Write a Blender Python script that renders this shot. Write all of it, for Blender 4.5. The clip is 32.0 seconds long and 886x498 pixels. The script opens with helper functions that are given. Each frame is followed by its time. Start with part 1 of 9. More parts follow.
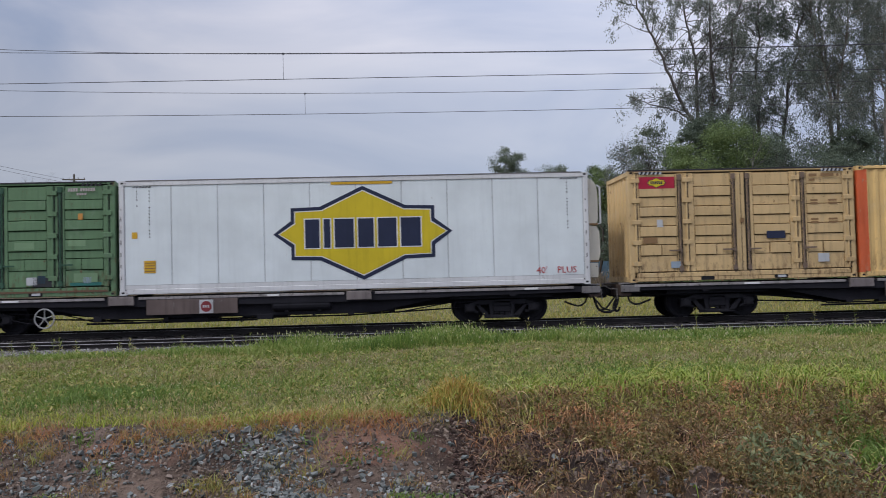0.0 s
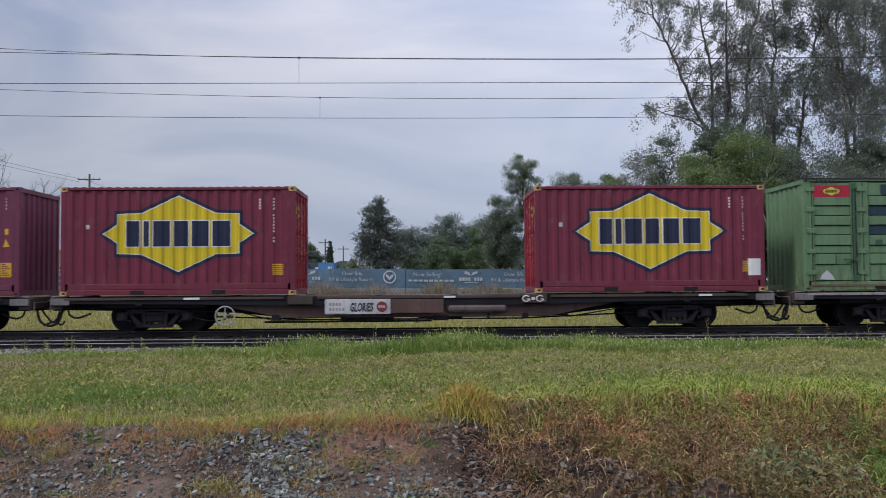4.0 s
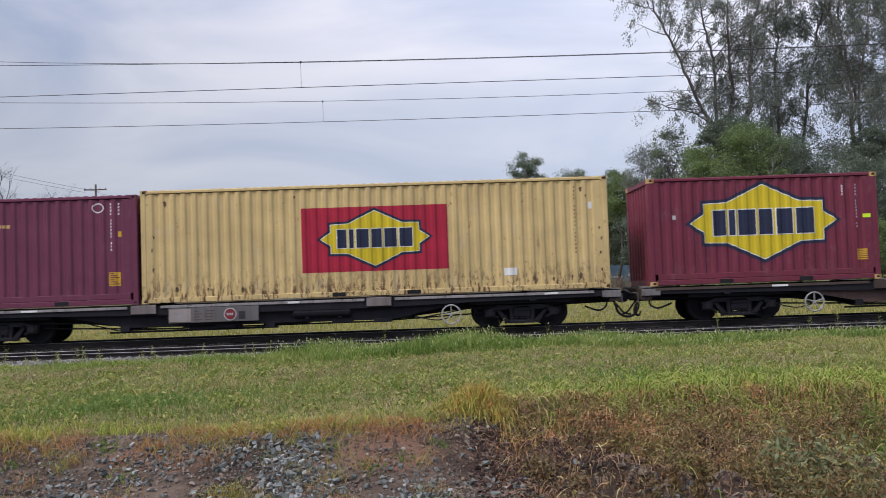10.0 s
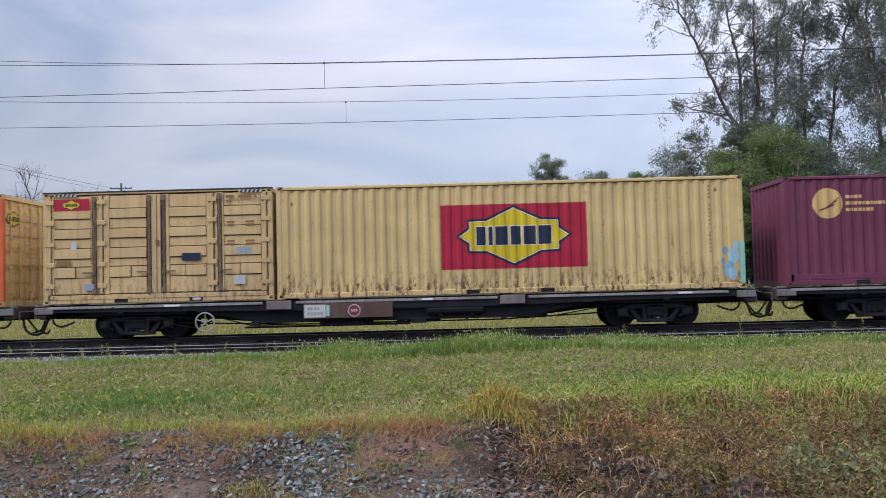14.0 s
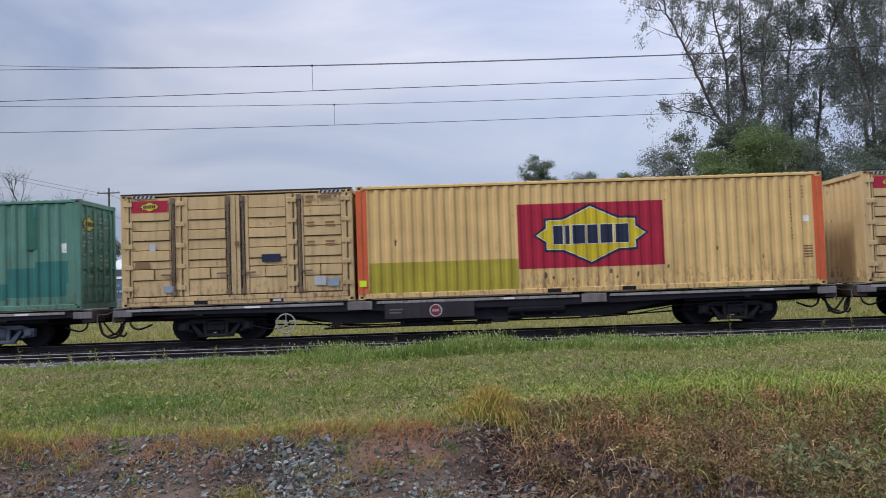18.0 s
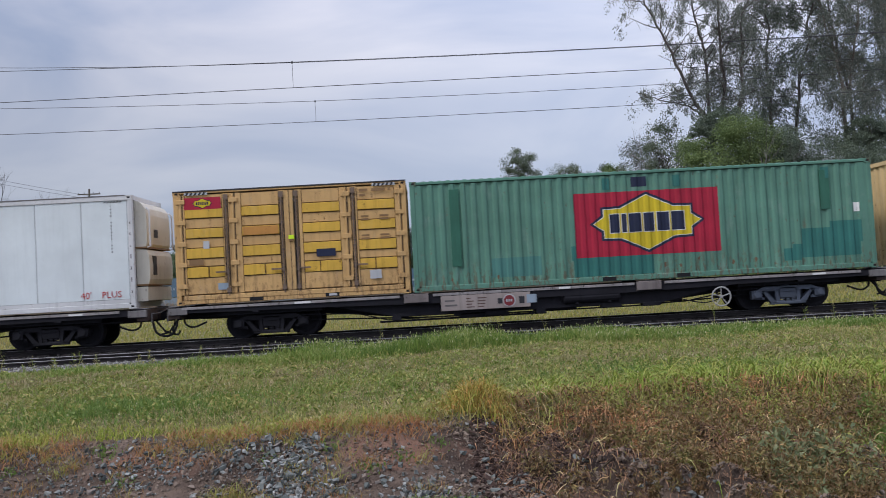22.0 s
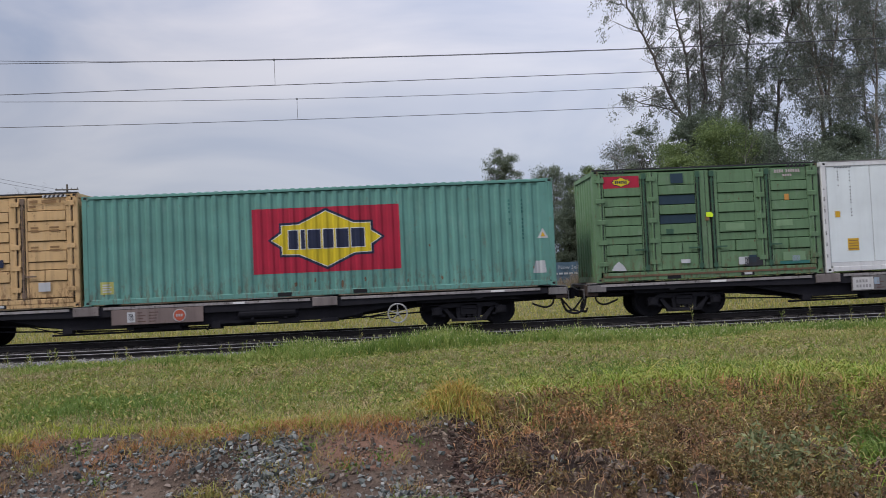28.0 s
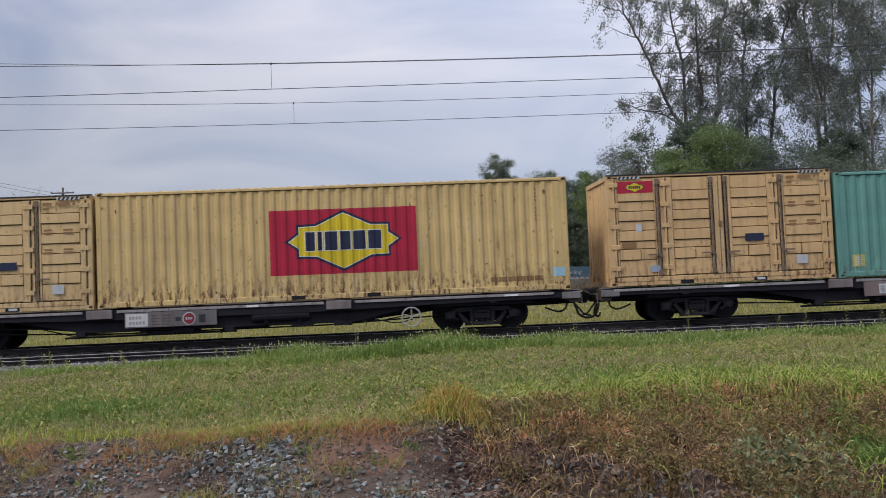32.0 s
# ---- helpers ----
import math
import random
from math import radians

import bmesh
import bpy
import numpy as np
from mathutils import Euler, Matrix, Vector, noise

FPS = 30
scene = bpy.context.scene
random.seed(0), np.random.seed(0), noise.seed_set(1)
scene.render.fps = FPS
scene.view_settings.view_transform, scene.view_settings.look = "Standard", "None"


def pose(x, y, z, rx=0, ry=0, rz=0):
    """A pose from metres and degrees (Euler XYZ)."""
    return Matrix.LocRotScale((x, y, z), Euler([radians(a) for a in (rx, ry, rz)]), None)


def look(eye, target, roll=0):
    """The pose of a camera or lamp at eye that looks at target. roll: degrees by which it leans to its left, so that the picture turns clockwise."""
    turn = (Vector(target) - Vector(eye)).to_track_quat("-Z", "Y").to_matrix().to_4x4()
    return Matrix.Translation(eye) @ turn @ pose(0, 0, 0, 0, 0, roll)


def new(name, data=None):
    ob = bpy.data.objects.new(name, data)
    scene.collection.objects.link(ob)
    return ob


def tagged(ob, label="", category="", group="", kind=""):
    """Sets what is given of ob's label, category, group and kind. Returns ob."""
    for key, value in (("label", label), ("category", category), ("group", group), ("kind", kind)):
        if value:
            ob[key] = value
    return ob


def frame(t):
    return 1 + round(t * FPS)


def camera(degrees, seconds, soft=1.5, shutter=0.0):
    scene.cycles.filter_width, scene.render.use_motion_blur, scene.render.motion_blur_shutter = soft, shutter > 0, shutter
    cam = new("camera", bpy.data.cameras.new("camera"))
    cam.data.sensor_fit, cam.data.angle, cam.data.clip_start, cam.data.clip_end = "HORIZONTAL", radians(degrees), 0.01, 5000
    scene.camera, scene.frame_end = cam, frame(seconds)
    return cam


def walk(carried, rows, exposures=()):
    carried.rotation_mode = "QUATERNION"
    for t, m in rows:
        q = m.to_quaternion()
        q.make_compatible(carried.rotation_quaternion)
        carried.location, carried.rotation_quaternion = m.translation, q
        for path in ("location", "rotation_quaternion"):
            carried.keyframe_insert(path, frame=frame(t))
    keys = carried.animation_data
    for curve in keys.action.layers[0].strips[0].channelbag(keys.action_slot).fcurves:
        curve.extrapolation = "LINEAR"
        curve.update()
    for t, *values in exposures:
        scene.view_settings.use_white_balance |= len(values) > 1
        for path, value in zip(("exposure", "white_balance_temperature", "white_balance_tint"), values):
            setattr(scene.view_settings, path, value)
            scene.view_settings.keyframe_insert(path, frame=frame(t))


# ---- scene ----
SECONDS = 32.0
NEAR = 22.41          # near faces of the containers
MID = NEAR + 1.219    # middle of the track on which the train runs
DECK = 0.962          # undersides of the containers above the rails
WAGON_PITCH = 19.408
SLOT = 6.156
FIRST = -13.694       # left end of the second wagon's load at the start


def aim(x, y, z, turn, tilt, lean):
    """A camera pose from its place and its turn to the right, tilt upwards and lean, in degrees."""
    a, b = radians(turn), radians(tilt)
    way = Vector((math.sin(a) * math.cos(b), math.cos(a) * math.cos(b), math.sin(b)))
    return look((x, y, z), Vector((x, y, z)) + way * 20, lean)


cam = camera(54.52, SECONDS, soft=0.9, shutter=0.18)
walk(cam, [
    (0, aim(-0.003, 0.002, 1.202, 2.056, 1.949, -1.439)),
    (0.5, aim(-0.002, 0.006, 1.199, 2.000, 1.952, -1.456)),
    (1, aim(-0.002, 0.008, 1.201, 1.897, 1.956, -1.444)),
    (1.5, aim(-0.000, 0.003, 1.197, 1.778, 2.004, -1.414)),
    (2, aim(-0.004, 0.002, 1.202, 1.784, 2.028, -1.375)),
    (2.5, aim(-0.001, 0.004, 1.201, 1.705, 2.139, -1.436)),
    (3, aim(-0.004, 0.003, 1.201, 1.968, 2.249, -1.176)),
    (3.5, aim(-0.004, -0.006, 1.201, 1.829, 2.312, -0.645)),
    (5.5, aim(-0.005, -0.008, 1.198, -0.156, 2.394, -0.878)),
    (6, aim(0.009, -0.005, 1.194, -0.087, 2.373, -1.006)),
    (6.5, aim(-0.001, 0.010, 1.199, 0.441, 2.385, -1.077)),
    (7, aim(-0.003, 0.010, 1.199, 0.608, 2.346, -1.378)),
    (7.5, aim(-0.004, -0.006, 1.199, 0.676, 2.389, -1.467)),
    (8, aim(-0.001, -0.009, 1.199, 0.714, 2.326, -1.906)),
    (8.5, aim(-0.002, -0.007, 1.200, 0.724, 2.356, -2.052)),
    (9, aim(-0.001, -0.008, 1.196, 0.710, 2.386, -2.054)),
    (9.5, aim(-0.003, -0.003, 1.199, 0.791, 2.375, -2.026)),
    (10, aim(-0.003, -0.006, 1.201, 0.813, 2.371, -2.004)),
    (10.5, aim(-0.004, -0.007, 1.199, 0.819, 2.381, -2.007)),
    (11, aim(-0.002, -0.004, 1.202, 0.760, 2.382, -2.035)),
    (11.5, aim(0.001, -0.005, 1.200, 0.663, 2.399, -2.200)),
    (12, aim(0.003, -0.008, 1.199, 0.538, 2.432, -2.338)),
    (12.5, aim(0.005, -0.017, 1.200, 0.371, 2.322, -2.281)),
    (13, aim(-0.005, -0.005, 1.205, 0.169, 2.429, -1.562)),
    (13.5, aim(0.002, -0.016, 1.201, -0.545, 2.423, -1.374)),
    (14, aim(0.005, -0.025, 1.204, -0.637, 2.467, -1.468)),
    (14.5, aim(0.006, -0.020, 1.196, -0.952, 2.422, -1.957)),
    (16.5, aim(0.007, -0.000, 1.201, -0.323, 2.561, -1.612)),
    (17, aim(0.003, 0.006, 1.203, -0.142, 2.617, -1.524)),
    (17.5, aim(0.003, -0.001, 1.200, -0.044, 2.647, -1.707)),
    (18, aim(0.002, 0.002, 1.199, 0.063, 2.602, -1.961)),
    (18.5, aim(0.000, 0.009, 1.201, 0.258, 2.656, -2.248)),
    (19, aim(0.002, 0.006, 1.199, 0.374, 2.723, -2.494)),
    (19.5, aim(0.001, 0.007, 1.202, 0.513, 2.742, -2.632)),
    (20, aim(0.003, 0.005, 1.201, 0.661, 2.748, -2.926)),
    (20.5, aim(0.002, 0.004, 1.200, 0.768, 2.600, -3.142)),
    (21, aim(0.006, -0.001, 1.200, 0.895, 2.451, -3.255)),
    (21.5, aim(-0.000, 0.001, 1.200, 1.089, 2.223, -3.333)),
    (22, aim(0.000, 0.002, 1.203, 1.098, 2.192, -3.180)),
    (22.5, aim(0.002, 0.006, 1.202, 1.237, 2.160, -3.129)),
    (23, aim(-0.001, 0.009, 1.204, 1.425, 2.148, -3.053)),
    (23.5, aim(0.007, 0.009, 1.201, 1.364, 2.134, -3.271)),
    (24, aim(0.001, 0.005, 1.199, 1.425, 2.114, -3.246)),
    (24.5, aim(0.004, 0.009, 1.202, 1.757, 2.084, -3.278)),
    (25, aim(0.005, 0.012, 1.200, 1.845, 1.994, -3.202)),
    (25.5, aim(0.005, 0.004, 1.202, 1.911, 2.009, -3.302)),
    (27.5, aim(0.003, 0.010, 1.200, 2.225, 2.089, -2.820)),
    (28, aim(0.000, 0.010, 1.203, 2.376, 2.123, -2.600)),
    (28.5, aim(0.003, 0.009, 1.202, 2.510, 2.187, -2.564)),
    (29, aim(0.005, 0.008, 1.198, 2.610, 2.233, -2.453)),
    (29.5, aim(-0.000, 0.009, 1.200, 2.749, 2.256, -2.381)),
    (30, aim(-0.005, 0.012, 1.200, 2.756, 2.274, -2.389)),
    (30.5, aim(-0.001, 0.014, 1.202, 2.678, 2.301, -2.409)),
    (31, aim(-0.005, 0.018, 1.201, 2.696, 2.332, -2.423)),
    (31.5, aim(-0.002, 0.019, 1.199, 2.674, 2.378, -2.397)),
    (32, aim(-0.000, 0.022, 1.196, 2.649, 2.438, -2.405)),
], exposures=[
    (0, -0.14, 6250, 10), (3.5, -0.08, 6250, 10), (6, -0.04, 6250, 10), (8, 0.07, 6400, 10), (9, 0.2, 6400, 10), (10, 0.15, 6400, 10), (12, 0.2, 6150, 10),
    (14.5, 0.18, 6100, 10), (17, 0.0, 6050, 10), (20, 0.0, 6150, 10), (24, 0.0, 6220, 10), (28, -0.02, 6480, 10), (32, -0.04, 6350, 10),
])
# ---- light: an overcast sky ----
world = bpy.data.worlds.new("overcast_sky")
scene.world = world
world.use_nodes = True
wn, wl = world.node_tree.nodes, world.node_tree.links
wn.clear()
w_out = wn.new("ShaderNodeOutputWorld")
w_bg = wn.new("ShaderNodeBackground")
w_sky = wn.new("ShaderNodeTexSky")
w_sky.sky_type = "NISHITA"
w_sky.sun_disc = False
w_sky.sun_elevation = radians(53)
w_sky.sun_rotation = radians(25)
w_sky.air_density = 1.0
w_sky.dust_density = 2.0
w_tc = wn.new("ShaderNodeTexCoord")
w_map = wn.new("ShaderNodeMapping")
w_map.inputs["Scale"].default_value = (1.0, 1.0, 3.2)
w_n1 = wn.new("ShaderNodeTexNoise")
w_n1.inputs["Scale"].default_value = 2.1
w_n1.inputs["Detail"].default_value = 5.0
w_n1.inputs["Roughness"].default_value = 0.5
w_n1.inputs["Distortion"].default_value = 0.6
w_ramp = wn.new("ShaderNodeValToRGB")
w_ramp.color_ramp.elements[0].position = 0.36
w_ramp.color_ramp.elements[0].color = (3.2, 3.85, 5.3, 1)
w_ramp.color_ramp.elements[1].position = 0.66
w_ramp.color_ramp.elements[1].color = (5.7, 5.95, 6.8, 1)
w_mix = wn.new("ShaderNodeMix")
w_mix.data_type = "RGBA"
w_mix.inputs[0].default_value = 0.93
wl.new(w_tc.outputs["Generated"], w_map.inputs["Vector"])
wl.new(w_map.outputs["Vector"], w_n1.inputs["Vector"])
wl.new(w_n1.outputs["Fac"], w_ramp.inputs["Fac"])
wl.new(w_sky.outputs["Color"], w_mix.inputs[6])
# an overcast sky is brighter overhead than at the horizon
w_sep = wn.new("ShaderNodeSeparateXYZ")
wl.new(w_tc.outputs["Generated"], w_sep.inputs[0])
w_up = wn.new("ShaderNodeMapRange")
w_up.interpolation_type = "SMOOTHSTEP"
w_up.inputs["From Min"].default_value = 0.03
w_up.inputs["From Max"].default_value = 0.95
w_up.inputs["To Min"].default_value = 1.0
w_up.inputs["To Max"].default_value = 2.8
wl.new(w_sep.outputs["Z"], w_up.inputs["Value"])
w_side = wn.new("ShaderNodeMapRange")
w_side.inputs["From Min"].default_value = -0.5
w_side.inputs["From Max"].default_value = 0.2
w_side.inputs["To Min"].default_value = 0.69
w_side.inputs["To Max"].default_value = 1.0
wl.new(w_sep.outputs["X"], w_side.inputs["Value"])
w_both = wn.new("ShaderNodeMath")
w_both.operation = "MULTIPLY"
wl.new(w_up.outputs["Result"], w_both.inputs[0])
wl.new(w_side.outputs["Result"], w_both.inputs[1])
w_scale = wn.new("ShaderNodeVectorMath")
w_scale.operation = "SCALE"
wl.new(w_ramp.outputs["Color"], w_scale.inputs[0])
wl.new(w_both.outputs[0], w_scale.inputs["Scale"])
w_warm = wn.new("ShaderNodeMapRange")
w_warm.inputs["From Min"].default_value = 0.12
w_warm.inputs["From Max"].default_value = 0.36
wl.new(w_sep.outputs["Z"], w_warm.inputs["Value"])
w_tint = wn.new("ShaderNodeMix")
w_tint.data_type = "RGBA"
w_tint.blend_type = "MULTIPLY"
w_tint.inputs[7].default_value = (1.11, 1.02, 0.97, 1)
wl.new(w_warm.outputs["Result"], w_tint.inputs[0])
wl.new(w_scale.outputs[0], w_tint.inputs[6])
wl.new(w_tint.outputs[2], w_mix.inputs[7])
wl.new(w_mix.outputs[2], w_bg.inputs["Color"])
wl.new(w_bg.outputs["Background"], w_out.inputs["Surface"])
w_bg.inputs["Strength"].default_value = 0.11

sun_data = bpy.data.lights.new("sun", "SUN")
sun_data.energy = 2.05
sun_data.angle = radians(14)
sun_data.color = (1.0, 0.97, 0.94)
sun = new("sun", sun_data)
sun.matrix_world = look((-29, -18, 37), (0, 0, 0))
scene.view_settings.exposure = 0.0

# ---- materials ----
def nodes_of(name):
    m = bpy.data.materials.new(name)
    m.use_nodes = True
    t = m.node_tree
    return m, t.nodes, t.links, t.nodes["Principled BSDF"]


def noise_node(n, l, vec, scale, detail=4.0, rough=0.55):
    a = n.new("ShaderNodeTexNoise")
    a.inputs["Scale"].default_value = scale
    a.inputs["Detail"].default_value = detail
    a.inputs["Roughness"].default_value = rough
    l.new(vec, a.inputs["Vector"])
    return a.outputs["Fac"]


def ramp_node(n, l, fac, lo, hi):
    a = n.new("ShaderNodeMapRange")
    a.inputs["From Min"].default_value = lo
    a.inputs["From Max"].default_value = hi
    l.new(fac, a.inputs["Value"])
    return a.outputs["Result"]


def mix_node(n, l, fac, a, b):
    m = n.new("ShaderNodeMix")
    m.data_type = "RGBA"
    for socket, value in ((m.inputs[0], fac), (m.inputs[6], a), (m.inputs[7], b)):
        if isinstance(value, (int, float)):
            socket.default_value = value
        elif isinstance(value, tuple):
            socket.default_value = (*value[:3], 1)
        else:
            l.new(value, socket)
    return m.outputs[2]


def times(n, l, a, k):
    m = n.new("ShaderNodeMath")
    m.operation = "MULTIPLY"
    for socket, value in ((m.inputs[0], a), (m.inputs[1], k)):
        if isinstance(value, (int, float)):
            socket.default_value = value
        else:
            l.new(value, socket)
    return m.outputs[0]


def mapped(n, l, scale=(1, 1, 1), space="Object"):
    tc = n.new("ShaderNodeTexCoord")
    mp = n.new("ShaderNodeMapping")
    mp.inputs["Scale"].default_value = scale
    l.new(tc.outputs[space], mp.inputs["Vector"])
    return mp.outputs["Vector"]


def bumped(n, l, bsdf, height, strength=0.2, distance=0.01):
    b = n.new("ShaderNodeBump")
    b.inputs["Strength"].default_value = strength
    b.inputs["Distance"].default_value = distance
    l.new(height, b.inputs["Height"])
    l.new(b.outputs["Normal"], bsdf.inputs["Normal"])


def shade(c, k):
    return tuple(min(1.0, v * k) for v in c)


def paint(name, col, rust=0.3, rough=0.5, fade=1.18, rust_col=(0.11, 0.05, 0.025), grime=0.35, metal=0.0, spec=0.3, scuff=0.0):
    """Weathered paint: large fading, streaks that run down, fine rust spots."""
    m, n, l, b = nodes_of(name)
    v = mapped(n, l)
    big = ramp_node(n, l, noise_node(n, l, v, 0.9, 5), 0.3, 0.7)
    base = mix_node(n, l, big, shade(col, 0.88), shade(col, fade))
    streak = noise_node(n, l, mapped(n, l, (7, 7, 0.5)), 1.3, 4, 0.6)
    base = mix_node(n, l, times(n, l, ramp_node(n, l, streak, 0.5, 0.8), grime), base, shade(col, 0.45))
    fine = noise_node(n, l, mapped(n, l, (1, 1, 0.55)), 9, 7, 0.72)
    base = mix_node(n, l, times(n, l, ramp_node(n, l, fine, 0.66 - 0.1 * rust, 0.72 - 0.1 * rust), min(1.0, 0.4 + rust)), base, rust_col)
    if scuff:
        # scrapes and rust runs, thickest low on the wall where forks and loads have hit it
        sep = n.new("ShaderNodeSeparateXYZ")
        l.new(v, sep.inputs[0])
        low = ramp_node(n, l, sep.outputs["Z"], 0.85, 0.15)
        worn = ramp_node(n, l, noise_node(n, l, mapped(n, l, (5, 5, 1.3)), 2.3, 8, 0.75), 0.52, 0.56)
        spots = ramp_node(n, l, noise_node(n, l, mapped(n, l, (1, 1, 0.6)), 4.5, 7, 0.7), 0.62, 0.66)
        base = mix_node(n, l, times(n, l, times(n, l, low, worn), scuff), base, rust_col)
        base = mix_node(n, l, times(n, l, spots, 0.45 * scuff), base, shade(rust_col, 1.6))
        pale = ramp_node(n, l, noise_node(n, l, mapped(n, l, (2, 2, 1)), 1.4, 6, 0.7), 0.55, 0.72)
        base = mix_node(n, l, times(n, l, pale, 0.3 * scuff), base, tuple(0.5 * c + 0.3 for c in col))
    l.new(base, b.inputs["Base Color"])
    b.inputs["Metallic"].default_value = metal
    l.new(ramp_node(n, l, fine, -0.2, 1.2 / max(rough, 0.2) * 0.5), b.inputs["Roughness"])
    b.inputs["Roughness"].default_value = rough
    b.inputs["Specular IOR Level"].default_value = spec
    bumped(n, l, b, noise_node(n, l, v, 3.0, 5), 0.15, 0.01)
    return m


def plain(name, col, rough=0.7, var=0.25, scale=6.0, metal=0.0, bump=0.2, distance=0.01, spec=0.3, col2=None, stretch=(1, 1, 1)):
    """A surface of one stuff with variation at two scales."""
    m, n, l, b = nodes_of(name)
    v = mapped(n, l, stretch)
    f1 = ramp_node(n, l, noise_node(n, l, v, scale * 0.25, 4), 0.3, 0.7)
    f2 = noise_node(n, l, v, scale * 2.2, 6, 0.65)
    c = mix_node(n, l, f1, shade(col, 1 - var), col2 or shade(col, 1 + var))
    c = mix_node(n, l, times(n, l, ramp_node(n, l, f2, 0.45, 0.75), 0.6), c, shade(col, 1 - 1.6 * var if var < 0.55 else 0.2))
    l.new(c, b.inputs["Base Color"])
    b.inputs["Roughness"].default_value = rough
    b.inputs["Metallic"].default_value = metal
    b.inputs["Specular IOR Level"].default_value = spec
    bumped(n, l, b, f2, bump, distance)
    return m


def leafy(name, cols, patch=0.5, rough=0.6, through_light=0.38, fine=0.0, fine_scale=6.0):
    """Leaves or blades: every one takes its own colour from cols, with larger patches over them."""
    m, n, l, b = nodes_of(name)
    g = n.new("ShaderNodeNewGeometry")
    r = n.new("ShaderNodeValToRGB")
    e = r.color_ramp.elements
    while len(e) < len(cols):
        e.new(0.5)
    for i, c in enumerate(cols):
        e[i].position = i / max(1, len(cols) - 1)
        e[i].color = (*c, 1)
    v = mapped(n, l)
    big = noise_node(n, l, v, 0.55, 4)
    add = n.new("ShaderNodeMath")
    add.operation = "MULTIPLY_ADD"
    l.new(ramp_node(n, l, big, 0.32, 0.68), add.inputs[0])
    add.inputs[1].default_value = patch
    l.new(times(n, l, g.outputs["Random Per Island"], 1 - patch - fine), add.inputs[2])
    fac = add.outputs[0]
    if fine:
        more = n.new("ShaderNodeMath")
        more.operation = "MULTIPLY_ADD"
        l.new(ramp_node(n, l, noise_node(n, l, v, fine_scale, 3), 0.34, 0.66), more.inputs[0])
        more.inputs[1].default_value = fine
        l.new(fac, more.inputs[2])
        fac = more.outputs[0]
    l.new(fac, r.inputs["Fac"])
    l.new(r.outputs["Color"], b.inputs["Base Color"])
    b.inputs["Roughness"].default_value = rough
    b.inputs["Specular IOR Level"].default_value = 0.25
    if through_light:
        t = n.new("ShaderNodeBsdfTranslucent")
        l.new(r.outputs["Color"], t.inputs["Color"])
        mx = n.new("ShaderNodeMixShader")
        mx.inputs[0].default_value = through_light
        out = n["Material Output"]
        l.new(b.outputs[0], mx.inputs[1])
        l.new(t.outputs[0], mx.inputs[2])
        l.new(mx.outputs[0], out.inputs["Surface"])
    return m


MAROON = paint("maroon_paint", (0.15, 0.024, 0.046), 0.15, 0.5, grime=0.4, scuff=0.35)
CRIMSON = paint("crimson_paint", (0.27, 0.02, 0.034), 0.2, 0.5, grime=0.5)
PLUM = paint("plum_paint", (0.14, 0.034, 0.068), 0.1, 0.5, scuff=0.2)
YELLOW = paint("cream_yellow_paint", (0.555, 0.412, 0.187), 0.3, 0.5, scuff=1.0)
YELLOW_OLD = paint("dirty_tan_yellow_paint", (0.53, 0.382, 0.165), 0.5, 0.55, grime=0.55, scuff=1.0)
AMBER = paint("pale_amber_paint", (0.64, 0.435, 0.175), 0.12, 0.5, scuff=0.6)
TAN = paint("tan_paint", (0.54, 0.385, 0.19), 0.45, 0.55, grime=0.55, scuff=0.6)
RUST_ORANGE = paint("orange_primer", (0.50, 0.24, 0.06), 0.3, 0.6)
GOLD = paint("golden_paint", (0.60, 0.37, 0.055), 0.5, 0.55, grime=0.55, scuff=0.6)
TAN_OLD = paint("browned_tan_paint", (0.54, 0.36, 0.175), 0.5, 0.55, grime=0.6, scuff=0.8)
GOLD_FRAME = paint("faded_gold_paint", (0.54, 0.34, 0.14), 0.5, 0.6, grime=0.5, scuff=0.6)
ORANGE = paint("orange_paint", (0.58, 0.115, 0.04), 0.5, 0.5, rust_col=(0.5, 0.22, 0.12), scuff=0.5)
MOSS = paint("moss_green_paint", (0.115, 0.20, 0.105), 0.45, 0.55, grime=0.6, scuff=0.7)
MOSS_DARK = paint("dark_green_paint", (0.04, 0.095, 0.06), 0.3, 0.55)
SEA = paint("weathered_green_paint", (0.10, 0.222, 0.165), 0.35, 0.5, grime=0.5, scuff=0.7)
SEA_FLAT = paint("flat_green_panel_paint", (0.036, 0.128, 0.086), 0.3, 0.5, grime=0.5)
SEA_MID = paint("faint_teal_patch_paint", (0.07, 0.19, 0.165), 0.2, 0.5)
SEA_DARK = paint("teal_patch_paint", (0.035, 0.15, 0.13), 0.1, 0.5)
TEAL = paint("pale_teal_paint", (0.11, 0.26, 0.222), 0.2, 0.5, grime=0.4, scuff=0.5)
WHITE = paint("white_panel_paint", (0.70, 0.75, 0.755), 0.0, 0.4, 1.05, (0.4, 0.38, 0.36), 0.12)
WHITE_WORN = paint("worn_white_paint", (0.62, 0.62, 0.62), 0.35, 0.5, 1.1)
CREAM = paint("cream_unit_paint", (0.62, 0.58, 0.48), 0.2, 0.5, 1.1)
RED_PANEL = paint("red_panel_paint", (0.36, 0.016, 0.042), 0.1, 0.5)
LOGO_YELLOW = paint("logo_yellow_paint", (0.60, 0.46, 0.02), 0.05, 0.5, 1.08)
NAVY = paint("navy_paint", (0.018, 0.024, 0.055), 0.0, 0.5, 1.1)
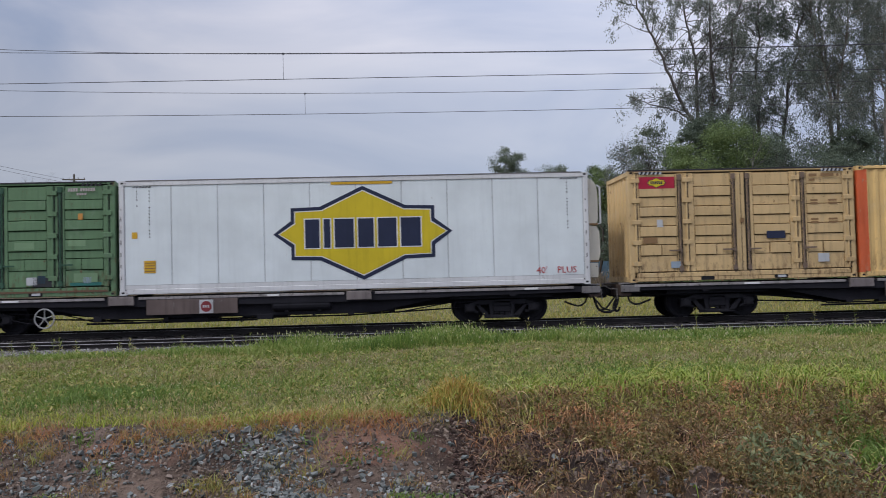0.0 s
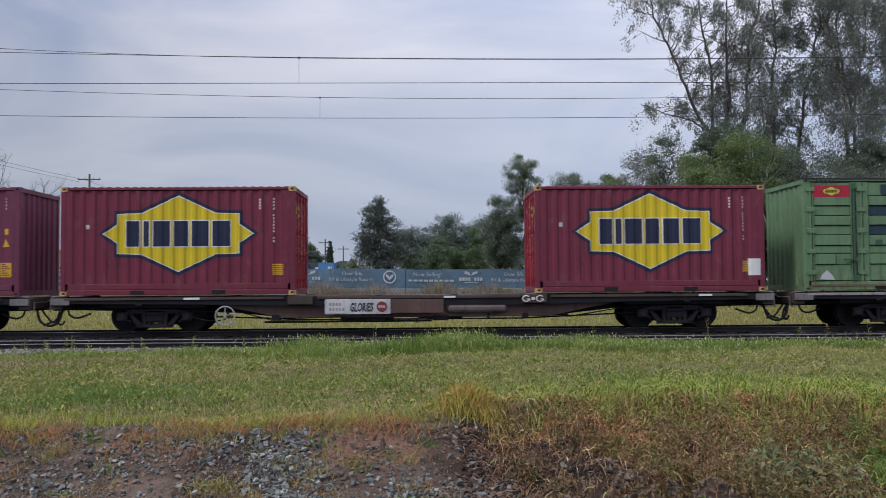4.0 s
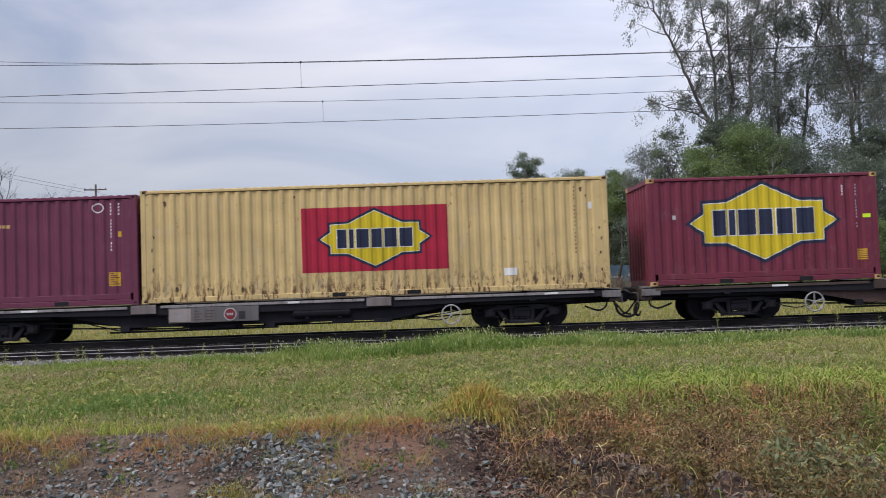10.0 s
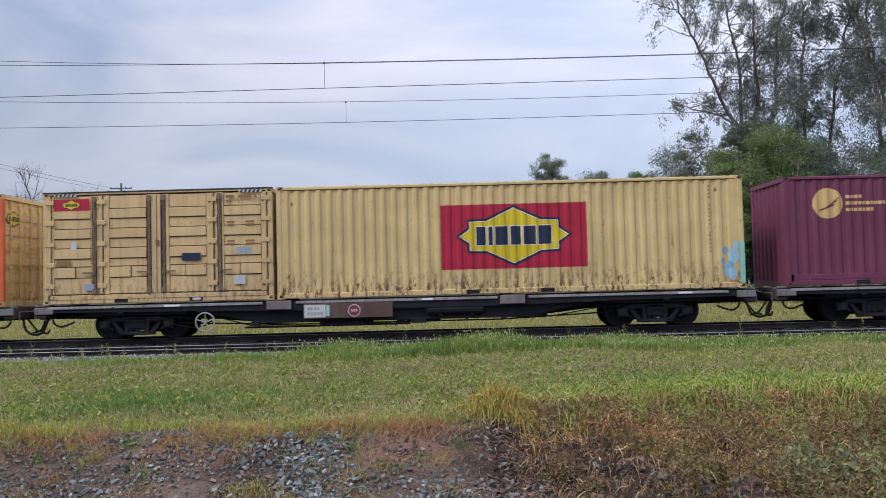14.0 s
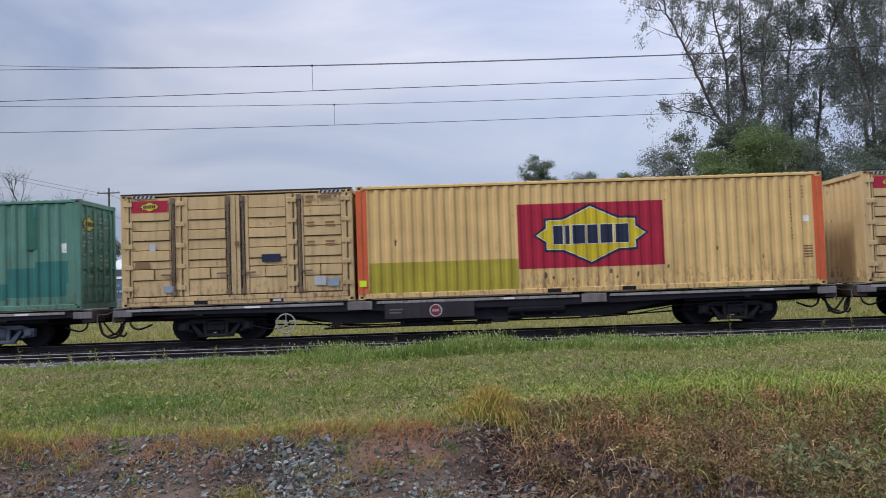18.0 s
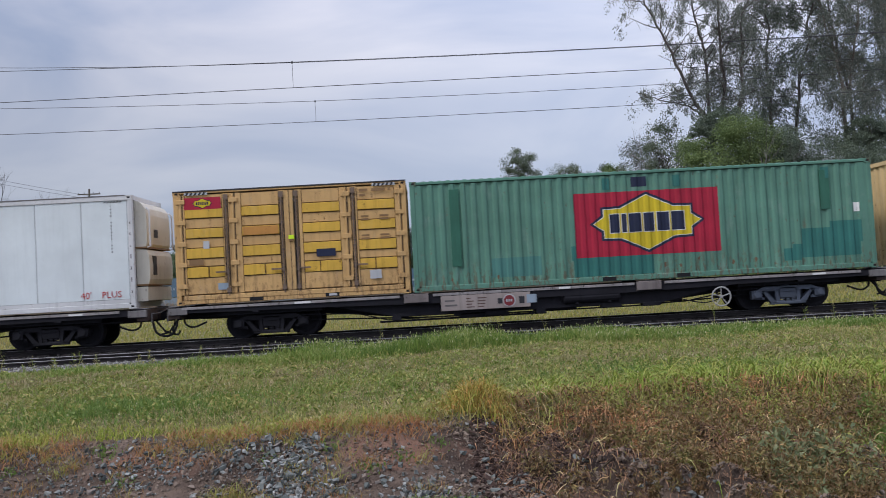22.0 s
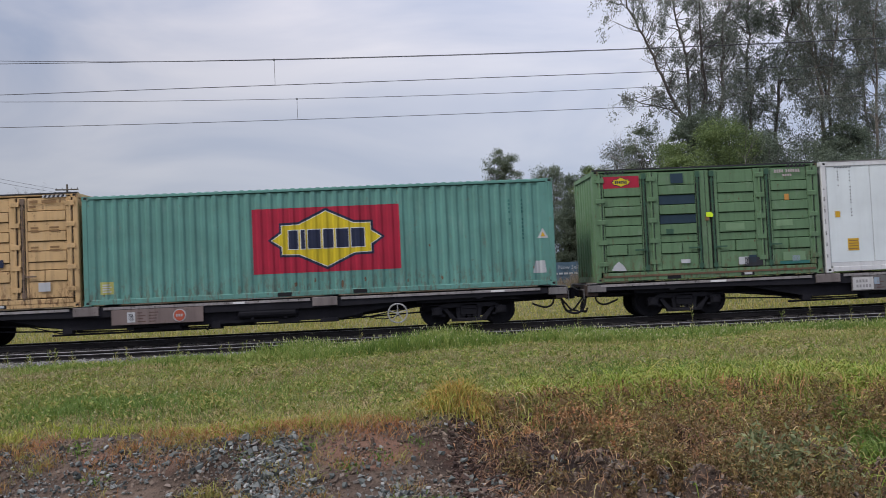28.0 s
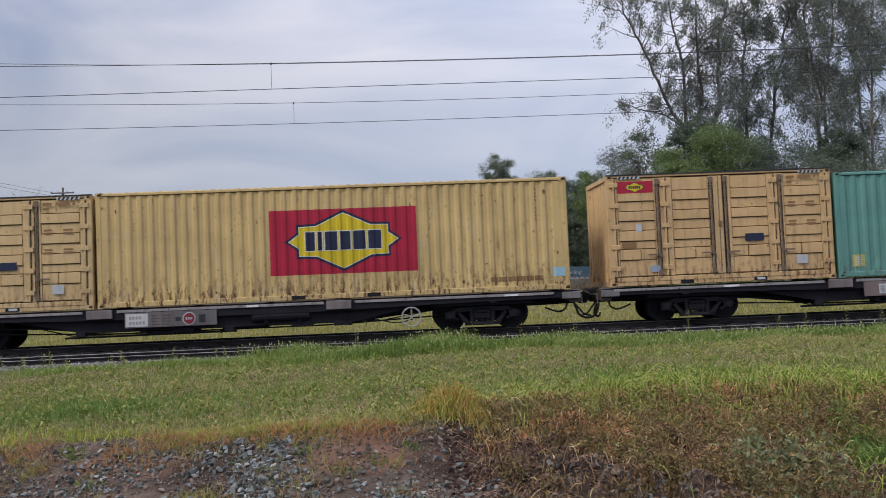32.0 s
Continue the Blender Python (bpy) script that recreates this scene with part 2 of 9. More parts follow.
MARK_WHITE = paint("marking_white", (0.66, 0.66, 0.64), 0.2, 0.6)
FADED_MARK = paint("faded_pale_marking", (0.40, 0.34, 0.34), 0.3, 0.6)
MARK_PALE_GREEN = paint("pale_green_touch_up", (0.17, 0.27, 0.15), 0.4, 0.6)
MARK_RED = paint("marking_red", (0.45, 0.04, 0.04), 0.1, 0.6)
MARK_BLACK = paint("marking_black", (0.03, 0.03, 0.035), 0.1, 0.6)
MARK_BROWN = paint("marking_brown", (0.22, 0.13, 0.06), 0.1, 0.6)
MARK_CREAM = paint("faded_gold_marking", (0.56, 0.38, 0.15), 0.2, 0.6)
MARK_YELLOW = paint("marking_yellow", (0.58, 0.34, 0.025), 0.1, 0.6)
OLIVE_PALE = paint("worn_yellow_plate", (0.38, 0.37, 0.12), 0.4, 0.6)
OLIVE = paint("olive_patch_paint", (0.36, 0.30, 0.035), 0.1, 0.5)
SKY_BLUE = paint("pale_blue_spray", (0.30, 0.48, 0.56), 0.1, 0.6)
SKY_DEEP = paint("deeper_blue_spray", (0.16, 0.33, 0.55), 0.1, 0.6)
GRAF_GREEN = paint("mint_spray", (0.25, 0.52, 0.42), 0.1, 0.6)
PLACARD = paint("worn_placard", (0.46, 0.47, 0.48), 0.45, 0.6, 1.15, (0.2, 0.16, 0.12), 0.6)
PLACARD_BLUE = paint("worn_blue_placard", (0.26, 0.32, 0.38), 0.4, 0.6, 1.15, (0.3, 0.24, 0.18), 0.6)
NAVY_TEAL = paint("dark_blue_patch", (0.02, 0.042, 0.062), 0.1, 0.55)
RUSTY = paint("rusty_brown_sill", (0.12, 0.075, 0.045), 0.8, 0.7, 1.4)
TAPE = plain("lime_reflective_tape", (0.62, 0.85, 0.03), 0.35, 0.05)
BLACK_IRON = paint("black_underframe", (0.017, 0.0165, 0.0205), 0.2, 0.7, 1.3, (0.04, 0.03, 0.026), spec=0.12)
GREY_IRON = paint("grey_sill_paint", (0.13, 0.122, 0.12), 0.6, 0.6, 1.5, (0.05, 0.035, 0.03), 0.7)
LOCK_PAINT = paint("dusty_lock_paint", (0.17, 0.145, 0.138), 0.5, 0.65, 1.4, (0.06, 0.045, 0.04), 0.6)
EDGE_IRON = paint("scuffed_edge_paint", (0.20, 0.185, 0.182), 0.75, 0.65, 1.7, (0.035, 0.028, 0.026), 0.9)
PANEL_IRON = paint("brown_grey_panel_paint", (0.10, 0.075, 0.068), 0.5, 0.65, 1.5, (0.2, 0.18, 0.17), 0.6)
BROWN_IRON = paint("brown_dusty_steel", (0.07, 0.052, 0.045), 0.4, 0.7, 1.3, spec=0.1)
BOGIE_IRON = paint("bogie_iron", (0.017, 0.0165, 0.0198), 0.2, 0.7, 1.3, (0.04, 0.031, 0.027), spec=0.12)
BOGIE_BLUE = paint("blue_grey_bogie_iron", (0.075, 0.088, 0.115), 0.3, 0.6, 1.2)
BAR_STEEL = paint("dark_locking_bar", (0.16, 0.115, 0.085), 0.5, 0.6, 1.3, spec=0.2)
# dark backing colours that paint the shadow lines between door ribs
GAP_SHADE_BROWN = paint("brown_gap_shade", (0.13, 0.085, 0.045), 0.2, 0.7, 1.2, spec=0.1)
GAP_SHADE_GREEN = paint("green_gap_shade", (0.02, 0.045, 0.02), 0.2, 0.7, 1.2, spec=0.1)
WHEEL_PAINT = paint("worn_white_wheel_paint", (0.31, 0.31, 0.305), 0.3, 0.6)
RUBBER = plain("black_rubber", (0.02, 0.02, 0.022), 0.6, 0.2, 10)
DARK = plain("dark_opening", (0.012, 0.012, 0.014), 0.8, 0.2)

# ---- building helpers ----
class Shape:
    """Collects boxes, tubes and prisms into one mesh."""

    def __init__(self):
        self.v, self.f = [], []

    def add(self, verts, faces):
        k = len(self.v)
        self.v += [tuple(p) for p in verts]
        self.f += [tuple(i + k for i in q) for q in faces]
        return self

    def box(self, x0, x1, y0, y1, z0, z1, c=0.0):
        """A box; c cuts its edges along its longest run."""
        if c <= 0:
            v = [(x, y, z) for x in (x0, x1) for y in (y0, y1) for z in (z0, z1)]
            return self.add(v, [(0, 1, 3, 2), (4, 6, 7, 5), (0, 4, 5, 1), (2, 3, 7, 6), (0, 2, 6, 4), (1, 5, 7, 3)])
        dx, dy, dz = x1 - x0, y1 - y0, z1 - z0
        if dx >= dy and dx >= dz:
            ring = lambda a: [(a, y, z) for y, z in ((y0 + c, z0), (y1 - c, z0), (y1, z0 + c), (y1, z1 - c), (y1 - c, z1), (y0 + c, z1), (y0, z1 - c), (y0, z0 + c))]
            return self.rings([ring(x0), ring(x1)])
        if dz >= dy:
            ring = lambda a: [(x, y, a) for x, y in ((x0 + c, y0), (x1 - c, y0), (x1, y0 + c), (x1, y1 - c), (x1 - c, y1), (x0 + c, y1), (x0, y1 - c), (x0, y0 + c))]
            return self.rings([ring(z0), ring(z1)])
        ring = lambda a: [(x, a, z) for x, z in ((x0 + c, z0), (x0, z0 + c), (x0, z1 - c), (x0 + c, z1), (x1 - c, z1), (x1, z1 - c), (x1, z0 + c), (x1 - c, z0))]
        return self.rings([ring(y0), ring(y1)])

    def rings(self, rr, caps=True):
        n = len(rr[0])
        faces = []
        for i in range(len(rr) - 1):
            for j in range(n):
                a, b = i * n + j, i * n + (j + 1) % n
                faces.append((a, b, b + n, a + n))
        if caps:
            faces.append(tuple(range(n))[::-1])
            faces.append(tuple(range((len(rr) - 1) * n, len(rr) * n)))
        return self.add([p for r in rr for p in r], faces)

    def tube(self, pts, r, n=8, caps=True):
        pts = [Vector(p) for p in pts]
        rad = r if isinstance(r, (list, tuple)) else [r] * len(pts)
        rr = []
        side = None
        for i, p in enumerate(pts):
            d = (pts[min(i + 1, len(pts) - 1)] - pts[max(i - 1, 0)])
            d = d.normalized() if d.length > 1e-9 else Vector((0, 0, 1))
            if side is None:
                side = d.cross(Vector((0, 0, 1)) if abs(d.z) < 0.9 else Vector((1, 0, 0))).normalized()
            else:
                side = (side - d * side.dot(d)).normalized()
            up = d.cross(side)
            rr.append([p + (side * math.cos(2 * math.pi * k / n) + up * math.sin(2 * math.pi * k / n)) * rad[i] for k in range(n)])
        return self.rings(rr, caps)

    def disc(self, cx, cy, cz, r, y0, y1, n=24):
        """A cylinder along y."""
        return self.rings([[(cx + r * math.cos(2 * math.pi * k / n), y, cz + r * math.sin(2 * math.pi * k / n)) for k in range(n)] for y in (y0, y1)])

    def prism(self, poly, y0, y1):
        """A polygon in x, z pushed along y."""
        return self.rings([[(x, y, z) for x, z in poly] for y in (y0, y1)])

    def mesh(self, name):
        me = bpy.data.meshes.new(name)
        me.from_pydata(self.v, [], self.f)
        return me


def finish(me, material, smooth=False):
    bm = bmesh.new()
    bm.from_mesh(me)
    bmesh.ops.recalc_face_normals(bm, faces=bm.faces)
    bm.to_mesh(me)
    bm.free()
    if smooth:
        me.polygons.foreach_set("use_smooth", [True] * len(me.polygons))
    if material:
        me.materials.append(material)
    return me


def part(name, shape, material, parent, label="", at=None, smooth=False):
    me = shape if isinstance(shape, bpy.types.Mesh) else finish(shape.mesh(name), material, smooth)
    ob = new(name, me)
    ob.parent = parent
    if at is not None:
        ob.matrix_basis = at
    if label:
        tagged(ob, label)
    return ob


def thing(name, shape, material, label, category, kind="", group="", at=None, smooth=False):
    me = finish(shape.mesh(name), material, smooth) if isinstance(shape, Shape) else shape
    ob = new(name, me)
    if at is not None:
        ob.matrix_basis = at
    return tagged(ob, label, category, group, kind)


def raw_mesh(name, verts, faces_flat, per, material, smooth=False):
    """A mesh straight from arrays: faces of `per` corners each."""
    me = bpy.data.meshes.new(name)
    nf = len(faces_flat) // per
    me.vertices.add(len(verts))
    me.vertices.foreach_set("co", np.ascontiguousarray(verts, dtype=np.float32).ravel())
    me.loops.add(nf * per)
    me.loops.foreach_set("vertex_index", np.ascontiguousarray(faces_flat, dtype=np.int32))
    me.polygons.add(nf)
    me.polygons.foreach_set("loop_start", np.arange(0, nf * per, per, dtype=np.int32))
    me.polygons.foreach_set("use_smooth", np.full(nf, smooth))
    me.update(calc_edges=True)
    me.materials.append(material)
    return me

# ---- ground ----
def smooth_step(a):
    a = np.clip(a, 0, 1)
    return a * a * (3 - 2 * a)


def bank_edge(xs):
    return 8.2 + 0.14 * np.sin(xs * 0.7) + 0.10 * np.sin(xs * 1.9 + 1) + 1.25 * smooth_step((xs + 0.1) / 1.5)


def height_at(x, y):
    """The lie of the land: a bank before the camera, a verge, the track bed, and fields beyond."""
    xs = np.asarray(x, dtype=float)
    ys = np.asarray(y, dtype=float)
    edge = bank_edge(xs)
    span = 1.5 + 0.8 * smooth_step((xs + 0.1) / 1.5)
    z = -0.43 + 0.33 * smooth_step((ys - (edge - span)) / span)
    z = z - 0.19 * smooth_step((xs - 0.35) / 0.7) * smooth_step((edge - 0.08 - ys) / 0.3) * (1 - smooth_step((edge - 0.55 - ys) / 1.5))
    lumps = smooth_step((xs - 0.3) / 0.8) * (ys < edge + 0.3) * (ys > 5.0)
    z = z + lumps * (0.03 + 0.105 * smooth_step((edge - 0.3 - ys) / 0.6)) * (np.sin(xs * 9.1 + 2 * np.sin(ys * 4.3)) * np.sin(ys * 8.7 + 1.5 * np.sin(xs * 5.1)) + 0.6 * np.sin(xs * 4.1 + ys * 3.0))
    z = z + 0.09 * np.exp(-((xs - 0.45) / 0.45) ** 2 - ((ys - 8.85) / 0.4) ** 2)
    z = z + 0.05 * np.clip((ys - 9.0) / 7.0, 0, 1)
    z = z - 0.32 * smooth_step((ys - 17.0 + 0.95 * smooth_step((-1.2 - xs) / 2.0)) / 0.8)
    z = np.where(ys > 26.2, -0.25 + 0.72 * smooth_step((ys - 27) / 17.0), z)
    rough = np.clip((60 - np.abs(ys)) / 40, 0, 1)
    z = z + rough * (0.012 * np.sin(xs * 3.1 + ys * 1.3) + 0.015 * np.sin(xs * 1.1 - ys * 2.1) + 0.008 * np.sin(xs * 7.3 + 2.0) * np.sin(ys * 6.1))
    return z


def soil_material():
    m, n, l, b = nodes_of("verge_soil")
    v = mapped(n, l)
    sep = n.new("ShaderNodeSeparateXYZ")
    l.new(v, sep.inputs[0])
    soil = mix_node(n, l, ramp_node(n, l, noise_node(n, l, v, 1.7, 6, 0.62), 0.38, 0.62), (0.08, 0.058, 0.046), (0.20, 0.145, 0.112))
    soil = mix_node(n, l, times(n, l, ramp_node(n, l, noise_node(n, l, v, 0.9, 3), 0.55, 0.62), 0.7), soil, (0.27, 0.145, 0.10))
    soil = mix_node(n, l, ramp_node(n, l, noise_node(n, l, v, 30, 5, 0.7), 0.56, 0.7), soil, (0.035, 0.028, 0.022))
    # soil darkened below the crest: dark earth plus the shade under its overhang
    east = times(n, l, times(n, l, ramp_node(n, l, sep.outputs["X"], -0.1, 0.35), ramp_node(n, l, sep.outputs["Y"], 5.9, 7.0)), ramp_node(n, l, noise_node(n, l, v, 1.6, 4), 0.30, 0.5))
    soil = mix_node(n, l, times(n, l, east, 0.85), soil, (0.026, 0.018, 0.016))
    turf = mix_node(n, l, ramp_node(n, l, noise_node(n, l, v, 2.2, 6, 0.65), 0.4, 0.62), (0.115, 0.122, 0.042), (0.245, 0.215, 0.105))
    turf = mix_node(n, l, ramp_node(n, l, noise_node(n, l, v, 22, 5, 0.7), 0.5, 0.7), turf, (0.04, 0.045, 0.015))
    wob = n.new("ShaderNodeMath")
    wob.operation = "MULTIPLY_ADD"
    l.new(noise_node(n, l, v, 2.5, 5), wob.inputs[0])
    wob.inputs[1].default_value = 1.2
    l.new(sep.outputs["Y"], wob.inputs[2])
    c = mix_node(n, l, ramp_node(n, l, wob.outputs[0], 8.6, 9.3), soil, turf)
    l.new(c, b.inputs["Base Color"])
    b.inputs["Roughness"].default_value = 0.95
    b.inputs["Specular IOR Level"].default_value = 0.1
    bumped(n, l, b, noise_node(n, l, v, 11, 9, 0.75), 1.0, 0.07)
    return m


gx = np.concatenate([[-3000, -800, -250, -120, -70, -45, -34], np.arange(-26, -6, 0.3), np.arange(-6, 7.01, 0.11), np.arange(7.3, 26.01, 0.3), [34, 45, 70, 120, 250, 800, 3000]])
gy = np.concatenate([[-400, -60, -10, 0, 3], np.arange(4.5, 10.6, 0.10), np.arange(10.7, 18.6, 0.2), [19.0, 20.2, 21.4, 22.6, 23.8, 25.0, 26.1, 26.3], np.arange(27.4, 60, 1.2), [75, 100, 160, 300, 900, 3000]])
GX, GY = np.meshgrid(gx, gy)
GV = np.stack([GX, GY, height_at(GX, GY)], -1).reshape(-1, 3)
nx, ny = len(gx), len(gy)
ii, jj = np.meshgrid(np.arange(nx - 1), np.arange(ny - 1))
a = (jj * nx + ii).ravel()
GF = np.stack([a, a + 1, a + 1 + nx, a + nx], 1).ravel()
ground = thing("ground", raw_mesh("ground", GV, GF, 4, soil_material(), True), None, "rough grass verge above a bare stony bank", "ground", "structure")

# ---- tracks ----
BALLAST_DARK = plain("oily_ballast", (0.026, 0.023, 0.024), 0.9, 0.35, 14, bump=0.9, distance=0.05)
SLEEPER = plain("dark_timber_sleeper", (0.028, 0.024, 0.023), 0.9, 0.3, 8, bump=0.5, stretch=(6, 0.6, 6))
RAIL_TOP = plain("worn_rail_head", (0.24, 0.235, 0.24), 0.5, 0.25, 9, metal=0.3, stretch=(0.3, 4, 4))
RAIL_SIDE = plain("rusty_rail_side", (0.03, 0.026, 0.026), 0.8, 0.3, 8)
bed = Shape()
bed.rings([[(x, y, z) for y, z in ((16.2, -0.3), (16.7, -0.15), (17.0, -0.14), (18.1, -0.16), (18.6, -0.215), (20.7, -0.215), (21.6, -0.185), (22.6, -0.17), (24.8, -0.17), (25.6, -0.2), (26.6, -0.4), (16.2, -0.5))] for x in (-160, 160)])
track_bed = thing("track_bed", bed, BALLAST_DARK, "dark oily ballast bed under two tracks", "track bed", "structure")
sleeper_mesh = finish(Shape().box(-0.11, 0.11, -1.05, 1.05, -0.12, 0.0, 0.012).mesh("sleeper"), SLEEPER)
for c, z in ((MID, -0.145), (MID - 4.0, -0.185)):
    for i in range(-36, 37):
        part("sleeper", sleeper_mesh, None, track_bed, at=pose(i * 0.68 + 0.1 * math.sin(i * 7.0) * 0.3, c, z + 0.004, 0, 0, math.sin(i * 3.3)))
for c, z in ((MID, 0.0), (MID - 4.0, -0.04)):
    for s in (-0.57, 0.57):
        prof = [(-0.07, -0.14), (0.07, -0.14), (0.07, -0.125), (0.012, -0.1), (0.012, -0.04), (0.034, -0.03), (0.034, -0.006), (-0.034, -0.006), (-0.034, -0.03), (-0.012, -0.04), (-0.012, -0.1), (-0.07, -0.125)]
        r = Shape().rings([[(x, c + s + y, z + h) for y, h in prof] for x in (-160, 160)])
        rail = thing("rail", r, RAIL_SIDE, "rail with dark rusty sides and worn top", "rail", "structure")
        head = [(-0.034, -0.0055), (0.034, -0.0055), (0.03, 0.0), (-0.03, 0.0)]
        part("rail_head", Shape().rings([[(x, c + s + y, z + h) for y, h in head] for x in (-160, 160)]), RAIL_TOP, rail, "worn bright running surface")

# ---- overhead wires ----
WIRE = plain("dark_copper_wire", (0.06, 0.06, 0.068), 0.6, 0.2)


def wire_run(y, z, bend, slope, rise=0.0):
    return [(-2.85 + d, y, z + bend * d * d + slope * d + (rise * d * d if d < 0 else 0)) for d in range(-44, 45, 2)]


for y, z, drop, mb, ms, cb, cs in ((MID - 4.0, 6.435, 0.595, 0.00094, -0.0124, 0.0, 0.0), (MID, 6.385, 0.575, 0.00129, -0.0158, 0.0006, -0.0054)):
    w = thing("overhead_wire", Shape().tube(wire_run(y, z - drop, cb, cs), 0.0078, 6), WIRE, "taut contact wire below its messenger wire", "overhead wire", "structure")
    part("messenger_wire", Shape().tube(wire_run(y, z, mb, ms), 0.007, 6), WIRE, w)
    if y < MID - 1:
        part("feeder_wire", Shape().tube(wire_run(y + 0.1, z + 0.012, mb, ms, 0.0021), 0.006, 6), WIRE, w)
    for d in (-14.2, 0.0, 14.0, 28.0):
        top = z + mb * d * d + ms * d
        if abs(d) < 1 or abs(d) > 12:
            part("dropper", Shape().tube([(-2.85 + d, y, top), (-2.85 + d, y, z - drop + cb * d * d + cs * d)], 0.0045, 5), WIRE, w)
            part("clamp", Shape().box(-2.87 + d, -2.83 + d, y - 0.012, y + 0.012, top - 0.03, top + 0.015), WIRE, w)

# ---- the train: containers ----
BOX_W = 2.438
RIB = 0.278


def profile(length, deep=0.038):
    """Break points along a corrugated wall and how far it stands back there."""
    a, b = 0.16, length - 0.16
    count = int((b - a) / RIB)
    step = (b - a) / count
    pts = [(0.0, 0.012)]
    for i in range(count):
        x = a + i * step
        pts += [(x, 0.012), (x + 0.19 * step, 0.012 + deep), (x + 0.55 * step, 0.012 + deep), (x + 0.74 * step, 0.012)]
    pts += [(b, 0.012), (length, 0.012)]
    return pts


def depth_at(pts, x):
    for (x0, d0), (x1, d1) in zip(pts, pts[1:]):
        if x <= x1:
            return d0 + (d1 - d0) * (x - x0) / max(1e-6, x1 - x0)
    return pts[-1][1]


def wall_sheet(pts, z0, z1, inner=0.03):
    """A corrugated sheet in the x, z plane, with thickness, its outside at y = depth."""
    s = Shape()
    n = len(pts)
    v = [(x, d, z) for z in (z0, z1) for x, d in pts] + [(x, d + inner, z) for z in (z0, z1) for x, d in pts]
    f = []
    for i in range(n - 1):
        f += [(i, i + 1, n + i + 1, n + i), (2 * n + i + 1, 2 * n + i, 3 * n + i, 3 * n + i + 1)]
        f += [(i, 2 * n + i, 2 * n + i + 1, i + 1), (n + i, n + i + 1, 3 * n + i + 1, 3 * n + i)]
    f += [(0, n, 3 * n, 2 * n), (n - 1, 3 * n - 1, 4 * n - 1, 2 * n - 1)]
    return s.add(v, f)


def decal(name, polys, pts, off, material, parent, label=""):
    """Flat painted shapes in x, z that follow a wall whose outside is given by pts."""
    bm = bmesh.new()
    for poly in polys:
        bm.faces.new([bm.verts.new((x, 0, z)) for x, z in poly])
    if pts:
        lo = min(p[0] for q in polys for p in q)
        hi = max(p[0] for q in polys for p in q)
        for x, _ in pts:
            if lo < x < hi:
                bmesh.ops.bisect_plane(bm, geom=bm.verts[:] + bm.edges[:] + bm.faces[:], dist=1e-5, plane_co=(x, 0, 0), plane_no=(1, 0, 0))
        for v in bm.verts:
            v.co.y = depth_at(pts, v.co.x) - off
    else:
        for v in bm.verts:
            v.co.y = -off
    bmesh.ops.recalc_face_normals(bm, faces=bm.faces)
    for f in bm.faces:
        if f.normal.y > 0:
            f.normal_flip()
    me = bpy.data.meshes.new(name)
    bm.to_mesh(me)
    bm.free()
    me.materials.append(material)
    return part(name, me, None, parent, label)


def rect(x0, z0, x1, z1):
    return [(x0, z0), (x1, z0), (x1, z1), (x0, z1)]


def star(cx, cz, k, grow):
    """The twelve-sided badge outline, grown by a border."""
    g = grow
    q = [(1.92 + 1.5 * g, 0), (1.56 + g, 0.23 + 0.75 * g), (1.56 + g, 0.50 + g), (0.95 + 0.4 * g, 0.52 + g), (0, 0.97 + 1.2 * g)]
    right_up = q
    left_up = [(-x, z) for x, z in q[::-1]][1:]
    left_dn = [(-x, -z) for x, z in q][1:]
    right_dn = [(x, -z) for x, z in q[::-1]][1:-1]
    return [(cx + k * x, cz + k * z) for x, z in right_up + left_up + left_dn + right_dn]


def rust_marks(parent, pts, spots, seed, material):
    """Irregular rust scabs with short runs below them. spots: (x, z, size)."""
    rnd = random.Random(seed)
    for x, z, k in spots:
        ring = []
        for i in range(9):
            a = 2 * math.pi * i / 9
            r = k * rnd.uniform(0.45, 1.0)
            ring.append((x + 0.55 * r * math.cos(a), z + r * math.sin(a) * (1.5 if math.sin(a) < 0 else 0.8)))
        decal("rust_scab", [ring], pts, 0.0018, material, parent)


def badge(pts, cx, cz, k, parent, base=0.003):
    decal("badge_border", [star(cx, cz, k, 0.10)], pts, base + 0.003, NAVY, parent, "navy border of a star-shaped badge")
    decal("badge_line", [star(cx, cz, k, 0.022)], pts, base + 0.006, MARK_WHITE, parent, "thin white line")
    decal("badge_field", [star(cx, cz, k, 0.0)], pts, base + 0.009, LOGO_YELLOW, parent, "yellow star-shaped badge field")
    x = cx - k * 1.335
    bars, edges = [], []
    for w in (0.33, 0.15, 0.44, 0.36, 0.43, 0.46):
        bars.append(rect(x, cz - 0.33 * k, x + w * k, cz + 0.33 * k))
        edges.append(rect(x - 0.025 * k, cz - 0.355 * k, x + (w + 0.025) * k, cz + 0.355 * k))
        x += (w + 0.1) * k
    for edge, bar in zip(edges, bars):
        decal("badge_bar_edge", [edge], pts, base + 0.012, MARK_WHITE, parent)
        decal("badge_bar", [bar], pts, base + 0.015, NAVY, parent, "navy bar on the badge")


def code_column(pts, x, z_top, count, parent, material, off=0.004, size=0.045, step=0.085):
    """Writing too small to read, one mark below another."""
    rnd = random.Random(int(x * 100) + count)
    polys = []
    for i in range(count):
        if i in (4, 11):
            continue
        z = z_top - i * step
        w = size * rnd.uniform(0.7, 1.0)
        polys.append(rect(x, z - size * 1.25, x + w, z))
    decal("code_lettering", polys, pts, off, material, parent, "column of small code marks")["kind"] = "stuff"


